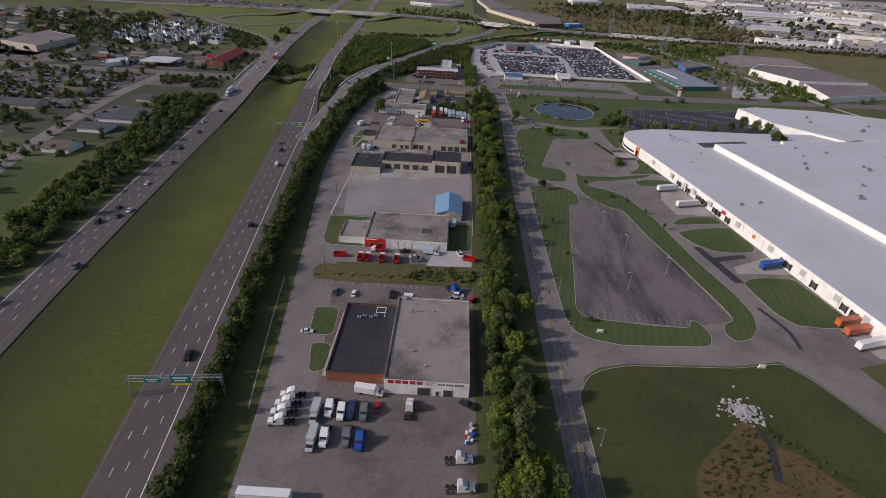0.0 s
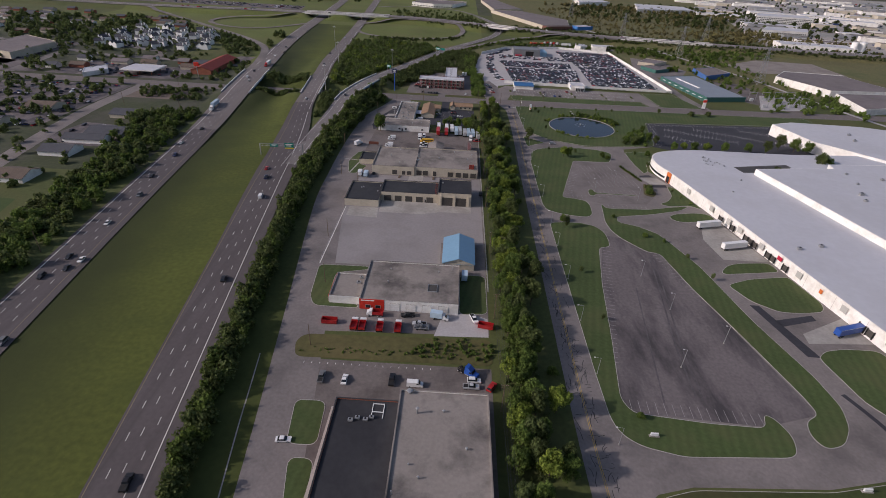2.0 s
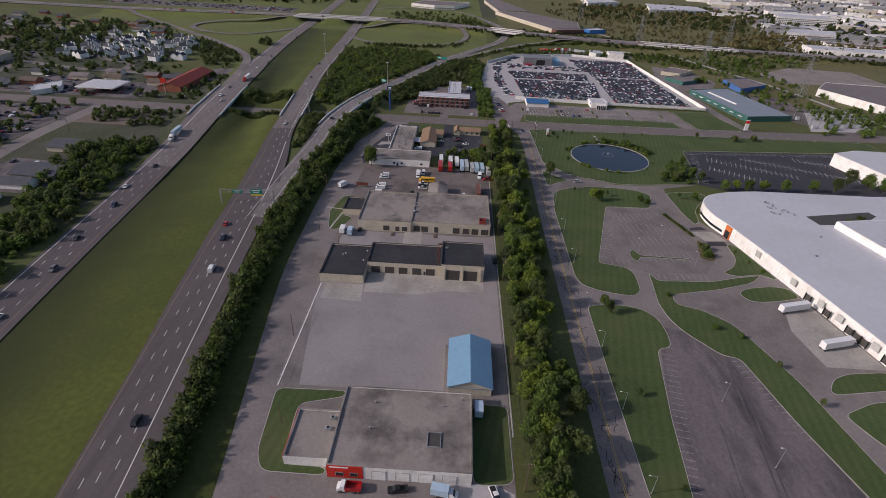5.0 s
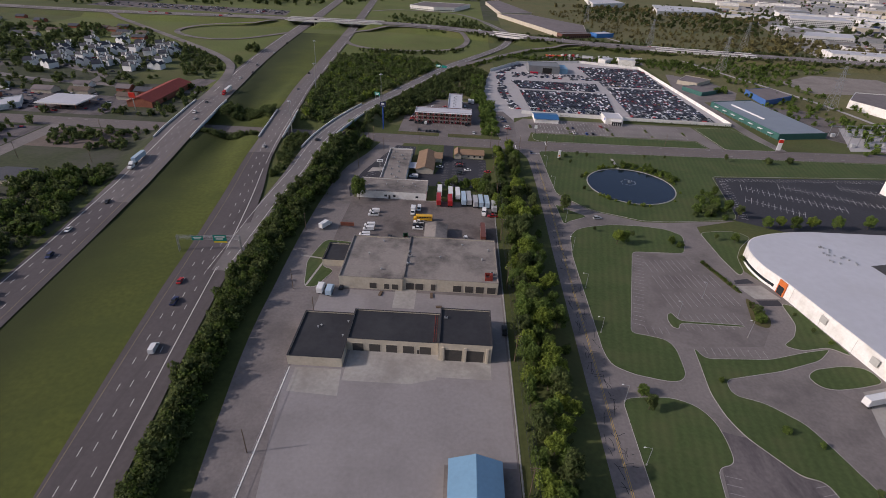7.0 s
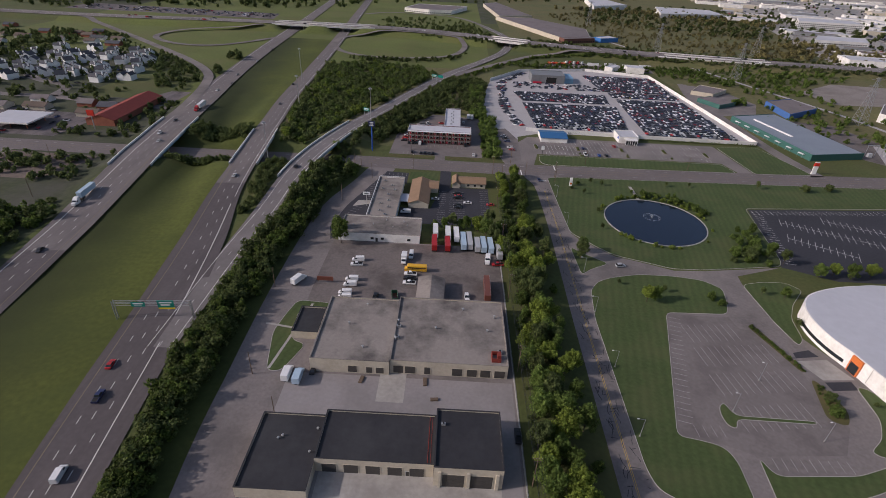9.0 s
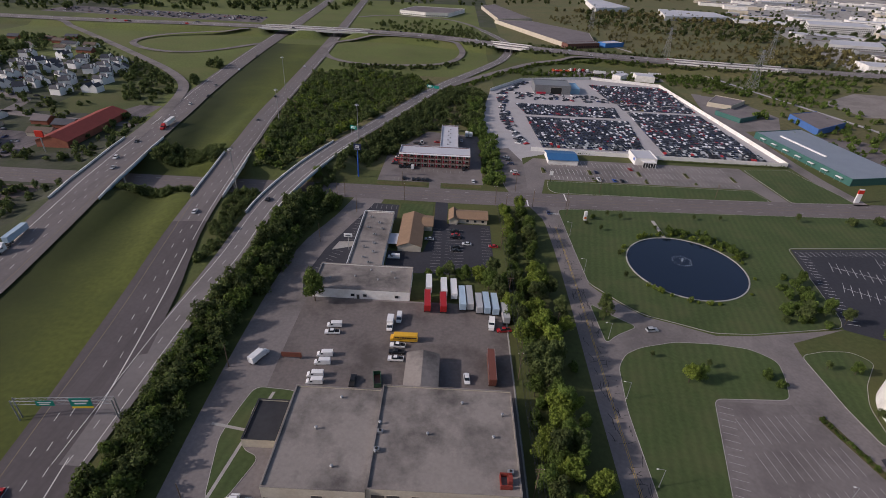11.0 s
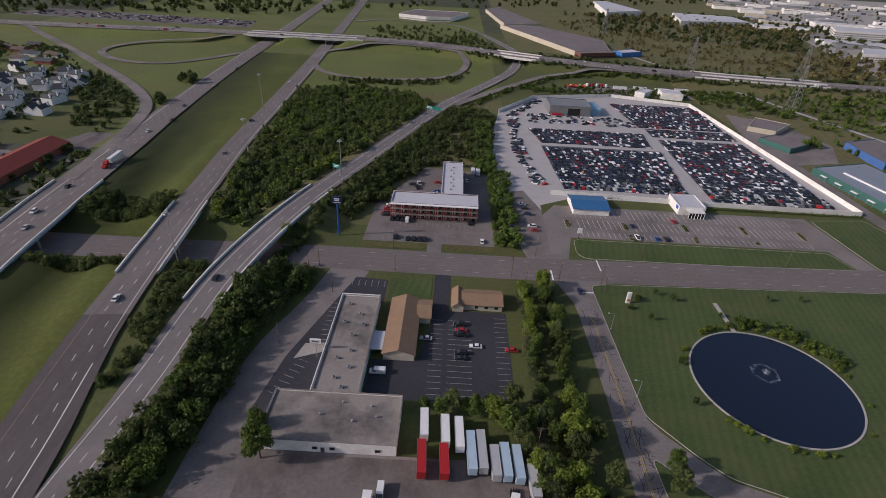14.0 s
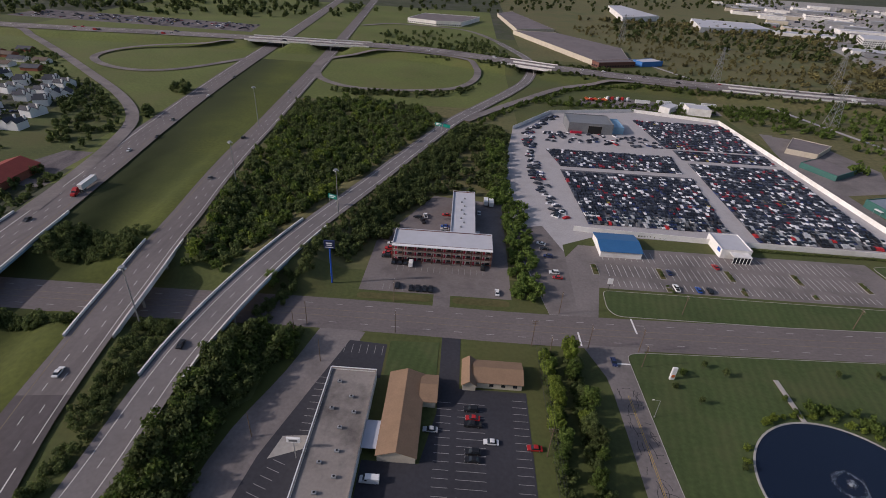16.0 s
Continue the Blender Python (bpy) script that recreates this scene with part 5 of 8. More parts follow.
# repair shop
front(shop, 213, "red_panel", -40, -30, 0.2, 5.25, RED_PAINT, None, 0.12)
front(shop, 213, "sign_band", -39.2, -34, 4.3, 4.8, WHITE_PLAIN, None, 0.16)
for x0 in (-27.5, -21, -14.5, -8):
    front(shop, 213, "roller_door", x0, x0 + 3.8, 0, 3.6, WHITE_WALL, KERB)
for x0 in (-37.5, -33.5):
    front(shop, 213, "window", x0, x0 + 2, 1, 2.4, GLASS, ALU, 0.16)
for x, y, s in ((-42.5, 226, 1.0), (-42, 230, 0.9)):
    roof_unit(x, y, 3.35, s)
front(shop_wing, 216, "band", -53, -40.1, 3.3, 3.85, WHITE_PLAIN)
part("red_edge", boxes((-6.62, -6.5, 0, 17, 3.0, 3.95)), RED_PAINT, shop_wing)
for x, y, h_ in ((-30, 236, .6), (-9, 236, .5), (-30, 226, .9), (-3, 239, 1.2)):
    roof_vent(x, y, 4.75, h_)
hatch = thing("roof_hatch", "dark sunken hatch on the grey roof", "hatch", -11, 223.5, 4.75)
part("frame", boxes((-2, 2, -2.6, -2.4, 0, 0.35), (-2, 2, 2.4, 2.6, 0, 0.35), (-2, -1.8, -2.4, 2.4, 0, 0.35), (1.8, 2, -2.4, 2.4, 0, 0.35)), STEEL, hatch)
part("grille", boxes((-1.8, 1.8, -2.4, 2.4, 0.02, 0.1)), DARK_DOOR, hatch)


def gable(name, label, x0, x1, y0, y1, eave, ridge, wall, roof, along_x=False, over=0.5):
    """A building with a ridged roof of two thick slopes."""
    cx, cy = (x0 + x1) / 2, (y0 + y1) / 2
    b = thing(name, label, "building", cx, cy, 0, 90 if along_x else 0)
    w, d = ((y1 - y0) / 2, (x1 - x0) / 2) if along_x else ((x1 - x0) / 2, (y1 - y0) / 2)
    bm = bmesh.new()
    vs = [bm.verts.new(p) for y in (-d, d) for p in ((-w, y, -0.3), (w, y, -0.3), (w, y, eave), (0, y, ridge), (-w, y, eave))]
    for f in ((4, 3, 2, 1, 0), (5, 6, 7, 8, 9), (0, 1, 6, 5), (1, 2, 7, 6), (4, 0, 5, 9)):
        bm.faces.new([vs[i] for i in f])
    part("wall", bm, wall, b)
    k = (ridge - eave) / w
    for s in (-1, 1):
        bm = bmesh.new()
        e = w + over
        p = [(0, -d - over, ridge + 0.02), (0, d + over, ridge + 0.02), (s * e, d + over, eave - k * over + 0.02), (s * e, -d - over, eave - k * over + 0.02)]
        a = [bm.verts.new(q) for q in p]; c = [bm.verts.new((q[0], q[1], q[2] + 0.2)) for q in p]
        bm.faces.new(a); bm.faces.new(c[::-1])
        for i in range(4):
            bm.faces.new((a[i], a[(i + 1) % 4], c[(i + 1) % 4], c[i]))
        bmesh.ops.recalc_face_normals(bm, faces=bm.faces)
        part("roof_slope", bm, roof, b)
    return b


shed = gable("blue_roofed_shed", "gabled shed with blue and white metal roof", -7.5, 6.8, 246, 269, 3.6, 6.2, CREAM_WALL, BLUE_ROOF)
part("ribs", boxes(*[(s * (0.4 + 0.0) if False else -7.4, 7.4, -11.8 + k * 1.5, -11.7 + k * 1.5, 3.2, 3.3) for k in range(16) for s in (1,)]), BLUE_ROOF, shed)
office = gable("shingled_office", "low office with brown shingle hip roof and cream walls", -35, -24, 481, 513, 3.0, 5.0, CREAM_WALL, TAN_ROOF)
gable("shingled_office_wing", "short wing of the brown-roofed office", -24.4, -19.5, 502, 513, 2.9, 4.6, CREAM_WALL, TAN_ROOF, True)
cottage = gable("small_office", "small cream office with tan shingle roof", -7, 9, 512, 522, 2.9, 4.6, CREAM_WALL, TAN_ROOF, True)
gable("small_office_wing", "side wing of the small tan-roofed office", -11, -6.6, 510.5, 522, 2.8, 4.4, CREAM_WALL, TAN_ROOF)
canopy = thing("carport", "white flat-roofed carport beside the office", "carport", -37.5, 488)
part("roof", boxes((-2.4, 2.4, -5, 5, 2.6, 2.8)), WHITE_ROOF, canopy)
for sx in (-2.2, 2.2):
    for sy in (-4.7, 4.7):
        part("post", boxes((sx - 0.08, sx + 0.08, sy - 0.08, sy + 0.08, -0.02, 2.6)), STEEL, canopy)
for x0, x1 in ((-3, -1.6), (1, 2.4), (5, 6.4)):
    w_ = part("window", boxes((x0, x1, -5.06, -5.0, 1, 2.2)), GLASS, None); w_.parent = cottage; w_.matrix_parent_inverse = Matrix.Rotation(radians(-90), 4, "Z") @ Matrix.Identity(4)
# depot
for k in range(5):
    front(depot_b, 315, "roller_door", -44 + k * 6.1, -40 + k * 6.1, 0, 3.5, DARK_DOOR, CREAM_WALL)
front(depot_b, 315, "door", -20.6, -19.7, 0, 2, DARK_DOOR, ALU)
for x0 in (-10.5, -2.8):
    front(depot_c, 312.5, "roller_door", x0, x0 + 6, 0, 5.2, DARK_DOOR, CREAM_WALL)
for x0 in (-11.8, -3.9, 4.0):
    front(depot_c, 312.5, "pier", x0, x0 + 0.9, 0, 6.4, CREAM_WALL, None, 0.5)
roof_unit(-10.8, 327, 7.55, 0.7, "white ball vent on the black roof")
RUST_RED = mat("rusty_red_stain", (0.22, 0.04, 0.03), 0.8, 0.4, 0.6, 2)
part("flashing", boxes((14.6, 14.75, 0.5, 16.5, 5.16, 5.3), (15.4, 15.5, 0.5, 16.5, 5.16, 5.25)), RUST_RED, depot_b)
for x, y in ((-58, 322), (-57, 323), (-48, 318), (-47.5, 326)):
    roof_vent(x, y, 3.75, 0.6, 0.2)
# trade units
for x0, x1, z1 in ((-44, -41, 3.4), (-37.8, -35.7, 3.2), (-34.5, -31.8, 3.2)):
    front(unit_a, 353, "roller_door", x0, x1, 0.6, z1, DARK_DOOR, CREAM_WALL)
for x0, x1 in ((-28.6, -25.2), (-24.6, -21.2), (-18, -16), (-8.5, -5), (-3.4, 0.0), (1.2, 4.6), (6, 9.6)):
    front(unit_b, 354, "roller_door", x0, x1, 0.4, 3.6, DARK_DOOR, CREAM_WALL)
for x, y, h_ in ((-40, 360, .7), (-47, 372, 1.0), (-29, 375, 1.0), (-29, 365, 1.2), (-5, 384, .8), (7, 380, 1.2), (-15, 372, .8), (-42, 384, .6), (4, 372, .8)):
    roof_vent(x, y, 5.55, h_, 0.25)
for x, y in ((-28.6, 372), (-28.8, 366), (8, 361)):
    roof_unit(x, y, 5.55, 0.9)
rs = thing("roof_plant", "rusty red machinery on the corner of the roof", "machinery", 6.5, 358, 5.55)
part("frame", boxes((-1.6, 1.6, -2, -1.7, 0, 1.6), (-1.6, 1.6, 1.7, 2, 0, 1.6), (-1.6, -1.3, -1.7, 1.7, 0, 1.2), (0.4, 1.6, -1, 1, 0, 2.2)), RUST_RED, rs)
flat_roofed("unit_annex", "small dark-roofed annex with cream walls", -68, -58.2, 369, 384, 3.4, CREAM_WALL, BLACK_ROOF)
gable("store_shed", "grey metal store shed behind the trade unit", -23.5, -13, 391, 407, 4, 5.4, mat("grey_sheet_metal", (0.25, 0.25, 0.26), 0.6, 0.15, 0.3, 2, metal=0.3), GREY_ROOF)
# strip shop
for x, y in ((-46, 500), (-51, 495), (-47, 488), (-46, 480), (-50, 476), (-45, 472), (-49, 467), (-51, 506), (-44, 494), (-46, 463)):
    roof_unit(x, y, 4.05, 0.75)
for x, y in ((-60, 450), (-50, 452), (-40, 450), (-33, 452), (-35, 456), (-44, 457)):
    roof_vent(x, y, 4.05, 0.6, 0.2)
for x0 in (-50, -45, -32):
    front(strip_s, 442, "window", x0, x0 + 1.4, 1.2, 2.4, GLASS, ALU)
front(strip_s, 442, "door", -47.6, -46.6, 0, 2.1, DARK_DOOR, ALU)
part("cornice", boxes((-7.6, 7.6, 51.1, 51.4, 3.6, 4.8), (-7.85, -7.55, 0, 51.1, 3.8, 4.75)), WHITE_PLAIN, strip_n)
# motel: galleries, rails, doors
for zf in (2.9, 5.9):
    part("gallery", boxes((-23, 23, -1.7, -0.003, zf, zf + 0.2)), CONCRETE, motel)
    part("railing", boxes(*[(-23, 23, -1.72, -1.66, zf + h_, zf + h_ + 0.08) for h_ in (0.4, 0.7, 1.0)], *[(-23 + k * 2.3, -22.94 + k * 2.3, -1.74, -1.64, zf + 0.2, zf + 1.1) for k in range(21)]), DARKBRICK, motel)
part("eave_board", boxes((-23, 23, -1.9, -0.003, 8.75, 9.0)), WHITE_PLAIN, motel)
for k in range(11):
    part("pillar", boxes((-22.9 + k * 4.53, -22.6 + k * 4.53, -1.7, -1.4, 0, 8.7)), DARKBRICK, motel)
for zf in (0, 3.1, 6.1):
    for k in range(10):
        x = -45 + 1.2 + k * 4.5
        front(motel, 588, "door", x, x + 0.95, zf, zf + 2.05, RED_LET, WHITE_PLAIN)
        front(motel, 588, "window", x + 1.5, x + 3.3, zf + 0.8, zf + 2.0, GLASS, WHITE_PLAIN)
for k in range(8):
    roof_unit(-14 + (k % 2) * 1.5, 608 + k * 4.6, 8.75, 0.6)
# yard offices
blue_office = gable("yard_office", "low yard office with bright blue metal roof", 55, 75, 604, 622, 3.4, 4.8, WHITE_WALL, mat("bright_blue_roof", (0.035, 0.13, 0.29), 0.4, 0.1, 0.2, 1), True)
visitor = flat_roofed("visitor_building", "white visitor building with glazed entrance", 116, 131, 611, 628, 5.2, WHITE_WALL, WHITE_ROOF)
porch = thing("entrance_porch", "white flat entrance porch with tall glazing", "porch", 124.5, 608.4)
part("roof", boxes((-4.5, 4.5, -2.4, 2.5, 3.6, 4.1)), WHITE_WALL, porch)
for k in range(6):
    part("post", boxes((-4.4 + k * 1.72, -4.2 + k * 1.72, -2.3, -2.1, -0.02, 3.6)), WHITE_PLAIN, porch)
part("glazing", boxes((-4.2, 4.2, -2.1, -2.0, 0.3, 3.5)), GLASS, porch)
part("logo_disc", boxes((-8.6, -8.54, 4, 7, 2.6, 4.6)), BLUE_PAINT, porch)
hall = flat_roofed("dismantling_hall", "grey metal dismantling hall with open doorway", 70, 106, 798, 824, 8.5, mat("weathered_grey_cladding", (0.22, 0.23, 0.24), 0.6, 0.2, 0.2, 1, metal=0.3), mat("grey_metal_roof", (0.24, 0.25, 0.26), 0.6, 0.15, 0.15, 1, metal=0.3))
front(hall, 798, "doorway", 86, 97, 0, 6.5, BLACK, KERB, 0.1)
front(hall, 798, "red_skip", 72, 81, 0.1, 1.8, RED_LET, None, 2.0)
flat_roofed("hall_annex", "pale blue annex beside the dismantling hall", 106.2, 116, 802, 826, 5.5, BLUE_ROOF, BLUE_ROOF)
# yard wall
WALL_PTS = [(46, 629), (58, 628), (133, 624), (228, 622), (214, 852), (143, 872), (62, 850), (25, 796)]
yw = thing("yard_wall", "long pale concrete wall round the salvage yard", "wall", kind="structure")
for (x0, y0), (x1, y1) in zip(WALL_PTS[:-1], WALL_PTS[1:]):
    L = math.hypot(x1 - x0, y1 - y0); n = max(1, int(L / 12))
    for k in range(n):
        m = boxes((0.02, L / n - 0.02, -0.12, 0.12, -0.2, 3.0))
        o = part("panel", m, WHITE_WALL if x0 >= 214 else PARAPET, yw)
        o.matrix_basis = pose(x0 + (x1 - x0) * k / n, y0 + (y1 - y0) * k / n, 0, 0, 0, math.degrees(math.atan2(y1 - y0, x1 - x0)))

# ---- the warehouse ----
ax, ay, bx, by = 136.5, 369.0, 174.5, 163.0
UX, UY = (bx - ax), (by - ay)
WL = math.hypot(UX, UY); UX, UY = UX / WL, UY / WL


def on_wall(name, s0, s1, z0, z1, material, proud=0.08, parent=None):
    """A panel on the long dock wall, between two distances from its north end."""
    o = part(name, boxes((s0, s1, -proud, -0.004, z0, z1)), material, parent or wh)
    o.matrix_basis = pose(ax, ay, 0, 0, 0, math.degrees(math.atan2(UY, UX)))
    return o


PALE_PANEL = mat("pale_grey_louvre", (0.42, 0.42, 0.40), 0.7, 0.1, 0.3, 2)
for s in (24, 48, 64, 74, 91, 117, 143, 165, 185, 200):
    on_wall("louvre", s, s + 3.2, 2.9, 6.0, PALE_PANEL)
for s in (58, 68.5, 80, 83.5, 87, 97, 100.5, 109, 153, 157, 173, 190, 195):
    on_wall("dock_door", s, s + 2.7, 1.2, 4.2, DARK_DOOR, 0.1)
    on_wall("dock_seal", s - 0.35, s - 0.02, 1.0, 4.6, BLACK, 0.5)
    on_wall("dock_seal", s + 2.72, s + 3.05, 1.0, 4.6, BLACK, 0.5)
for k in range(12):
    on_wall("wall_joint", 8 + k * 16.4, 8.12 + k * 16.4, 0.1, 7.0, KERB, 0.02)
on_wall("red_sign", 104, 107, 4.2, 6.2, RED_LET); on_wall("orange_sign", 131, 132.6, 3.4, 5.4, ORANGE)
glz = part("orange_entrance", boxes((0.2, 4.6, -0.6, -0.004, 0.1, 6.9)), ORANGE, wh)
glz.matrix_basis = pose(ax, ay, 0, 0, 0, math.degrees(math.atan2(UY, UX)))
glz2 = part("entrance_glass", boxes((0.7, 4.1, -0.66, -0.604, 0.3, 4.4)), GLASS, wh)
glz2.matrix_basis = glz.matrix_basis
for (x0, y0), (x1, y1) in zip(outline[4:17], outline[5:18]):
    L = math.hypot(x1 - x0, y1 - y0)
    o = part("ribbon_window", boxes((0.0, L, 0.004, 0.06, 1.2, 2.6)), GLASS, wh)
    o.matrix_basis = pose(x0, y0, 0, 0, 0, math.degrees(math.atan2(y1 - y0, x1 - x0)))
# raised roof and its light well
up = thing("warehouse_upper_block", "raised white block on the warehouse roof", "building", 0, 0)
bm = bmesh.new(); prism(bm, [(194, 372), (215, 376), (250, 381), (252, 389), (428, 410), (428, 150), (242, 150), (224, 234)], 7.19, 11); part("wall", bm, WHITE_WALL, up)
bm = bmesh.new(); prism(bm, [(194.7, 371.4), (215, 375.4), (250.6, 380.4), (252.6, 388.4), (427, 409), (427, 150.6), (242.6, 150.6), (224.7, 234.4)], 11.0, 11.08); part("roof", bm, WHITE_ROOF, up)
bm = bmesh.new(); prism(bm, [(186, 384), (227, 394), (228, 389), (214, 378), (188, 374)], 7.185, 7.22); part("light_well", bm, DARK_DOOR, up)
for x, y, s in ((171, 399, .8), (168, 272, 1.2), (181, 276, 1.2), (166, 340, .6), (180, 360, .6)):
    roof_unit(x, y, 7.18, s, "white rooftop air unit on the warehouse")
rr = random.Random(8)
for k in range(26):
    roof_unit(rr.uniform(230, 330), rr.uniform(250, 376), 11.08, rr.uniform(0.8, 1.8), "white rooftop air unit on the warehouse")
for k in range(16):
    roof_vent(rr.uniform(168, 180), rr.uniform(384, 402), 7.18, 0.5, 0.3)
bm = bmesh.new(); w2 = thing("warehouse_north_block", "long white-roofed north block of the warehouse", "warehouse", 0, 0)
o2 = [(266, 490), (276, 446), (312, 404), (330, 412), (560, 412.5), (560, 430), (420, 474), (345, 497), (287, 499)]
prism(bm, o2, -0.3, 9); part("wall", bm, WHITE_WALL, w2)
bm = bmesh.new(); prism(bm, [(380 + (x - 380) * 0.994, 455 + (y - 455) * 0.985) for x, y in o2], 9.0, 9.08); part("roof", bm, WHITE_ROOF, w2)
for k in range(9):
    roof_unit(rr.uniform(300, 400), rr.uniform(430, 470), 9.08, 1.3, "rooftop air unit on the north block")
# long tyre-swept stains on the empty lot
SWEPT = mat("tyre_swept_asphalt", (0.085, 0.077, 0.08), 0.85, 0.35, 0.08, 0.7, stain=(0.14, 0.128, 0.13), stain_amt=0.8, stain_scale=0.12)
for pts, w in (([(82, 176), (84, 200), (88, 225), (92, 250), (94, 266)], 0.35), ([(84.2, 176), (86.2, 200), (90, 225), (94, 250), (96, 266)], 0.35), ([(70, 172), (74, 200), (80, 240)], 0.3)):
    band("tyre_stain", spline([(x, y, 0) for x, y in pts], 3), -w, w, SWEPT, 0.066, east_pave)
# narrow concrete paths
for q_ in ([(-72, 353), (-71, 353), (-65, 390), (-66, 390)], [(-80, 377), (-80, 376), (-68, 374), (-68, 375)]):
    struct(sheet("path", q_, 0.14, CONCRETE), "narrow concrete path over the lawn", "path")

# verge between hedge and frontage road, coloured dark for the hedge's shade
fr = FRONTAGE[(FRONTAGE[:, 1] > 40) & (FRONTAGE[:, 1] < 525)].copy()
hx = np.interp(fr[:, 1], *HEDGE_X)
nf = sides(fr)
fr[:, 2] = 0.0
struct(band("lawn_verge", fr, np.minimum(hx - fr[:, 0] - 1.0, -9.0), -7.9, SHADE_GRASS, 0.03), "grass verge coloured dark for the hedge's shade", "grass")
struct(band("path_gutter", spline([(-59.5, 110, 0), (-63, 132, 0), (-66.4, 154, 0), (-68, 166, 0), (-70.5, 184, 0)], 4), -0.2, 0.2, CONCRETE, 0.06), "narrow pale concrete gutter in the verge", "gutter")
struct(sheet("path", [(-40.2, 126), (-38.5, 126), (-38.3, 162), (-39.8, 162)], 0.14, KERB), "pale paved path beside the office wing", "path")


# ---- vehicles ----
TYRE = BLACK
PAINTS = {}


def paint(name):
    cols = {"white": (0.74, 0.74, 0.73), "black": (0.016, 0.016, 0.018), "grey": (0.14, 0.145, 0.15), "silver": (0.42, 0.43, 0.44), "red": (0.40, 0.02, 0.02), "blue": (0.02, 0.08, 0.34),
            "yellow": (0.72, 0.40, 0.03), "tan": (0.40, 0.34, 0.26), "rust": (0.17, 0.06, 0.04), "orange": (0.50, 0.12, 0.04), "navy": (0.02, 0.03, 0.09), "paleblue": (0.40, 0.52, 0.62), "green": (0.05, 0.12, 0.07)}
    if name not in PAINTS:
        PAINTS[name] = mat(name + "_vehicle_paint", cols[name], 0.35, 0.08, 0.8, 4, spec=0.5)
    return PAINTS[name]


def profile(bm, pts, w, top=None):
    """A body pressed from a side outline of (y, z), w wide; top narrows what lies above that height."""
    n = len(pts)
    k = lambda z: w / 2 if top is None or z < top[0] else w / 2 - (z - top[0]) * top[1]
    a = [bm.verts.new((-k(z), y, z)) for y, z in pts]
    b = [bm.verts.new((k(z), y, z)) for y, z in pts]
    for i in range(n):
        bm.faces.new((a[i], a[(i + 1) % n], b[(i + 1) % n], b[i]))
    bm.faces.new(a[::-1]); bm.faces.new(b)
    bmesh.ops.recalc_face_normals(bm, faces=bm.faces)


def wheels(v, spots, r=0.33, w=0.22):
    for x, y in spots:
        bm = bmesh.new(); tube(bm, (x - w / 2, y, r), (x + w / 2, y, r), r, r, 12)
        wh_ = part("wheel", bm, TYRE, v)
        bm = bmesh.new(); s = 1 if x > 0 else -1
        tube(bm, (x + s * w / 2, y, r), (x + s * (w / 2 + 0.02), y, r), r * 0.55, r * 0.5, 8); part("rim", bm, STEEL, wh_)


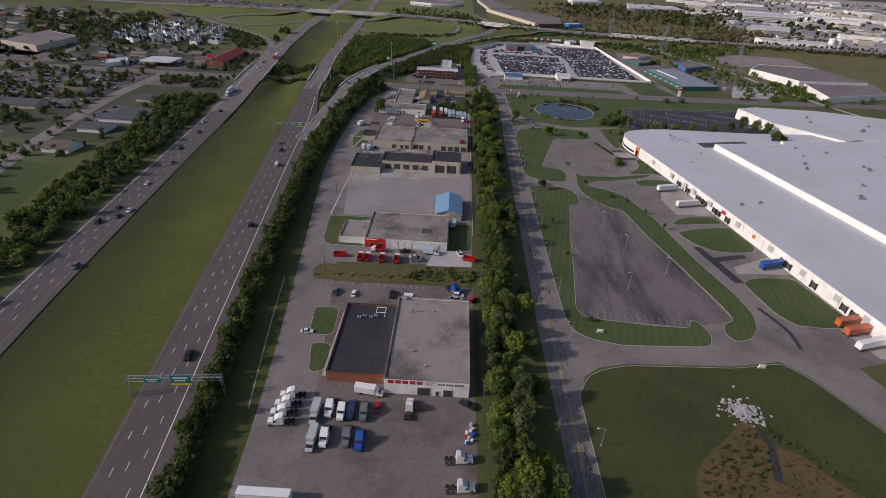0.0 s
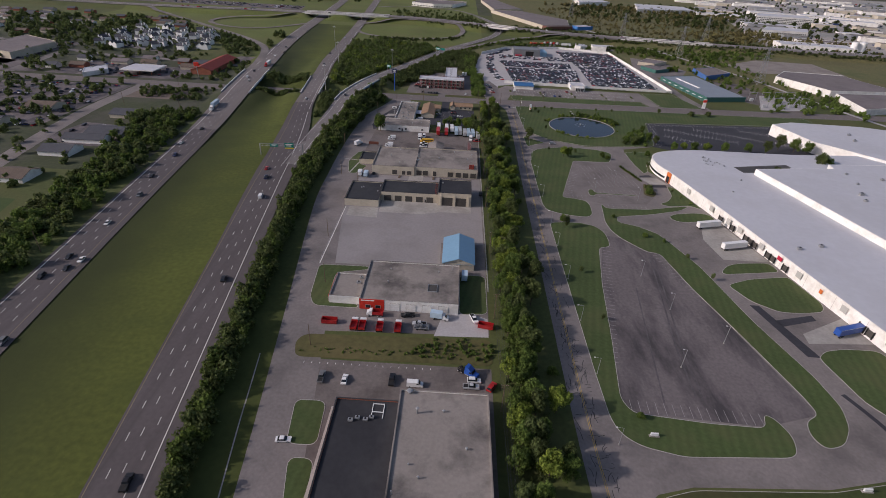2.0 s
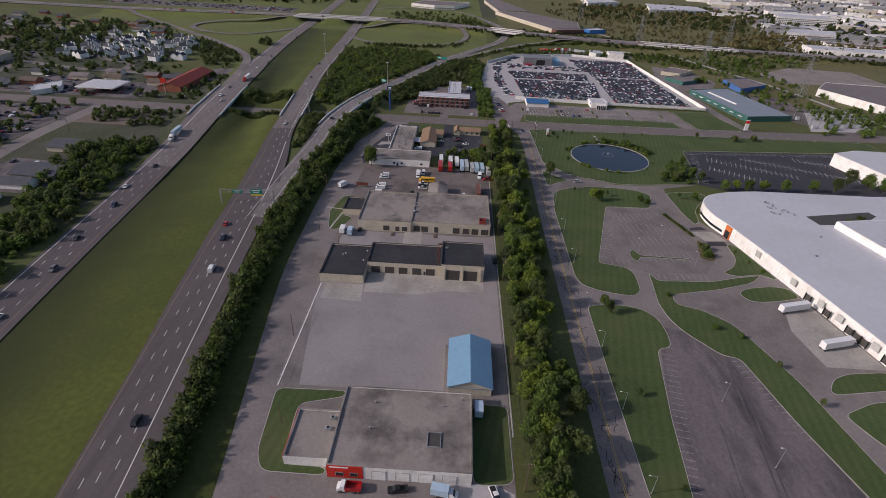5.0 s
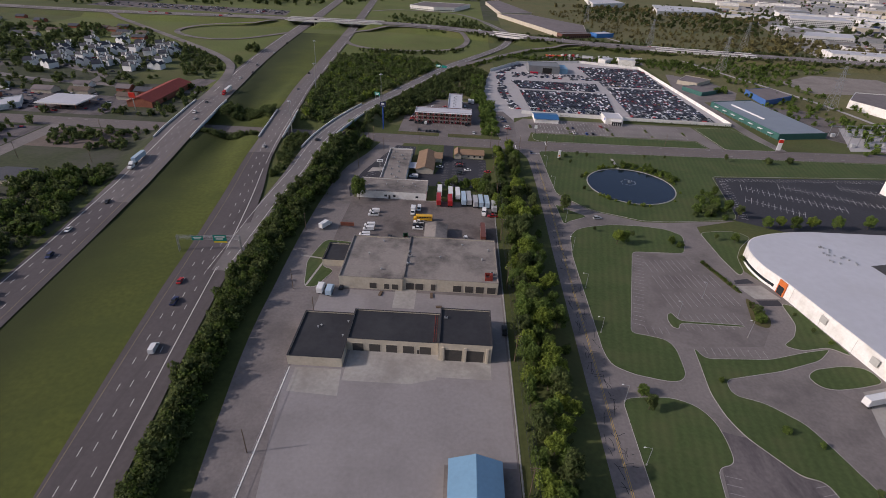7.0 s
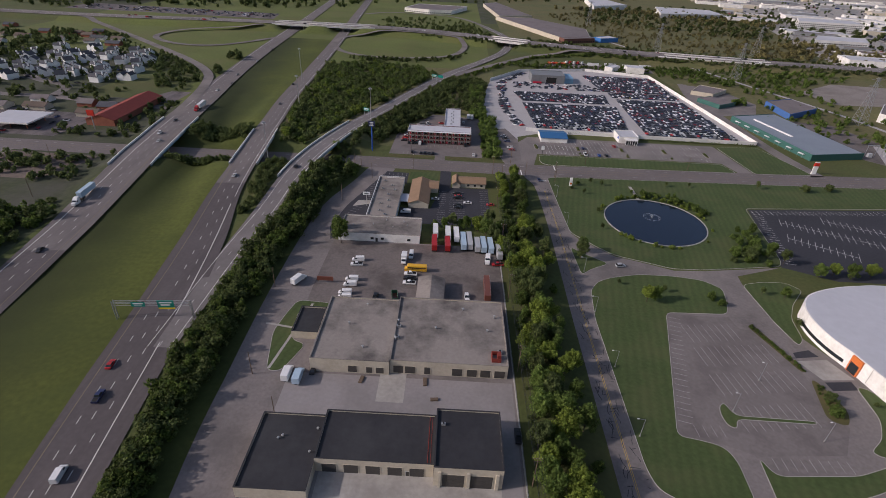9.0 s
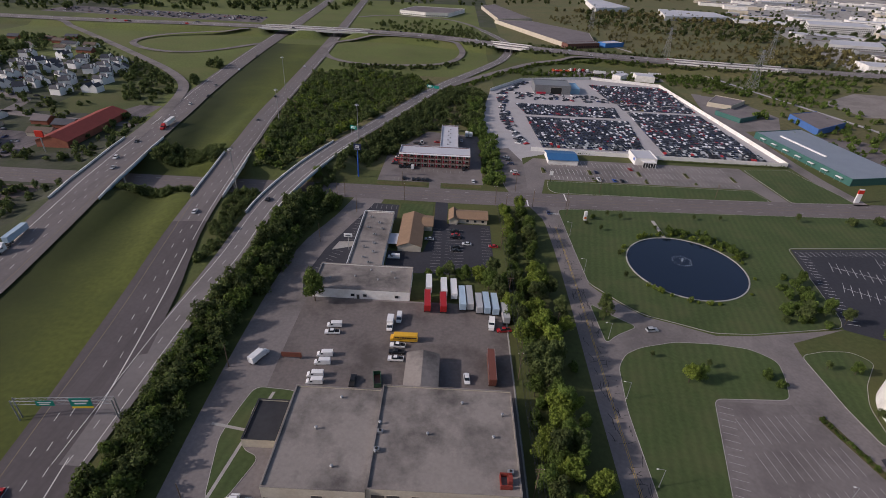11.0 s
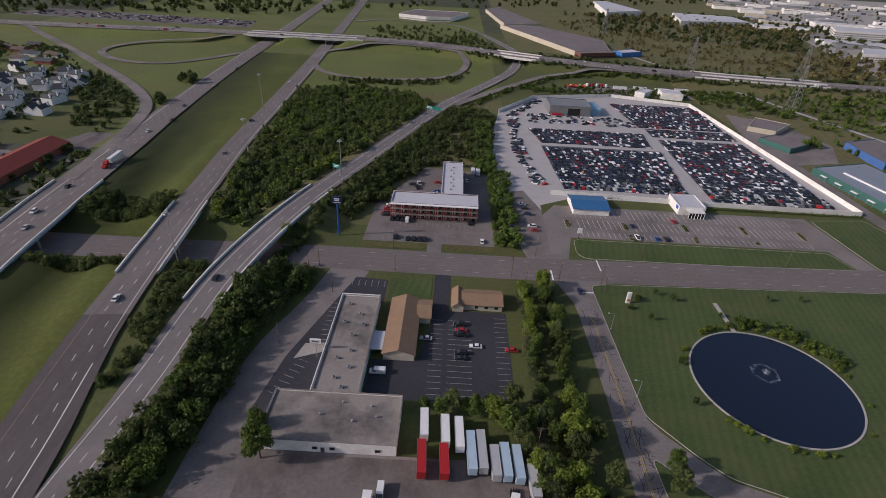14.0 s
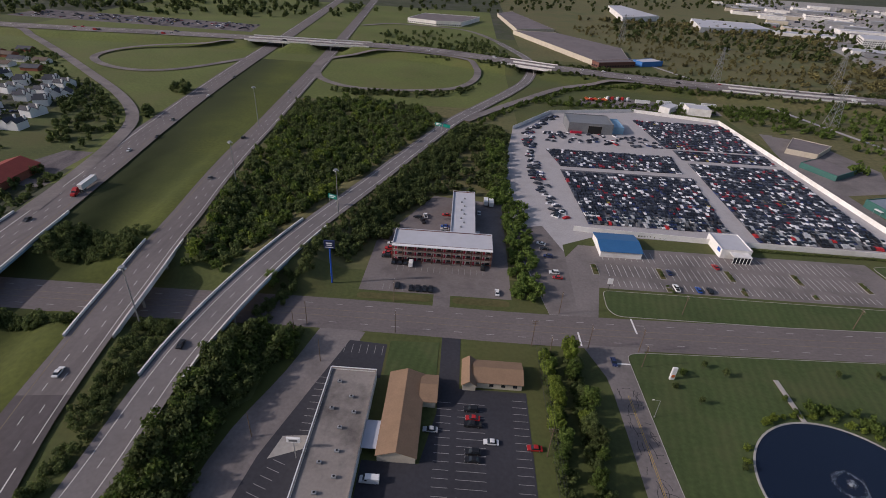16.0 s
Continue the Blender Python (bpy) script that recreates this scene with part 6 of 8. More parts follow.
def make_car(color, kind="sedan"):
    names = {"sedan": ("car", "%s sedan" % color), "suv": ("car", "%s sport utility car" % color), "pickup": ("pickup_truck", "%s pickup truck" % color), "van": ("van", "%s panel van" % color)}
    v = thing(names[kind][0], names[kind][1] + " parked or standing on asphalt", "car" if kind in ("sedan", "suv") else kind)
    P = paint(color)
    if kind in ("sedan", "suv"):
        L, W, h, r = (4.6, 1.8, 0.85, 1.42) if kind == "sedan" else (4.7, 1.9, 1.0, 1.75)
        f = L / 2
        bm = bmesh.new(); profile(bm, [(-f, 0.35), (f - 0.1, 0.3), (f, 0.55), (f - 0.1, h - 0.12), (f - 1.15, h), (-f + (0.75 if kind == "sedan" else 0.2), h + 0.02), (-f, h - 0.05)], W); part("body", bm, P, v)
        bm = bmesh.new(); profile(bm, [(f - 1.2, h), (f - 2.0, r - 0.06), (-f + (1.35 if kind == "sedan" else 0.55), r - 0.06), (-f + (0.6 if kind == "sedan" else 0.15), h)], W - 0.14, (h, 0.3)); part("glasshouse", bm, GLASS, v)
        bm = bmesh.new(); profile(bm, [(f - 1.95, r - 0.08), (f - 2.1, r), (-f + (1.5 if kind == "sedan" else 0.65), r), (-f + (1.25 if kind == "sedan" else 0.5), r - 0.08)], W - 0.42); part("roof", bm, P, v)
        part("lamp", boxes((-W / 2 + 0.1, -W / 2 + 0.5, f - 0.08, f + 0.01, 0.6, 0.72), (W / 2 - 0.5, W / 2 - 0.1, f - 0.08, f + 0.01, 0.6, 0.72)), WHITE_PLAIN, v)
        wheels(v, [(s * (W / 2 - 0.1), y) for s in (-1, 1) for y in (f - 0.9, -f + 0.9)])
    elif kind == "pickup":
        bm = bmesh.new(); profile(bm, [(-2.8, 0.45), (2.7, 0.4), (2.8, 0.7), (2.7, 1.05), (1.5, 1.15), (-2.8, 1.12)], 1.95); part("body", bm, P, v)
        bm = bmesh.new(); profile(bm, [(1.45, 1.15), (0.75, 1.78), (-0.6, 1.8), (-0.85, 1.15)], 1.8, (1.15, 0.3)); part("glasshouse", bm, GLASS, v)
        part("roof", boxes((-0.7, 0.7, -0.62, 0.7, 1.79, 1.86), bevel=0.03), P, v)
        part("bed", boxes((-0.8, 0.8, -2.65, -0.95, 1.1, 1.135)), BLACK, v)
        wheels(v, [(s * 0.86, y) for s in (-1, 1) for y in (1.75, -1.8)], 0.38)
    else:
        bm = bmesh.new(); profile(bm, [(-2.8, 0.4), (2.7, 0.35), (2.8, 0.8), (2.5, 1.1), (1.75, 1.25), (1.15, 2.1), (0.9, 2.2), (-2.75, 2.2)], 2.0, (1.2, 0.1)); part("body", bm, P, v)
        bm = bmesh.new(); profile(bm, [(1.78, 1.28), (1.83, 1.3), (1.25, 2.06), (1.2, 2.05)], 1.75); part("windscreen", bm, GLASS, v)
        for s in (-1, 1):
            part("side_window", boxes((min(s * 0.955, s * 1.0), max(s * 0.955, s * 1.0), 0.5, 1.3, 1.35, 1.9)), GLASS, v)
        wheels(v, [(s * 0.88, y) for s in (-1, 1) for y in (1.8, -1.8)], 0.36)
    return v


def make_tractor(color):
    v = thing("truck_tractor", "%s sleeper-cab truck tractor without trailer" % color, "truck")
    P = paint(color)
    bm = bmesh.new(); profile(bm, [(4.0, 0.5), (4.1, 0.9), (3.9, 1.75), (2.3, 1.95), (2.3, 0.5)], 2.1); part("hood", bm, P, v)
    bm = bmesh.new(); profile(bm, [(2.35, 0.6), (2.3, 2.0), (1.85, 2.75), (0.4, 3.75), (-0.8, 3.85), (-0.9, 0.6)], 2.45, (2.6, 0.12)); part("cab", bm, P, v)
    bm = bmesh.new(); profile(bm, [(2.33, 2.02), (2.4, 2.04), (1.98, 2.7), (1.9, 2.7)], 2.0); part("windscreen", bm, GLASS, v)
    for s in (-1, 1):
        part("side_window", boxes((min(s * 1.2, s * 1.25), max(s * 1.2, s * 1.25), 1.2, 2.0, 1.9, 2.6)), GLASS, v)
    part("chassis", boxes((-0.45, -0.25, -4.2, 2.2, 0.75, 1.0), (0.25, 0.45, -4.2, 2.2, 0.75, 1.0), (-0.5, 0.5, -3.4, -2.0, 1.0, 1.15)), BLACK, v)
    part("tank", boxes((-1.25, -0.75, -0.6, 1.0, 0.4, 0.95), (0.75, 1.25, -0.6, 1.0, 0.4, 0.95), bevel=0.1), STEEL, v)
    wheels(v, [(s * 1.05, y) for s in (-1, 1) for y in (3.1, -2.1, -3.5)], 0.5, 0.5)
    return v


def make_trailer(color, length=14.0, label=None):
    v = thing("semi_trailer", label or "%s box trailer standing on its wheels" % color, "trailer")
    P = paint(color)
    h = length / 2
    part("box", boxes((-1.28, 1.28, -h, h, 1.15, 4.05), bevel=0.05), P, v)
    part("roof_rail", boxes((-1.31, -1.26, -h, h, 3.95, 4.1), (1.26, 1.31, -h, h, 3.95, 4.1)), ALU, v)
    for x0, x1 in ((-1.2, -0.02), (0.02, 1.2)):
        part("rear_door", boxes((x0, x1, -h - 0.04, -h - 0.003, 1.25, 3.9)), P, v)
    part("chassis", boxes((-0.5, 0.5, -h + 0.5, h - 1, 0.85, 1.15)), BLACK, v)
    part("landing_leg", boxes((-0.8, -0.65, h - 2.6, h - 2.45, 0, 1.1), (0.65, 0.8, h - 2.6, h - 2.45, 0, 1.1)), STEEL, v)
    wheels(v, [(s * 1.0, y) for s in (-1, 1) for y in (-h + 1.2, -h + 2.5)], 0.5, 0.5)
    return v


def make_boxtruck(color, box_color="white", length=6.5):
    v = thing("box_truck", "%s box truck with %s cargo box" % (color, box_color), "truck")
    h = length
    bm = bmesh.new(); profile(bm, [(h - 0.2, 0.5), (h, 0.9), (h - 0.2, 1.35), (h - 0.9, 1.5), (h - 1.5, 2.35), (h - 2.5, 2.4), (h - 2.5, 0.5)], 2.1); part("cab", bm, paint(color), v)
    bm = bmesh.new(); profile(bm, [(h - 0.92, 1.53), (h - 0.86, 1.54), (h - 1.42, 2.3), (h - 1.48, 2.3)], 1.9); part("windscreen", bm, GLASS, v)
    part("box", boxes((-1.22, 1.22, -2, h - 2.6, 0.95, 3.45), bevel=0.05), paint(box_color), v)
    part("chassis", boxes((-0.45, 0.45, -1.9, h - 1.4, 0.6, 0.95)), BLACK, v)
    wheels(v, [(s * 0.95, y) for s in (-1, 1) for y in (h - 1.3, -0.4)], 0.45, 0.35)
    return v


def make_bus():
    v = thing("school_bus", "yellow school bus parked in the yard", "bus")
    bm = bmesh.new(); profile(bm, [(-5, 0.6), (5, 0.5), (5.1, 0.9), (5, 1.6), (4, 1.75), (3.7, 3.0), (3.5, 3.1), (-4.9, 3.1), (-5, 2.9)], 2.4, (2.6, 0.25)); part("body", bm, paint("yellow"), v)
    for s in (-1, 1):
        for k in range(9):
            part("side_window", boxes((min(s * 1.2, s * 1.23), max(s * 1.2, s * 1.23), -4.6 + k * 0.9, -3.85 + k * 0.9, 1.9, 2.5)), GLASS, v)
    part("stripe", boxes((-1.23, -1.205, -4.9, 4, 1.35, 1.5), (1.205, 1.23, -4.9, 4, 1.35, 1.5)), BLACK, v)
    wheels(v, [(s * 1.0, y) for s in (-1, 1) for y in (3.6, -2.8)], 0.48, 0.35)
    return v


def make_dump(color):
    v = thing("dump_truck", "%s dump truck parked by the drainage strip" % color, "truck")
    bm = bmesh.new(); profile(bm, [(3.4, 0.5), (3.5, 1.2), (3.3, 1.8), (2.6, 1.9), (2.3, 2.7), (1.2, 2.75), (1.2, 0.5)], 2.2); part("cab", bm, paint("white" if color == "red" else color), v)
    bm = bmesh.new()
    box(bm, -1.2, 1.2, -3.2, 1.0, 1.0, 1.15)
    for b_ in ((-1.25, -1.15, -3.2, 1.0, 1.0, 2.3), (1.15, 1.25, -3.2, 1.0, 1.0, 2.3), (-1.15, 1.15, 0.9, 1.0, 1.15, 2.5), (-1.15, 1.15, -3.2, -3.1, 1.15, 2.1)):
        box(bm, *b_)
    part("tipping_body", bm, paint(color), v)
    part("chassis", boxes((-0.45, 0.45, -3.0, 3.0, 0.6, 0.99)), BLACK, v)
    wheels(v, [(s * 1.0, y) for s in (-1, 1) for y in (2.4, -1.2, -2.4)], 0.5, 0.4)
    return v


def make_skip(color):
    v = thing("skip_container", "%s open steel waste container" % color, "container")
    part("side", boxes((-1.2, -1.1, -3, 3, 0.15, 1.9), (1.1, 1.2, -3, 3, 0.15, 1.9), (-1.1, 1.1, -3, -2.9, 0.15, 1.9), (-1.1, 1.1, 2.9, 3, 0.15, 1.9)), paint(color), v)
    part("floor_plate", boxes((-1.1, 1.1, -2.9, 2.9, 0.1, 0.22)), paint("rust"), v)
    part("ribs", boxes(*[(s * 1.2 - 0.06, s * 1.2 + 0.06, -2.8 + k * 0.8, -2.7 + k * 0.8, 0.0, 1.85) for s in (-1, 1) for k in range(8)]), paint(color), v)
    return v


MADE = {}


def put(kind, x, y, rz=0, *args, z=0.05, group="", scale=1.0):
    """Sets a vehicle down; the first of its look is built, the others are copies."""
    key = (kind, *args)
    m = pose(x, y, z, 0, 0, rz)
    if key in MADE:
        v = copy_thing(MADE[key], m)
    else:
        v = MADE[key] = {"car": make_car, "tractor": make_tractor, "trailer": make_trailer, "boxtruck": make_boxtruck, "bus": make_bus, "dump": make_dump, "skip": make_skip}[kind](*args)
        v.matrix_basis = m
    if group:
        v["group"] = group
    return v


# truck dealer's yard
G1 = "trucks in the dealer's yard"
for i, (x, y) in enumerate(((-47, 116), (-47.5, 112.3), (-47.8, 108.8), (-47.5, 105.2))):
    put("tractor", x, y, 96, "white", group=G1)
put("boxtruck", -38, 111.5, 180, "silver", "silver", 6.5, group=G1); put("boxtruck", -36.5, 101.5, 180, "silver", "silver", 6.5, group=G1)
for x, y, rz, c in ((-34, 112, 180, "white"), (-30, 111, 180, "white"), (-27, 111.5, 180, "navy"), (-23, 111.2, 180, "grey"), (-33, 101, 180, "white"), (-26.5, 101.5, 180, "grey"), (-22.5, 100.5, 180, "blue"), (-9, 113, 0, "white"), (7, 95.5, 275, "white"), (7.5, 86.5, 275, "white"), (8, 77, 275, "white")):
    put("tractor", x, y, rz, c, group=G1)
put("boxtruck", -25.5, 119.6, 263, "white", "white", 7.5, group=G1); put("car", -19.2, 113.5, 0, "red", "sedan")
put("trailer", -44, 80, 270, "white"); put("car", -51, 148, 275, "white", "sedan")
put("tractor", 4, 180, 235, "blue"); put("car", 6, 176.5, 270, "white", "suv"); put("car", 5, 173.5, 270, "silver", "pickup"); put("car", 12, 174, 330, "red", "suv")
put("car", -46, 174, 0, "grey", "pickup"); put("car", -38, 173.5, 0, "white", "sedan"); put("car", -22, 174.5, 0, "black", "pickup"); put("car", -14, 173, 270, "white", "van")
# repair shop yard
for x in (-40, -36.8, -30, -23):
    put("dump", x, 202, 0, "red", group="red dump trucks")
put("skip", -50, 203.5, 90, "red"); put("skip", 11, 206, 80, "red"); put("dump", -33, 209.5, 90, "red"); put("boxtruck", -9, 209.8, 262, "white", "paleblue", 5.5); put("car", 6.5, 210, 200, "white", "pickup"); put("car", -20, 210, 100, "black", "pickup"); put("car", -15, 205, 90, "silver", "pickup"); put("trailer", 2.5, 238, 0, "paleblue", 4.5)
fb = thing("flatbed_load", "flatbed stacked with grey scrap parts", "trailer", -14, 203, 0.05)
part("bed", boxes((-3, 3, -1.2, 1.2, 0.7, 0.85)), STEEL, fb)
part("parts", boxes(*[(-2.8 + k * 1.15, -2.0 + k * 1.15, -1.0 + (k % 2) * 0.3, 0.9, 0.85, 1.5 + (k % 3) * 0.3) for k in range(5)]), paint("grey"), fb)
part("axle_wheels", boxes((-2, -1.2, -1.2, 1.2, 0, 0.7), (1.2, 2, -1.2, 1.2, 0, 0.7)), TYRE, fb)
# trade unit yards
for x, y, rz, c, b in ((-64, 350.5, 0, "white", "white"), (-60, 349.5, 0, "paleblue", "paleblue")):
    put("boxtruck", x, y - 2, rz, c, b, 5.5)
put("car", -56, 353, 0, "black", "sedan")
for x, y, k in ((-53, 424, "van"), (-53, 420, "pickup"), (-53, 408, "van"), (-53, 404, "van"), (-54, 398, "van"), (-53.5, 394.8, "van")):
    put("car", x, y, 95, "white", k, group="white vans in the rear yard")
put("bus", -26, 418, 90); put("car", -28, 414.5, 90, "white", "pickup"); put("car", -28, 411, 90, "black", "pickup"); put("car", -28, 407.5, 90, "white", "pickup")
put("boxtruck", -32, 427, 180, "white", "white", 5.0); put("car", -29, 430, 180, "white", "van"); put("boxtruck", -76, 403, 335, "white", "white", 6.0); put("car", -41, 396, 0, "black", "pickup"); put("skip", -33, 397, 10, "green")
G2 = "trailers along the yard edge"
for x, y, c, l in ((-18.6, 452, "white", 10), (-12.2, 450, "white", 10), (-4.5, 443, "paleblue", 13), (-1.5, 443.5, "silver", 13), (2.2, 440, "silver", 10), (5.2, 440.5, "paleblue", 11), (8.6, 440, "paleblue", 11), (12.5, 434.5, "silver", 10), (-8, 449, "white", 11)):
    put("trailer", x, y, 3, c, float(l), group=G2)
put("trailer", -18.6, 440, 3, "red", 11.0, group=G2); put("trailer", -12.2, 439.5, 3, "red", 10.0, group=G2); put("tractor", 7, 429.5, 175, "white"); put("car", 11.5, 426, 100, "red", "pickup"); put("car", -3, 399.5, 185, "white", "suv")
put("trailer", 5.5, 404, 0, "rust", 15.0)
# car parks
for x, y, rz, c, k in ((-20.5, 493, 90, "silver", "sedan"), (-8, 502, 90, "black", "suv"), (-7.5, 498.5, 90, "red", "sedan"), (-7.5, 496, 90, "black", "pickup"), (-7.5, 486, 90, "black", "suv"), (-7.5, 483.4, 90, "black", "sedan"), (-2, 490, 90, "white", "sedan"), (11, 489, 90, "red", "sedan"), (-36, 474.5, 90, "white", "van"), (44, 529, 180, "navy", "sedan"),
                       (84, 580, 0, "white", "pickup"), (94, 580, 0, "blue", "sedan"), (99, 580, 0, "black", "suv"), (85, 593, 0, "navy", "sedan"), (110, 601, 10, "red", "sedan"), (30, 586, 90, "white", "suv"), (31, 582, 90, "red", "sedan"), (28, 607, 90, "black", "sedan"), (29, 600, 80, "navy", "suv"), (27, 612, 70, "white", "sedan"),
                       (-44, 586, 0, "black", "suv"), (-41, 586, 0, "black", "sedan"), (-38.5, 586, 0, "black", "suv"), (-36, 585, 0, "white", "van"), (-48, 593, 90, "red", "sedan"), (-48, 590, 90, "black", "suv"), (-47, 597, 90, "red", "pickup"), (-47, 602, 90, "white", "sedan"), (-36, 612, 0, "black", "sedan"), (-33, 612, 0, "white", "suv"), (-30, 612, 0, "red", "suv"), (-27, 612, 0, "grey", "sedan"), (-24, 612, 0, "black", "suv"),
                       (-22, 620, 90, "silver", "sedan"), (-22, 623, 90, "blue", "sedan"), (-22, 617, 90, "grey", "sedan"), (-22, 636, 90, "red", "sedan"), (-34, 627, 20, "black", "pickup"), (-37, 631, 70, "black", "suv"), (-33, 633, 10, "white", "pickup"), (-31, 566, 0, "black", "suv"), (-28, 566, 0, "black", "sedan"), (-25.5, 566, 0, "black", "suv"), (-34, 566, 0, "black", "sedan"), (-40, 567, 0, "black", "suv"),
                       (3, 567, 0, "white", "sedan"), (-3, 586, 0, "black", "pickup"), (-5, 616, 0, "silver", "van"), (-4, 641, 0, "white", "sedan"), (-7, 652, 0, "white", "suv"), (70, 431, 280, "silver", "suv")):
    put("car", x, y, rz, c, k)
put("boxtruck", 0, 652, 0, "white", "white", 6.5); put("boxtruck", 3, 651, 0, "white", "white", 6.5)
# warehouse docks
for x, y, rz, c in ((138, 304, -74, "white"), (142, 281.5, -74, "white"), (159, 215.5, -72, "blue"), (169, 172.5, -74, "rust"), (169, 167, -74, "rust"), (168, 158.5, -72, "white")):
    put("trailer", x, y, rz, "orange" if c == "rust" else c, 14.0, group="trailers at the loading docks")
# freeway traffic
for x, y, c, k in ((-124, 350, "red", "sedan"), (-119.5, 336, "navy", "pickup"), (-113.5, 309, "white", "van"), (-101, 227, "black", "suv"), (-88, 131, "black", "pickup"), (-139, 500, "white", "sedan"), (-160, 655, "grey", "sedan"), (-170, 730, "black", "suv"), (-178, 860, "white", "sedan")):
    d = float(np.interp(y, NORTH[1:, 1], np.degrees(np.arctan2(np.diff(NORTH[:, 0]), np.diff(NORTH[:, 1])))))
    put("car", x, y, -d, c, k, z=rise(y) + 0.05, group="cars on the freeway")
for x, y, c, k in ((-168, 235, "white", "sedan"), (-176, 221, "black", "suv"), (-175, 237, "black", "sedan"), (-161, 181, "grey", "suv"), (-170, 228, "black", "sedan"), (-177, 269, "white", "sedan"), (-186, 328, "black", "sedan"), (-179, 302, "grey", "suv"), (-195, 416, "black", "sedan"), (-196, 386, "white", "sedan"), (-189, 363, "navy", "suv"), (-213, 560, "white", "suv"), (-206, 545, "silver", "sedan"), (-217, 590, "black", "sedan"), (-220, 640, "red", "suv"), (-228, 690, "white", "sedan"), (-226, 720, "black", "sedan"), (-236, 760, "grey", "suv"), (-240, 830, "white", "sedan"), (-245, 900, "black", "suv")):
    put("car", x, y, 186, c, k, z=rise(y) + 0.05, group="cars on the freeway")
put("trailer", -207, 470, 5, "paleblue", 14.0, z=rise(470) + 0.05); put("tractor", -205.5, 459.5, 185, "white", z=rise(460) + 0.05)
put("trailer", -216, 632, 5, "white", 14.0, z=rise(632) + 0.05); put("tractor", -215, 621.5, 185, "red", z=rise(621) + 0.05)
put("car", -107, 515, 5, "black", "sedan", z=6.5)
rt = random.Random(21)
for k in range(26):                                     # crossing freeway
    x = rt.uniform(-560, 420)
    y = float(np.interp(x, CROSS[:, 0], CROSS[:, 1])); z = float(np.interp(x, CROSS[:, 0], CROSS[:, 2]))
    o = rt.choice([-11, -7, 7, 11])
    a = math.degrees(math.atan2(float(np.interp(x + 5, CROSS[:, 0], CROSS[:, 1])) - y, 5))
    put("car", x, y + o, a - 90, rt.choice(["white", "black", "grey", "silver", "red"]), rt.choice(["sedan", "suv", "van"]), z=z + 0.05, group="cars on the crossing freeway")

# ---- salvage cars ----
def block_mesh():
    """A stripped car: low body and cabin, few faces."""
    bm = bmesh.new(); profile(bm, [(-2.2, 0.15), (2.2, 0.15), (2.25, 0.6), (1.1, 0.85), (-1.6, 0.87), (-2.25, 0.75)], 1.75)
    body = [(tuple(v.co)) for v in bm.verts]; bm.verts.index_update(); bf = [tuple(v.index for v in f.verts) for f in bm.faces]; bm.free()
    bm = bmesh.new(); profile(bm, [(1.05, 0.84), (0.35, 1.32), (-1.0, 1.34), (-1.65, 0.85)], 1.6, (0.85, 0.3))
    cab = [(tuple(v.co)) for v in bm.verts]; bm.verts.index_update(); cf = [tuple(v.index for v in f.verts) for f in bm.faces]; bm.free()
    return body, bf, cab, cf


BODY, BF, CAB, CF = block_mesh()


def ramp_material(name, stops):
    m = mat(name, (1, 1, 1), 0.45, 0.1, 0.8, 4)
    nt, nd = m.node_tree, m.node_tree.nodes
    geo, cr = nd.new("ShaderNodeNewGeometry"), nd.new("ShaderNodeValToRGB")
    cr.color_ramp.interpolation = "CONSTANT"
    while len(cr.color_ramp.elements) < len(stops):
        cr.color_ramp.elements.new(0.5)
    for e, (p, c) in zip(cr.color_ramp.elements, stops):
        e.position, e.color = p, (*c, 1)
    nt.links.new(geo.outputs["Random Per Island"], cr.inputs[0])
    nt.links.new(cr.outputs[0], nd["Principled BSDF"].inputs["Base Color"])
    return m


SALVAGE = ramp_material("salvage_paints", [(0, (0.02, 0.022, 0.030)), (0.34, (0.035, 0.042, 0.062)), (0.60, (0.08, 0.092, 0.118)), (0.72, (0.22, 0.23, 0.25)), (0.79, (0.72, 0.72, 0.74)), (0.885, (0.30, 0.02, 0.03)), (0.925, (0.03, 0.05, 0.14)), (0.99, (0.35, 0.28, 0.05))])
SALVAGE_TOP = ramp_material("salvage_roofs", [(0, (0.02, 0.024, 0.034)), (0.55, (0.04, 0.048, 0.066)), (0.76, (0.12, 0.135, 0.16)), (0.84, (0.70, 0.70, 0.72)), (0.965, (0.24, 0.02, 0.03))])
rs_ = random.Random(77)
spots = []


def rows(x0, x1, y0, y1, skew0, skew1, aisle):
    """Double rows of cars nose to tail with narrow aisles between; the block's sides lean by skew."""
    y, k = y0, 0
    while y < y1:
        f = (y - y0) / (y1 - y0)
        xa, xb = x0 + skew0 * f, x1 + skew1 * f
        x = xa
        while x < xb:
            if rs_.random() < 0.96:
                spots.append((x + rs_.uniform(-0.25, 0.25), y + rs_.uniform(-0.4, 0.4), rs_.choice([0, 180]) + rs_.uniform(-9, 9)))
            x += 2.2
        y += 4.55 if k % 2 == 0 else aisle - 0.35
        k += 1


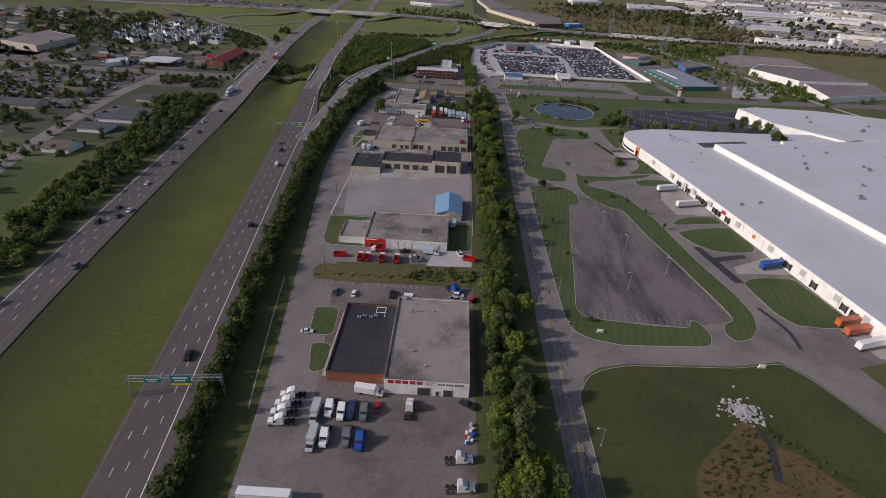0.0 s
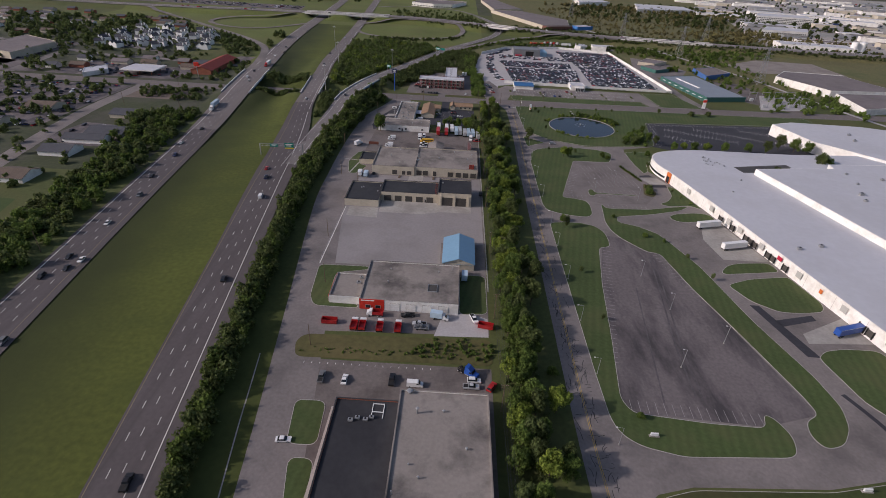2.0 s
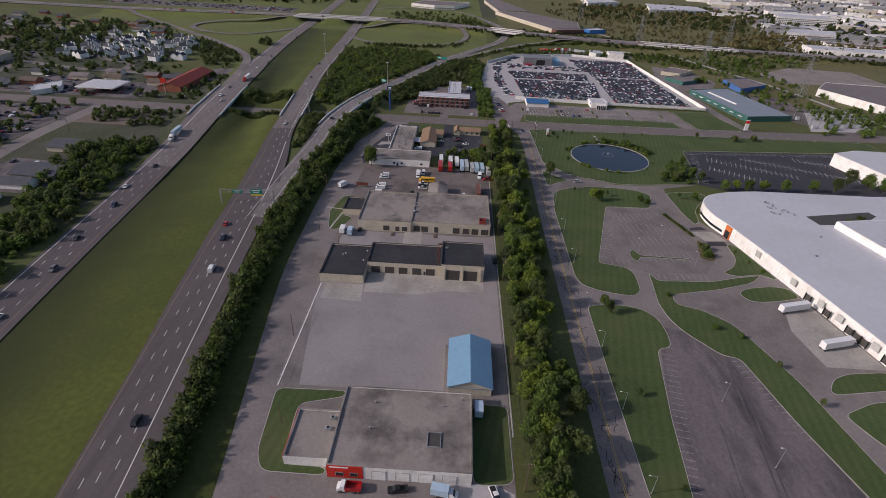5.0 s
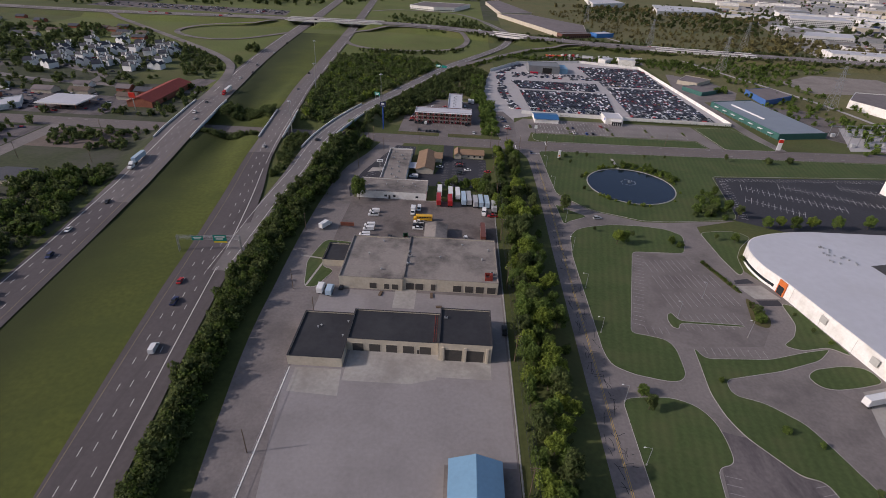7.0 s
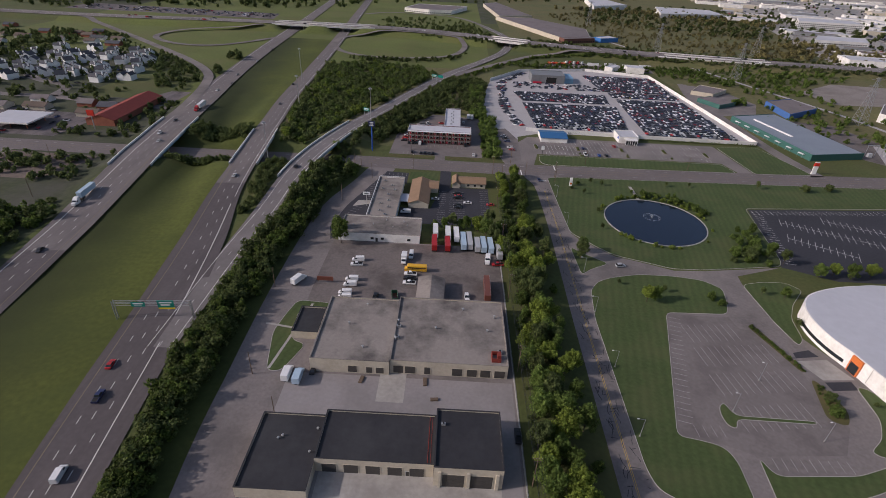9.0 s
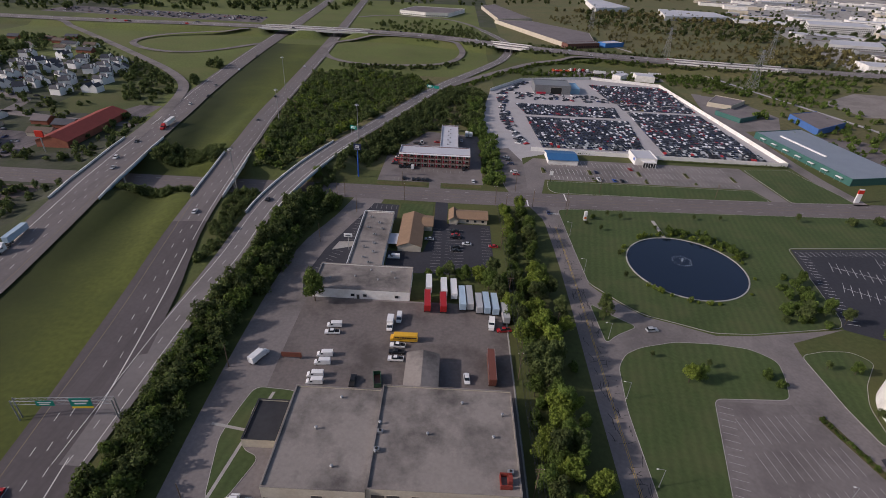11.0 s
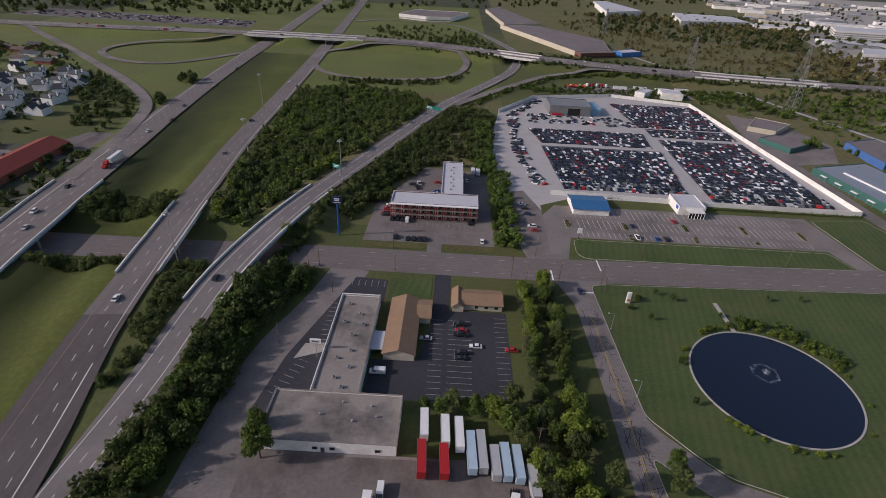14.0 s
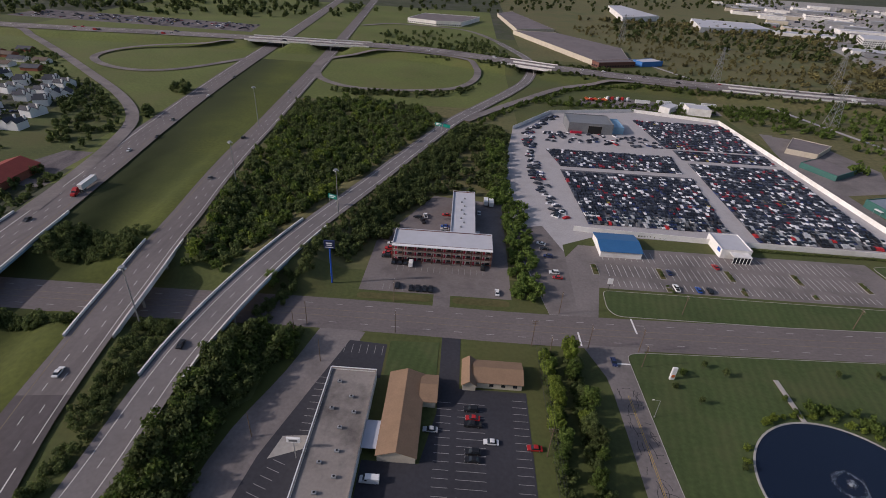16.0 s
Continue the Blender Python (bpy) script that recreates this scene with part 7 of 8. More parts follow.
rows(57, 132, 640, 714, -4, 8, 5.1); rows(54, 136, 724, 752, -6, 3, 5.1); rows(146, 217, 632, 742, 3, -3, 5.1); rows(147, 214, 752, 768, 0, 0, 5.6); rows(143, 213, 776, 842, -7, 2, 5.1)
# darker ground sheet under each block of cars, paler in patches
ROW_GROUND = mat("dark_ground_under_cars", (0.105, 0.105, 0.118), 0.95, 0.3, 0.08, 0.8, stain=(0.20, 0.19, 0.19), stain_amt=0.5, stain_scale=0.2)
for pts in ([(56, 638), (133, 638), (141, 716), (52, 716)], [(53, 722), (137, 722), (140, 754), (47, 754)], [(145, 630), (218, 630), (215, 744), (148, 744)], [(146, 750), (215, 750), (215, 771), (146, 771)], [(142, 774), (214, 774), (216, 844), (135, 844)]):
    sheet("dirt", pts, 0.046, ROW_GROUND, yard)
for k in range(70):
    spots.append((rs_.uniform(50, 140), rs_.uniform(772, 796), rs_.uniform(0, 360)))
for k in range(120):                                       # loose line along the fence
    y = rs_.uniform(640, 842); spots.append((float(np.interp(y, [640, 700, 790, 842], [38, 31, 33, 62])) + rs_.uniform(0, 3) + (4 if k % 3 == 0 else 0), y, rs_.uniform(50, 130)))
spots.sort(key=lambda s: s[1])
GS = "salvage cars in rows"
variants = []
for i, c in enumerate(("black", "black", "grey", "navy", "silver", "white", "red", "grey", "black", "white", "black", "silver", "grey", "navy")):
    v = thing("salvage_car", "stripped %s car in a salvage row" % c, "car", group=GS)
    quick("body", BODY, BF, paint(c), v); quick("cabin", CAB, CF, GLASS if i % 2 else paint(c), v)
    variants.append(v)
vs, fs, mi = [], [], []
taken = 0
for i, (x, y, a) in enumerate(spots):
    m = pose(x, y, 0.04, 0, 0, a)
    if i < 230:
        if i < len(variants):
            variants[i].matrix_basis = m
        else:
            copy_thing(rs_.choice(variants), m)
        continue
    sc = rs_.uniform(0.92, 1.12)
    for P_, F_, k in ((BODY, BF, 0), (CAB, CF, 1)):
        n0 = len(vs)
        vs += [tuple(m @ (Vector(q) * sc)) for q in P_]
        fs += [tuple(n0 + j for j in f) for f in F_]; mi += [k] * len(F_)
sv = quick("salvage_cars", vs, fs, SALVAGE)
sv.data.materials.append(SALVAGE_TOP); sv.data.polygons.foreach_set("material_index", mi)
tagged(sv, "dense rows of stripped cars of many colours on gravel", "cars", kind="stuff")


# ---- poles, signs, wires ----
def lamp_post(x, y, h=7.6, arm=2.0, rz=0, z=0.0, label="thin grey street lamp on a single arm"):
    p_ = thing("street_lamp", label, "street lamp", x, y, z, rz)
    bm = bmesh.new(); tube(bm, (0, 0, -0.1), (0, 0, h), 0.11, 0.07, 8); part("pole", bm, STEEL, p_)
    bm = bmesh.new(); tube(bm, (0, 0, h - 0.1), (-arm, 0, h + 0.25), 0.05, 0.04, 6); part("arm", bm, STEEL, p_)
    part("lamp_head", boxes((-arm - 0.6, -arm + 0.1, -0.15, 0.15, h + 0.15, h + 0.33), bevel=0.04), WHITE_PLAIN, p_)
    bm = bmesh.new(); tube(bm, (0, 0, -0.1), (0, 0, 0.5), 0.25, 0.25, 8); part("base", bm, CONCRETE, p_)
    return p_


for y in (104, 154, 184, 214, 244, 274, 298, 333, 363, 395, 425, 470, 505):
    lamp_post(50 + (1.5 if y in (425, 470, 505) else 0), y)
for x, y in ((85, 250), (104, 205), (82, 190), (90, 225), (100, 360), (84, 345), (108, 335)):
    lp = lamp_post(x, y, 8.5, 1.2, 0, 0, "car park lamp on a concrete base")
for x, y in ((-77, 619), (-141, 647), (-127, 525), (-170, 760)):
    t_ = thing("high_mast_light", "very tall steel lighting mast beside the ramp", "light mast", x, y, 0)
    bm = bmesh.new(); tube(bm, (0, 0, -0.2), (0, 0, 30), 0.32, 0.14, 10); part("mast", bm, STEEL, t_)
    bm = bmesh.new(); tube(bm, (0, 0, 29.5), (0, 0, 30.1), 1.0, 1.0, 10); part("ring", bm, STEEL, t_)
    for k in range(4):
        a = k * math.pi / 2
        part("lamp_head", boxes((math.cos(a) * 1.1 - 0.3, math.cos(a) * 1.1 + 0.3, math.sin(a) * 1.1 - 0.3, math.sin(a) * 1.1 + 0.3, 29.2, 29.6)), WHITE_PLAIN, t_)


def utility_pole(x, y, h=12, rz=0, arms=True):
    p_ = thing("utility_pole", "weathered wooden utility pole with cross arm", "utility pole", x, y, 0, rz)
    bm = bmesh.new(); tube(bm, (0, 0, -0.3), (0, 0, h), 0.17, 0.11, 8); part("pole", bm, WOOD, p_)
    if arms:
        part("cross_arm", boxes((-1.3, 1.3, -0.06, 0.06, h - 0.7, h - 0.55)), WOOD, p_)
        part("cross_arm", boxes((-1.1, 1.1, -0.06, 0.06, h - 1.7, h - 1.57)), WOOD, p_)
        for k in (-1.2, -0.4, 0.4, 1.2):
            bm = bmesh.new(); tube(bm, (k, 0, h - 0.55), (k, 0, h - 0.35), 0.05, 0.05, 6); part("insulator", bm, WHITE_PLAIN, p_)
    return p_


LINE_Y = [70, 117, 164, 212, 262, 314, 358, 401, 445, 487, 535]
for y in LINE_Y:
    utility_pole(14.6, y, 12.5)
WIRE = mat("overhead_wire", (0.05, 0.05, 0.055), 0.6, 0.1, 1, 3)
wires = thing("overhead_wires", "sagging overhead wires between the utility poles", "wires")
for k, zz in ((-1.2, 12.15), (-0.4, 12.15), (0.4, 12.15), (1.2, 12.15), (-0.9, 11.0), (0.9, 11.0), (0, 8.5)):
    q = [(14.6 + k, y0 + (y1 - y0) * j / 6, zz - 0.9 * (1 - (2 * j / 6 - 1) ** 2)) for y0, y1 in zip(LINE_Y[:-1], LINE_Y[1:]) for j in range(6)]
    bm = bmesh.new()
    rings = [[bm.verts.new((x + 0.03 * math.cos(a), y, z + 0.03 * math.sin(a))) for a in (0, 2.1, 4.2)] for x, y, z in q]
    for r0, r1 in zip(rings[:-1], rings[1:]):
        for j in range(3):
            bm.faces.new((r0[j], r0[(j + 1) % 3], r1[(j + 1) % 3], r1[j]))
    part("wire", bm, WIRE, wires)
for x, y, h_ in ((-62, 331, 11), (-66, 270, 10), (-76, 350, 10), (-61, 519, 10), (-73, 486, 10), (-74, 532, 11), (-71, 538, 11), (-37, 537, 10), (-58, 230, 10), (-54, 190, 10), (-84, 400, 10), (20, 528, 11), (54, 528, 10), (80, 561, 10), (150, 560, 10), (-190, 240, 11), (-238, 470, 11), (-262, 520, 11), (-285, 470, 11)):
    utility_pole(x, y, h_, 90, x > -50)
# fence along the yard's edge
fence = thing("yard_fence", "low pale fence line along the yard edge", "fence")
for y in np.arange(230, 441, 3.5):
    part("post", boxes((12.9, 13.0, y - 0.05, y + 0.05, 0, 1.8)), STEEL, fence)
part("rail", boxes((12.93, 12.97, 230, 440, 1.7, 1.78), (12.93, 12.97, 230, 440, 0.85, 0.9)), STEEL, fence)
part("footing", boxes((12.75, 13.15, 230, 440, -0.02, 0.16)), KERB, fence)
fence2 = thing("yard_fence", "low pale kerb and fence beside the frontage yard", "fence")
for y in np.arange(245, 306, 3.5):
    part("post", boxes((-64.1, -64.0, y - 0.05, y + 0.05, 0, 1.8)), STEEL, fence2)
part("rail", boxes((-64.07, -64.03, 245, 305, 1.7, 1.78)), STEEL, fence2); part("footing", boxes((-64.3, -63.9, 245, 305, -0.02, 0.14)), WHITE_PAINT, fence2)


def gantry(x0, y0, x1, y1, z, panels, label):
    """A lattice sign bridge with green panels; panels: along from, to, base, height, with yellow strip."""
    L = math.hypot(x1 - x0, y1 - y0)
    g_ = thing("sign_gantry", label, "sign gantry", x0, y0, z, math.degrees(math.atan2(y1 - y0, x1 - x0)))
    for x in (0, L):
        bm = bmesh.new(); tube(bm, (x, 0, -0.4), (x, 0, 8.0), 0.22, 0.16, 8); tube(bm, (x, 1.2, -0.4), (x, 1.2, 8.0), 0.22, 0.16, 8); part("post", bm, STEEL, g_)
    bm = bmesh.new()
    for yy, zz in ((0, 6.4), (1.2, 6.4), (0, 7.8), (1.2, 7.8)):
        tube(bm, (0, yy, zz), (L, yy, zz), 0.07, 0.07, 6)
    n = int(L / 1.5)
    for k in range(n):
        a, b = L * k / n, L * (k + 1) / n
        for yy in (0, 1.2):
            tube(bm, (a, yy, 6.4 if k % 2 else 7.8), (b, yy, 7.8 if k % 2 else 6.4), 0.045, 0.045, 5)
        tube(bm, (a, 0, 7.8), (b, 1.2, 7.8), 0.04, 0.04, 4)
    part("truss", bm, STEEL, g_)
    for a, b, z0, z1, yel in panels:
        s_ = part("sign_panel", boxes((a, b, -0.25, -0.1, z0, z1)), GREEN_SIGN, g_, "green road sign panel with white bars")
        w = b - a
        part("legend", boxes((a + 0.12 * w, b - 0.12 * w, -0.27, -0.253, z0 + (z1 - z0) * 0.62, z0 + (z1 - z0) * 0.80), (a + 0.2 * w, b - 0.25 * w, -0.27, -0.253, z0 + (z1 - z0) * 0.28, z0 + (z1 - z0) * 0.45)), WHITE_PLAIN, s_)
        if yel:
            part("exit_strip", boxes((a + 0.1, b, -0.27, -0.1, z0 - 0.75, z0 - 0.03)), YELLOW_SIGN, s_)
    return g_


gantry(-136, 374, -108, 376.5, 0.2, [(7, 12, 6.0, 8.0, False), (16.5, 22.5, 5.6, 8.8, True)], "long lattice gantry with green exit signs over the freeway")
gantry(-97.5, 112, -69, 115, 0.2, [(5.5, 10.5, 6.0, 8.0, False), (13.5, 19.5, 5.6, 8.8, True)], "long lattice gantry with green exit signs over the freeway")
for x, y, z, a, w in ((-84, 628, 5.5, -20, 5), (-37, 772, 2.4, -25, 14)):
    g_ = thing("road_sign", "green road sign on posts beside the ramp", "road sign", x, y, z, a)
    part("sign_panel", boxes((0, min(w, 6), -0.1, 0.05, 4.4, 7.0)), GREEN_SIGN, g_)
    part("legend", boxes((0.7, min(w, 6) - 0.7, -0.13, -0.103, 5.9, 6.4), (0.7, min(w, 6) - 1.5, -0.13, -0.103, 5.0, 5.4)), WHITE_PLAIN, g_)
    part("post", boxes((0.5, 0.7, 0.05, 0.25, -2, 7.0), (min(w, 6) - 0.7, min(w, 6) - 0.5, 0.05, 0.25, -2, 7.0)), STEEL, g_)
    if w > 6:
        part("sign_panel", boxes((7, 13, -0.1, 0.05, 4.4, 7.0)), GREEN_SIGN, g_); part("arm", boxes((-1, 14, 0.05, 0.3, 5.3, 5.7)), STEEL, g_)
pylon_sign = thing("motel_sign", "tall blue pole sign beside the motel", "pole sign", -68, 566)
bm = bmesh.new(); tube(bm, (0, 0, -0.3), (0, 0, 18), 0.4, 0.35, 10); part("pole", bm, BLUE_PAINT, pylon_sign)
cab = part("sign_box", boxes((-2.2, 2.2, -0.4, 0.4, 17.5, 21.2), bevel=0.05), paint("navy"), pylon_sign)
part("sign_bars", boxes((-1.3, 1.3, -0.43, -0.403, 19.8, 20.4), (-1.1, 1.1, -0.43, -0.403, 19.0, 19.4), (-1.7, 1.7, -0.43, -0.403, 18.0, 18.3)), WHITE_PLAIN, cab)
tot = thing("lawn_sign", "white upright sign slab with orange patch on the lawn", "sign", 63, 523)
part("slab", boxes((-0.9, 0.9, -0.4, 0.4, -0.05, 5.6), bevel=0.15), WHITE_PLAIN, tot); part("patch", boxes((-0.6, 0.6, -0.44, -0.404, 1.2, 2.4)), ORANGE, tot)
ts = thing("lot_sign", "white pole sign at the car park entrance", "sign", 52, 574)
bm = bmesh.new(); tube(bm, (0, 0, 0.05), (0, 0, 6), 0.12, 0.12, 8); part("pole", bm, BLACK, ts); part("panel", boxes((-1.1, 1.1, -0.2, 0.2, 4.5, 7.2)), WHITE_PLAIN, ts)
es = thing("strip_sign", "white cabinet sign on a pole beside the strip shop", "sign", -58, 480)
bm = bmesh.new(); tube(bm, (0, 0, 0.05), (0, 0, 7), 0.15, 0.15, 8); part("pole", bm, STEEL, es); part("panel", boxes((-1.9, 1.9, -0.3, 0.3, 7, 8.6)), WHITE_PLAIN, es); part("mark", boxes((-1.2, 1.2, -0.33, -0.303, 7.4, 8.2)), paint("grey"), es)
bs = thing("yard_board", "dark low board sign on two posts", "sign", -64, 405.5)
part("board", boxes((-3.5, 3.5, -0.15, 0.15, 1.0, 3.0)), paint("rust"), bs); part("post", boxes((-3, -2.8, -0.1, 0.1, -0.02, 1), (2.8, 3, -0.1, 0.1, -0.02, 1)), WOOD, bs)
for x, y, t in ((62, 158, "stone"), (118, 143, "stone")):
    ms = thing("entrance_marker", "low stone entrance sign in a flower bed", "sign", x, y, 0.12)
    part("plinth", boxes((-1.6, 1.6, -0.4, 0.4, -0.05, 0.4)), CONCRETE, ms); part("slab", boxes((-1.2, 1.2, -0.25, 0.25, 0.4, 1.5), bevel=0.05), WHITE_PLAIN, ms)

# pond edge, fountain and jetty
pe = thing("pond_edge", "pale stone rim round the pond", "kerb", kind="structure")
kerb("rim", [(102 + 27.2 * math.cos(a), 480 + 27.2 * math.sin(a)) for a in np.linspace(0, math.tau, 73)[:-1]], pe, closed=True, h=0.35, w=0.6)
ft = thing("fountain", "low spray fountain ring in the pond", "fountain", 102, 485, 0.06)
FOAM = mat("white_water_foam", (0.42, 0.45, 0.48), 0.5, 0.2, 1, 5)
bm = bmesh.new()
rf = random.Random(4)
for k in range(420):
    a, r_ = rf.uniform(0, math.tau), rf.gauss(4.3, 0.35)
    if k > 300:
        r_ = abs(rf.gauss(0, 0.7))
    x, y, z = r_ * math.cos(a), r_ * math.sin(a), (0.05 if k <= 300 else rf.uniform(0.1, 1.6))
    s_ = rf.uniform(0.035, 0.08)
    box(bm, x - s_, x + s_, y - s_, y + s_, z, z + s_)
part("spray", bm, FOAM, ft)
bm = bmesh.new(); tube(bm, (0, 0, -0.05), (0, 0, 0.5), 0.5, 0.3, 10); part("nozzle", bm, STEEL, ft)
jt = thing("jetty", "pale wooden jetty at the pond's edge", "jetty", 101, 507, 0.12)
for k in range(20):
    part("plank", boxes((-0.9, 0.9, k * 0.95, k * 0.95 + 0.9, 0.25, 0.33)), KERB, jt)
part("beam", boxes((-0.8, -0.6, 0, 19, -0.05, 0.25), (0.6, 0.8, 0, 19, -0.05, 0.25)), WOOD, jt)
for x, y in ((50, 592), (81, 592), (114, 594), (146, 595), (176, 592), (81, 579), (115, 581), (147, 581)):
    isl = thing("planted_island", "small kerbed planting island with mulch", "planter", x, y, 0.05)
    part("bed", boxes((-1.3, 1.3, -4.5 if y > 585 else -1.5, 4.5 if y > 585 else 1.5, 0, 0.16), bevel=0.05), SCRUB, isl)
    kerb("kerb", [(-1.4, -4.6 if y > 585 else -1.6), (1.4, -4.6 if y > 585 else -1.6), (1.4, 4.6 if y > 585 else 1.6), (-1.4, 4.6 if y > 585 else 1.6)], isl, closed=True, h=0.2)
stuff("shrubbery", "small shrubs in the car park islands", "shrubs", [(x + rg.uniform(-.6, .6), y + rg.uniform(-2.5, 2.5), rg.uniform(.16, .28)) for x, y in ((50, 592), (81, 592), (114, 594), (146, 595), (176, 592), (81, 579), (115, 581), (147, 581)) for _ in range(4)] + [(x, 600 + 6.6, .3) for x in np.arange(57, 75, 2)] + [(x, 627, 0.3) for x in np.arange(80, 114, 1.6)] + [(x, 619.5, 0.28) for x in np.arange(134, 226, 1.8)], LEAF_DARK, CLOUDS, 31, 0.1)
# rubble heap and scrub on the south lawn
st = thing("rubble_heap", "pale heap of broken concrete on the lawn", "rubble", 101, 121, 0.1)
bm = bmesh.new(); rk = random.Random(9)
for k in range(330):
    a, r_ = rk.uniform(0, math.tau), abs(rk.gauss(0, 2.6))
    x, y = r_ * math.cos(a) * 1.3, r_ * math.sin(a)
    s_ = rk.uniform(0.15, 0.5); z = max(0, 1.0 - r_ * 0.25) * rk.random()
    vv = box(bm, x - s_, x + s_, y - s_ * rk.uniform(.5, 1), y + s_, z - 0.1, z + s_ * rk.uniform(.5, 1.2))
    for v in vv:
        v.co += Vector((rk.uniform(-.12, .12), rk.uniform(-.12, .12), rk.uniform(-.1, .1)))
part("chunks", bm, GRAVEL, st)
bed_ = [(82, 103), (75, 94), (71, 74), (73, 62), (126, 62), (123, 88), (117, 96), (111, 105), (105, 108), (101, 116), (97, 116), (92, 111), (87, 107)]
struct(sheet("ground_reed_bed", smooth_loop(bed_, 2.0), 0.135, mat("rusty_reed_ground", (0.115, 0.078, 0.034), 0.95, 0.4, 0.08, 0.7, stain=(0.062, 0.070, 0.022), stain_amt=0.9, stain_scale=0.09, bump=0.8)), "rusty brown reed bed in the rough lawn", "ground")
struct(sheet("ground_wet_channel", [(101.0, 114), (102.4, 114.5), (104.6, 108), (102.6, 101), (100.6, 95), (98.2, 95.5), (100.4, 103), (102.4, 108)], 0.15, mat("wet_mud", (0.045, 0.040, 0.038), 0.45, 0.2, 0.2, 1.5)), "dark wet channel through the reed bed", "ground")
stuff("scrub", "rusty brown reeds and weeds on the rough lawn", "reeds", scatter([(96, 98), (104, 104), (112, 103), (118, 94), (122, 84), (122, 66), (80, 66), (84, 84)], 300, 0.07, 0.17), mat("rusty_scrub_leaves", (0.125, 0.085, 0.036), 0.85, 0.5, 0.2, 0.9, island=0.5), MIDDLE, 32, 0.1)
stuff("scrub", "olive weeds round the edge of the reed bed", "reeds", scatter([(76, 94), (83, 103), (92, 110), (100, 115), (103, 108), (98, 98), (86, 86), (78, 66), (73, 66)], 260, 0.08, 0.2) + scatter([(103, 113), (111, 106), (122, 90), (125, 80), (128, 80), (124, 94), (114, 107), (105, 116)], 110, 0.08, 0.18), mat("olive_weed_leaves", (0.075, 0.085, 0.024), 0.85, 0.5, 0.2, 0.9, island=0.5), MIDDLE, 35, 0.1)
stuff("scrub", "weeds along the drainage strip", "shrubs", scatter([(-20, 187), (13, 186), (13, 198), (-10, 197)], 80, 0.14, 0.32) + scatter([(-58, 186), (-20, 187), (-12, 190), (-55, 189)], 40, 0.1, 0.16), LEAF, CLOUDS, 33, 0.1)
stuff("shrubbery", "low shrubs in the warehouse entrance bed", "shrubs", [(112 + 7.5 * f + rg.uniform(-1.0, 1.0), 391 - 25 * f, rg.uniform(.12, .22)) for f in np.linspace(0, 1, 60)] + [(rg.uniform(118, 122), rg.uniform(345, 360), rg.uniform(.14, .26)) for k in range(24)], LEAF, CLOUDS, 34, 0.05)

# clutter beside the dealer's yard
sc = thing("scrap_pile", "heap of white, blue and red drums and bags", "scrap", 10.3, 105, 0.04)
for k in range(16):
    c = rk.choice(["white", "white", "white", "blue", "red", "silver"])
    bm = bmesh.new(); x, y = rk.uniform(-1.3, 1.2), rk.uniform(-4, 4)
    tube(bm, (x, y, -0.02), (x + rk.uniform(-.1, .1), y, 0.95), 0.5, 0.45, 9); part("drum", bm, paint(c), sc)
put("car", 9.6, 116.5, 60, "black", "pickup"); put("car", 12, 330, 0, "black", "pickup")
for x, y, a, l in ((-14, 343, 5, 5), (-39, 350, 80, 6), (-17.5, 350.5, 95, 7)):
    pl = thing("pallet_stack", "low stack of weathered pallets and debris", "pallets", x, y, 0.05, a)
    for k in range(3):
        part("pallet", boxes((-l / 4, l / 4, -0.6, 0.6, 0.02 + k * 0.16, 0.14 + k * 0.16)), WOOD, pl)
for x, y in ((36, 536), (55, 536), (28, 556), (-40, 556)):
    utility_pole(x, y, 11, 90)
for pts in ([(33.5, 537.0), (34.2, 537.0), (34.2, 545), (33.5, 545)], [(57, 546.5), (57.7, 546.5), (57.7, 556), (57, 556)], [(44.5, 528.5), (52, 528.5), (52, 529.2), (44.5, 529.2)]):
    sheet("stop_line", pts, 0.1, WHITE_PAINT, street)


# ---- distant buildings ----
MAUVE_ROOF = mat("mauve_grey_roof", (0.19, 0.165, 0.165), 0.9, 0.15, 0.03, 0.4, stain=(0.12, 0.105, 0.105), stain_amt=0.6)
RED_ROOF = mat("dark_red_roof", (0.22, 0.045, 0.035), 0.8, 0.15, 0.2, 1)
SLATE = mat("dark_slate_shingles", (0.075, 0.078, 0.09), 0.9, 0.2, 0.3, 2)
BROWN_SHINGLE = mat("weathered_brown_shingles", (0.13, 0.10, 0.08), 0.9, 0.2, 0.3, 2)


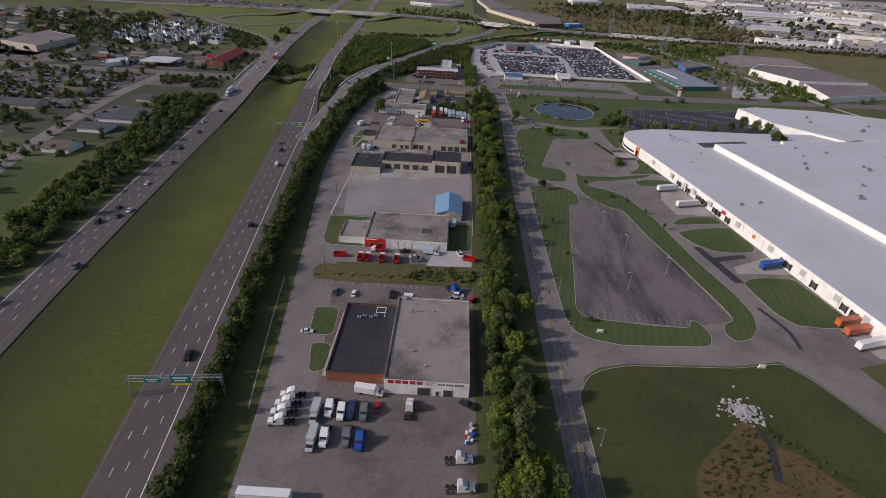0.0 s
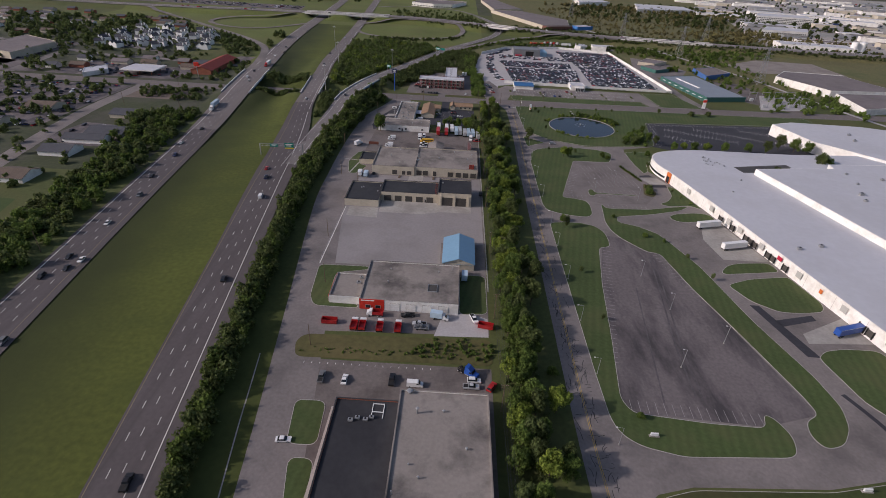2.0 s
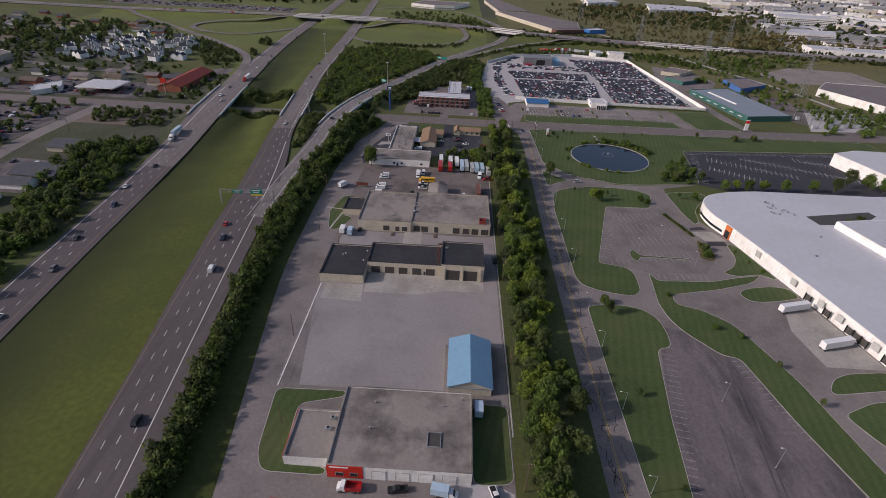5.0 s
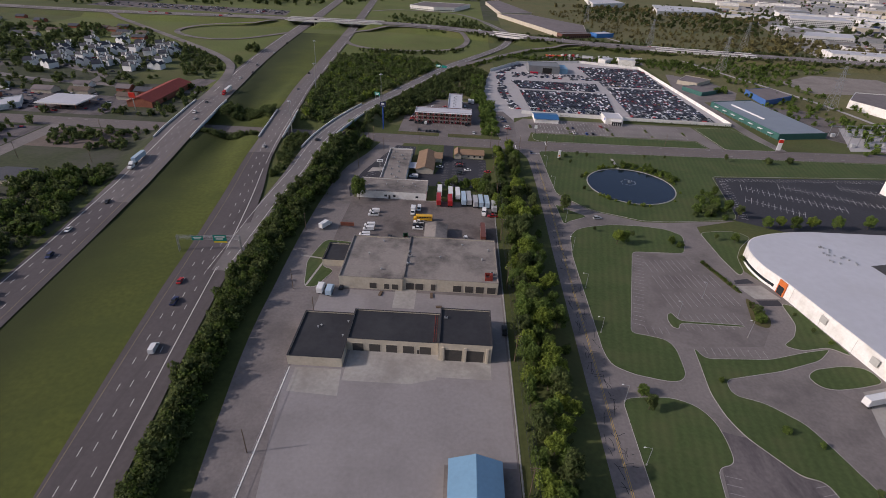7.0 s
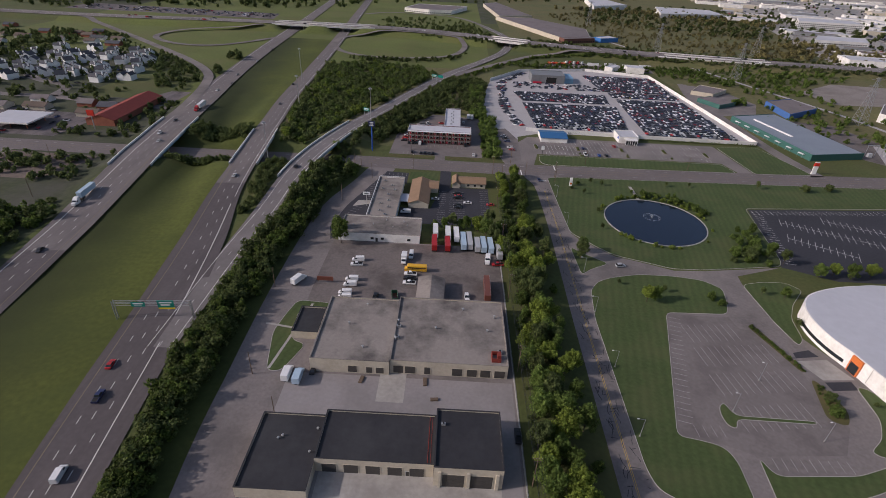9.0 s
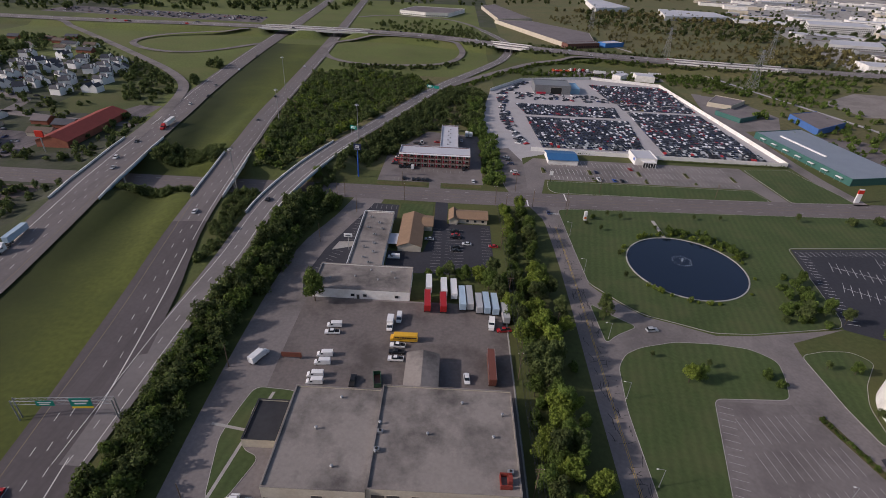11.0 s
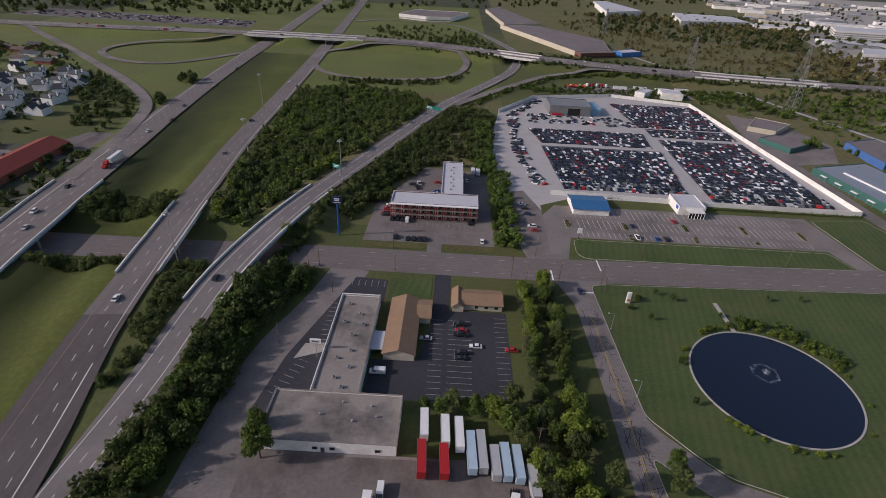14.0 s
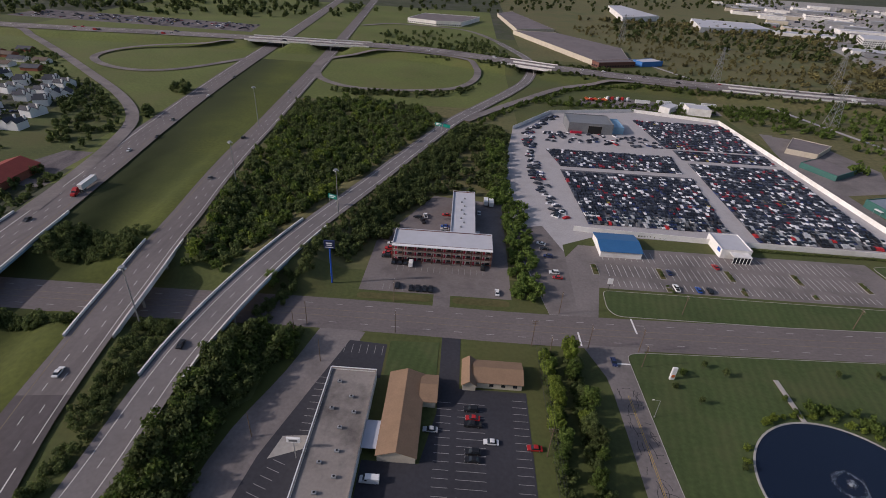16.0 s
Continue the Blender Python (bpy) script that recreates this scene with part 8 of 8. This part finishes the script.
def block(name, label, pts, h, wall, roof, windows=0):
    """A flat-roofed block over an outline, with roof and parapet."""
    cx, cy = sum(p[0] for p in pts) / len(pts), sum(p[1] for p in pts) / len(pts)
    b = thing(name, label, "building", cx, cy)
    q = [(x - cx, y - cy) for x, y in pts]
    if sum(q[i][0] * q[(i + 1) % len(q)][1] - q[(i + 1) % len(q)][0] * q[i][1] for i in range(len(q))) < 0:
        q.reverse()
    bm = bmesh.new(); prism(bm, q, -0.3, h); part("wall", bm, wall, b)
    bm = bmesh.new(); prism(bm, [(x * 0.985, y * 0.985) for x, y in q], h, h + 0.1); part("roof", bm, roof, b)
    for k in range(len(q)):
        (x0, y0), (x1, y1) = q[k], q[(k + 1) % len(q)]
        L = math.hypot(x1 - x0, y1 - y0)
        if (y1 - y0) > 0.75 * L:
            continue
        o = part("parapet", boxes((0, L, 0, 0.4, h, h + 0.5)), wall, b)
        o.matrix_basis = pose(x0, y0, 0, 0, 0, math.degrees(math.atan2(y1 - y0, x1 - x0)))
        for f in range(windows):
            for j in range(int(L / 4)):
                w = part("window", boxes((1 + j * 4, 3.4 + j * 4, -0.08, -0.004, 1.2 + f * 3.4, 2.9 + f * 3.4)), GLASS, b)
                w.matrix_basis = o.matrix_basis
    return b


block("showroom_building", "long grey-roofed building with teal front", [(237, 688), (282, 702), (298, 602), (253, 592)], 4.6, TEAL, mat("blue_grey_metal_roof", (0.26, 0.29, 0.33), 0.5, 0.1, 0.1, 1, metal=0.2))
pr = thing("roof_ridge", "white ridge vent on the grey roof", "vent", 256, 664, 4.7, -79)
part("ridge", boxes((-16, 30, -0.9, 0.9, 0, 0.8), bevel=0.2), WHITE_PLAIN, pr)
for k in range(7):
    a_ = thing("shop_awning", "small white awning on the teal front", "awning", 238.5 + k * 2.1, 676 - k * 12.6, 0, -80)
    part("awning", boxes((-2.5, 2.5, -2.0, -0.3, 3, 3.4)), WHITE_PLAIN, a_); part("post", boxes((-2.4, -2.3, -1.9, -1.8, 0, 3), (2.3, 2.4, -1.9, -1.8, 0, 3)), STEEL, a_)
block("blue_workshop", "workshop with blue walls and grey roof", [(298, 748), (331, 762), (337, 728), (297, 702)], 5, mat("blue_wall", (0.06, 0.14, 0.36), 0.6, 0.15, 0.2, 1), MAUVE_ROOF)
block("grey_workshop", "low workshop with a grey flat roof", [(237, 782), (258, 812), (280, 795), (256, 772)], 3.6, CREAM_WALL, MAUVE_ROOF)
block("teal_workshop", "small workshop with teal wall", [(232, 752), (250, 763), (266, 742), (244, 728)], 3.6, TEAL, MAUVE_ROOF)
block("white_warehouse", "large white-walled warehouse with brown-grey roof", [(385, 712), (414, 748), (484, 740), (502, 656), (412, 645)], 7.5, WHITE_WALL, MAUVE_ROOF)
block("white_warehouse", "large white-walled warehouse with brown-grey roof", [(415, 640), (403, 572), (490, 604), (506, 650)], 6, WHITE_WALL, MAUVE_ROOF)
block("far_warehouse", "white distribution building with grey roof", [(-124, 1373), (-100, 1454), (5, 1447), (-28, 1359), (-72, 1352)], 7.5, WHITE_WALL, MAUVE_ROOF, 1)
block("long_warehouse", "very long warehouse with mauve-grey roof and white dock front", [(43, 1542), (77, 1591), (135, 1356), (67, 1325)], 6, CREAM_WALL, MAUVE_ROOF)
block("long_warehouse", "very long warehouse with mauve-grey roof and white dock front", [(60, 1312), (132, 1316), (212, 1199), (200, 1109), (148, 1087)], 6, CREAM_WALL, MAUVE_ROOF)
block("brick_office", "dark red brick end of the long warehouse", [(146, 1084), (200, 1106), (204, 1092), (152, 1070)], 6.5, DARKBRICK, MAUVE_ROOF, 1)
block("blue_store", "low building with bright blue band", [(206, 1110), (236, 1130), (246, 1112), (214, 1096)], 6, mat("blue_band", (0.05, 0.18, 0.45), 0.6, 0.1, 0.2, 1), WHITE_ROOF)
block("far_warehouse", "distant white warehouse with a flat roof", [(334, 1823), (373, 1845), (406, 1644), (308, 1574)], 10, WHITE_WALL, WHITE_ROOF)
block("far_warehouse", "distant long white warehouse", [(477, 1648), (606, 1627), (601, 1533), (440, 1493)], 9, WHITE_WALL, WHITE_ROOF)
block("office_block", "white four-storey office block with window bands", [(700, 1410), (735, 1480), (850, 1470), (830, 1400)], 16, WHITE_WALL, WHITE_ROOF, 4)
block("office_block", "white stepped office building", [(600, 1180), (640, 1240), (720, 1230), (690, 1175)], 10, WHITE_WALL, WHITE_ROOF, 2)
block("yard_shed", "white shed beside the crossing freeway", [(169, 880), (184, 898), (190, 890), (177, 874)], 5, WHITE_WALL, WHITE_ROOF)
block("yard_shed", "white shed beside the crossing freeway", [(195, 876), (196, 892), (217, 890), (215, 872)], 6, WHITE_WALL, WHITE_ROOF)
struct(sheet("pavement_truck_yard", [(95, 888), (230, 880), (232, 905), (150, 922), (100, 908)], 0.06, ASPHALT), "asphalt yard behind the salvage yard", "pavement")
for k in range(5):
    put("dump", 106 + k * 4.5, 906, 20, "red" if k % 2 else "orange"); put("tractor", 128 + k * 5, 912, 30, "red" if k % 2 else "white")
for k in range(4):
    put("trailer", 160 + k * 22, 903 + (k % 2) * 3, 85, "white", 14.0)
for x, y in ((668, 1000), (682, 1002)):
    tk = thing("storage_tank", "tall white storage tank", "tank", x, y)
    bm = bmesh.new(); tube(bm, (0, 0, -0.2), (0, 0, 17), 5.5, 5.5, 28); part("shell", bm, WHITE_PLAIN, tk)
    bm = bmesh.new(); tube(bm, (0, 0, 17), (0, 0, 18.2), 5.5, 1.0, 28); part("dome", bm, WHITE_PLAIN, tk)
# industrial district
struct(sheet("pavement_industrial_district", [(520, 955), (900, 960), (1700, 1300), (2600, 2600), (1000, 2600), (760, 1800), (640, 1420), (560, 1150)], 0.05, CONCRETE), "grey paved ground of a distant industrial district", "pavement")
ri = random.Random(14)
done = []
tries = 0
while len(done) < 130 and tries < 4000:
    tries += 1
    x, y = ri.uniform(540, 1900), ri.uniform(960, 2300)
    if not (560 + (y - 960) * 0.16 < x < 760 + (y - 900) * 1.05):
        continue
    w, d = ri.choice([(60, 26), (90, 34), (45, 22), (30, 20), (120, 40), (70, 18)])
    if any(abs(x - a) < (w + c) / 2 + 6 and abs(y - b) < (d + e) / 2 + 9 for a, b, c, e in done) or (690 < x < 870 and 1390 < y < 1500) or (655 < x < 700 and 985 < y < 1015):
        continue
    done.append((x, y, w, d))
    a = radians(ri.choice([-14, -18, -10]))
    pts = [(x + u * math.cos(a) - v * math.sin(a), y + u * math.sin(a) + v * math.cos(a)) for u, v in ((-w / 2, -d / 2), (w / 2, -d / 2), (w / 2, d / 2), (-w / 2, d / 2))]
    block("industrial_building", "distant pale industrial building with flat roof", pts, ri.uniform(5, 9), ri.choice([WHITE_WALL, WHITE_WALL, CREAM_WALL, STEEL]), ri.choice([WHITE_ROOF, WHITE_ROOF, MAUVE_ROOF, GREY_ROOF]))
vs, fs, mi = [], [], []


def add_block(x, y, w, l, z0, z1, a, m):
    i = len(vs)
    c, s = math.cos(a), math.sin(a)
    for z in (z0, z1):
        for u, v in ((-w, -l), (w, -l), (w, l), (-w, l)):
            vs.append((x + (u * c - v * s) / 2, y + (u * s + v * c) / 2, z))
    for f in ((4, 5, 6, 7), (0, 1, 5, 4), (1, 2, 6, 5), (2, 3, 7, 6), (3, 0, 4, 7)):
        fs.append(tuple(i + j for j in f)); mi.append(m)


for k in range(800):
    x, y = ri.uniform(540, 1900), ri.uniform(960, 2300)
    if 560 + (y - 960) * 0.16 < x < 760 + (y - 900) * 1.05 and not any(abs(x - a) < c / 2 + 3 and abs(y - b) < e / 2 + 5 for a, b, c, e in done):
        add_block(x, y, 2.6, ri.choice([14, 12, 5, 5]), 0.3, ri.choice([4, 1.6]), radians(-14 + ri.choice([0, 90])), 0)
dv = quick("parked_vehicles", vs, fs, SALVAGE)
tagged(dv, "distant parked trucks, trailers and cars of many colours", "vehicles", kind="stuff")

# lattice pylons
def lattice(x, y, h=42, rz=10):
    p_ = thing("power_pylon", "tall grey lattice power pylon", "pylon", x, y, 0, rz)
    bm = bmesh.new()
    w = lambda z: 4.0 * (1 - z / h) ** 1.2 + 0.7
    lv = np.linspace(0, h, 10)
    for a, b in zip(lv[:-1], lv[1:]):
        c0 = [(sx * w(a), sy * w(a), a - (0.3 if a == 0 else 0)) for sx, sy in ((-1, -1), (1, -1), (1, 1), (-1, 1))]
        c1 = [(sx * w(b), sy * w(b), b) for sx, sy in ((-1, -1), (1, -1), (1, 1), (-1, 1))]
        for k in range(4):
            tube(bm, c0[k], c1[k], 0.16, 0.16, 4); tube(bm, c0[k], c1[(k + 1) % 4], 0.09, 0.09, 4); tube(bm, c0[(k + 1) % 4], c1[k], 0.09, 0.09, 4)
    part("tower", bm, STEEL, p_)
    for z in (h * 0.68, h * 0.82, h * 0.95):
        bm = bmesh.new(); tube(bm, (-7, 0, z), (7, 0, z), 0.14, 0.14, 4); tube(bm, (-7, 0, z), (0, 0, z + 1.8), 0.1, 0.1, 4); tube(bm, (7, 0, z), (0, 0, z + 1.8), 0.1, 0.1, 4); part("cross_arm", bm, STEEL, p_)


for x, y in ((276, 1016), (322, 866), (430, 1040), (237, 1300), (360, 700)):
    lattice(x, y)
sub_ = struct(sheet("pavement_substation", [(300, 572), (360, 580), (380, 640), (330, 636)], 0.06, GRAVEL), "pale gravel ground of a substation", "pavement")
for k in range(8):
    g_ = thing("switchgear_frame", "grey steel substation frame", "frame", 308 + (k % 4) * 15, 583 + (k // 4) * 26 + (k % 4) * 3)
    part("post", boxes((-4, -3.7, -0.15, 0.15, 0, 9)), STEEL, g_); part("post", boxes((3.7, 4, -0.15, 0.15, 0, 9)), STEEL, g_); part("beam", boxes((-4.5, 4.5, -0.2, 0.2, 9, 9.5)), STEEL, g_)
    part("transformer", boxes((-1.6, 1.6, -1.2, 1.2, 0, 3), bevel=0.15), paint("silver"), g_)
RAIL = spline([(200, 1180, 0.1), (250, 1060, 0.1), (285, 960, 0.1), (318, 857, 0.1), (344, 782, 0.1), (365, 715, 0.1), (378, 640, 0.1), (400, 540, 0.1), (440, 450, 0.1)], 8)
struct(sheet("pavement_dirt_yard", [(372, 818), (385, 768), (440, 772), (520, 780), (520, 862), (440, 870)], 0.05, mat("pale_dirt_yard", (0.25, 0.22, 0.20), 0.95, 0.25, 0.04, 0.5, stain=(0.17, 0.145, 0.125), stain_amt=0.6)), "pale dirt yard beyond the rail line", "pavement")
struct(sheet("pavement_store_yard", [(283, 701), (300, 600), (338, 560), (352, 600), (330, 690)], 0.045, YARD_BROWN), "worn yard behind the showroom", "pavement")
struct(band("road_rail_track", RAIL, -2.5, 2.5, GRAVEL, 0.05), "narrow pale gravel track", "track")
YARD_RD = spline([(232, 560, 0), (226, 610, 0), (224, 690, 0), (222, 760, 0), (236, 830, 0)], 8)
struct(band("road_yard_lane", YARD_RD, 4, 14, ASPHALT, 0.06), "grey lane beside the salvage yard wall", "road")
struct(sheet("pavement_workshops", [(225, 700), (272, 712), (292, 752), (276, 815), (240, 826)], 0.05, ASPHALT), "worn yard round the workshops", "pavement")
ps = thing("pole_sign", "red and white pylon sign beside the street", "sign", 240, 566)
part("slab", boxes((-1.6, 1.6, -0.4, 0.4, 0, 9), bevel=0.1), WHITE_PLAIN, ps); part("patch", boxes((-1.65, 1.65, -0.45, 0.45, 6, 8.4)), RED_PAINT, ps)


# ---- the town west of the freeway ----
for pts in ([(-420, 562), (-290, 562), (-285, 612), (-410, 625)], [(-430, 400), (-312, 410), (-312, 530), (-430, 530)], [(-262, 372), (-238, 372), (-236, 415), (-285, 420), (-292, 380)], [(-560, 560), (-430, 562), (-430, 600), (-560, 620)], [(-560, 590), (-480, 590), (-480, 720), (-560, 720)], [(-285, 652), (-250, 652), (-244, 690), (-270, 690)], [(-700, 1180), (-330, 1170), (-340, 1240), (-700, 1260)]):
    struct(sheet("pavement_town_lot", pts, 0.05, DARKLOT), "worn asphalt lot in the town", "pavement")
struct(sheet("pavement_vacant_lot", [(-308, 492), (-252, 492), (-236, 530), (-300, 533)], 0.06, mat("brown_dirt_lot", (0.16, 0.125, 0.105), 0.95, 0.25, 0.05, 0.6, stain=(0.10, 0.085, 0.075), stain_amt=0.6)), "bare brown vacant lot", "pavement")
for nm, pts, w in (("road_side_street", [(-268, 250, 0), (-285, 330, 0), (-297, 400, 0), (-304, 460, 0), (-304, 536, 0)], 6), ("road_town_lane", [(-246, 640, 0), (-300, 645, 0), (-356, 655, 0), (-430, 662, 0), (-620, 730, 0)], 4.5), ("road_apartment_ring", [(-356, 655, 0), (-366, 690, 0), (-400, 705, 0), (-430, 730, 0), (-440, 790, 0), (-400, 850, 0)], 4.5), ("road_west_street", [(-440, 330, 0), (-445, 440, 0), (-450, 537, 0), (-470, 660, 0)], 5), ("road_house_lane", [(-320, 340, 0), (-420, 345, 0), (-700, 360, 0)], 4)):
    struct(band(nm, spline(pts, 8), -w, w, ASPHALT, 0.08), "grey town street", "road")
struct(sheet("lawn_field", [(-215, 60), (-195, 60), (-215, 190), (-240, 290), (-420, 300), (-420, 60)], 0.03, mat("fresh_field_grass", (0.046, 0.078, 0.020), 0.95, 0.3, 0.02, 0.6, stain=(0.060, 0.082, 0.024), stain_amt=0.6, bump=0.5)), "open mown field beside the town", "lawn")
block("town_warehouse", "big low building with tan and grey roof", [(-546, 630), (-546, 712), (-489, 682), (-488, 609)], 7, CREAM_WALL, MAUVE_ROOF)
block("shop_row", "long white-walled shop with pale roof", [(-384, 572), (-372, 591), (-360, 572), (-374, 553)], 4, WHITE_WALL, WHITE_ROOF)
fc = thing("fuel_canopy", "white flat fuel station canopy on posts", "canopy", -329, 583)
part("canopy", boxes((-17, 17, -14, 14, 4.6, 5.5)), WHITE_WALL, fc); part("canopy_top", boxes((-16.6, 16.6, -13.6, 13.6, 5.5, 5.55)), WHITE_ROOF, fc)
for sx in (-12, 0, 12):
    for sy in (-9, 9):
        part("post", boxes((sx - 0.25, sx + 0.25, sy - 0.25, sy + 0.25, 0, 4.6)), BRICK_WALL, fc)
gable("red_roofed_restaurant", "long restaurant with dark red roof", -283, -262, 588, 658, 4.5, 8, BRICK_WALL, RED_ROOF)
rp = thing("pole_sign", "tall red and white pole sign", "sign", -272, 580)
part("pole", boxes((-0.3, 0.3, -0.3, 0.3, 0, 12)), STEEL, rp); part("panel", boxes((-2.5, 2.5, -0.4, 0.4, 10, 14)), RED_PAINT, rp)
hs = [(-272, -252, 351, 366), (-273, -245, 376, 386), (-266, -240, 389, 408), (-275, -257, 433, 450), (-348, -326, 440, 458), (-365, -336, 397, 416), (-268, -250, 309, 325)]
walls, tops = [WHITE_WALL, CREAM_WALL, BRICK_WALL, WHITE_WALL], [SLATE, BROWN_SHINGLE, MAUVE_ROOF, SLATE]
rh = random.Random(31)
for x0, x1, y0, y1 in hs:
    gable("house", "low house with dark shingled roof", x0, x1, y0, y1, 3, 5.5, rh.choice(walls), rh.choice(tops), (x1 - x0) > (y1 - y0))
n, tries, placed = 0, 0, []
while n < 105 and tries < 5000:
    tries += 1
    zone = rh.choice([(-430, -330, 570, 650), (-720, -455, 340, 530), (-700, -330, 310, 345), (-900, -560, 560, 980), (-520, -400, 880, 960), (-800, -560, 720, 1000), (-320, -290, 575, 640)])
    x, y = rh.uniform(zone[0], zone[1]), rh.uniform(zone[2], zone[3])
    if any(abs(x - a) < 20 and abs(y - b) < 18 for a, b in placed) or (-400 < x < -300 and 550 < y < 605) or (-560 < x < -475 and 600 < y < 720) or not clear_of_roads(np.array([x]), np.array([y]), 9)[0]:
        continue
    placed.append((x, y)); n += 1
    w, d = rh.uniform(6, 9), rh.uniform(4.5, 6)
    gable("house", "small house with shingled roof among trees", x - w, x + w, y - d, y + d, 3, 5.4, rh.choice(walls), rh.choice(tops), True)
houses = []
while len(houses) < 34:                                     # townhouses with tall white gables
    x, y = rh.uniform(-485, -328), rh.uniform(705, 850)
    if not (-470 < x + (y - 705) * 0.45 < -320 + (y - 705) * 0.2) or any(math.hypot(x - a, y - b) < 17 for a, b in houses) or not clear_of_roads(np.array([x]), np.array([y]), 9)[0]:
        continue
    houses.append((x, y))
    if True:
        t_ = thing("townhouse", "grey-roofed townhouse with tall white gable ends", "house", x, y, 0, rh.uniform(0, 180))
        for k in range(2):
            o = -3.6 + k * 7.2
            bm = bmesh.new()
            v8 = [bm.verts.new(p) for yy in (-5, 5) for p in ((o - 3.5, yy, -0.3), (o + 3.5, yy, -0.3), (o + 3.5, yy, 4.5), (o - 1, yy, 7.5), (o - 3.5, yy, 5.2))]
            for f in ((4, 3, 2, 1, 0), (5, 6, 7, 8, 9), (0, 1, 6, 5), (1, 2, 7, 6), (4, 0, 5, 9)):
                bm.faces.new([v8[q] for q in f])
            part("wall", bm, WHITE_PLAIN, t_)
            bm = bmesh.new()
            for (xa, za), (xb, zb) in (((o - 3.8, 5.1), (o - 1, 7.6)), ((o - 1, 7.6), (o + 3.8, 4.4))):
                q = [bm.verts.new(p) for p in ((xa, -5.3, za), (xb, -5.3, zb), (xb, 5.3, zb), (xa, 5.3, za), (xa, -5.3, za + 0.2), (xb, -5.3, zb + 0.2), (xb, 5.3, zb + 0.2), (xa, 5.3, za + 0.2))]
                for f in ((3, 2, 1, 0), (4, 5, 6, 7), (0, 1, 5, 4), (1, 2, 6, 5), (2, 3, 7, 6), (3, 0, 4, 7)):
                    bm.faces.new([q[w] for w in f])
            part("roof", bm, SLATE, t_)
            part("chimney", boxes((o - 3.2, o - 2.0, -4.6, -3.4, 5, 8.8)), WHITE_PLAIN, t_)
vs, fs, mi = [], [], []
for zone, k_ in (((-425, -315, 405, 528), 120), ((-405, -292, 564, 618), 60), ((-440, -350, 690, 760), 50), ((-690, -340, 1185, 1240), 190), ((-560, -482, 592, 718), 40), ((-283, -240, 378, 416), 14)):
    for k in range(k_):
        a = ri.choice([0, math.pi / 2]) + ri.uniform(-.1, .1)
        x, y = round(ri.uniform(zone[0], zone[1]) / 3) * 3, round(ri.uniform(zone[2], zone[3]) / 7) * 7
        add_block(x, y, 1.8, 4.5, 0.3, 0.9, a, 0); add_block(x, y, 1.5, 2.3, 0.9, 1.45, a, 0)
tagged(quick("parked_cars", vs, fs, SALVAGE), "parked cars of many colours on the town's lots", "cars", kind="stuff")
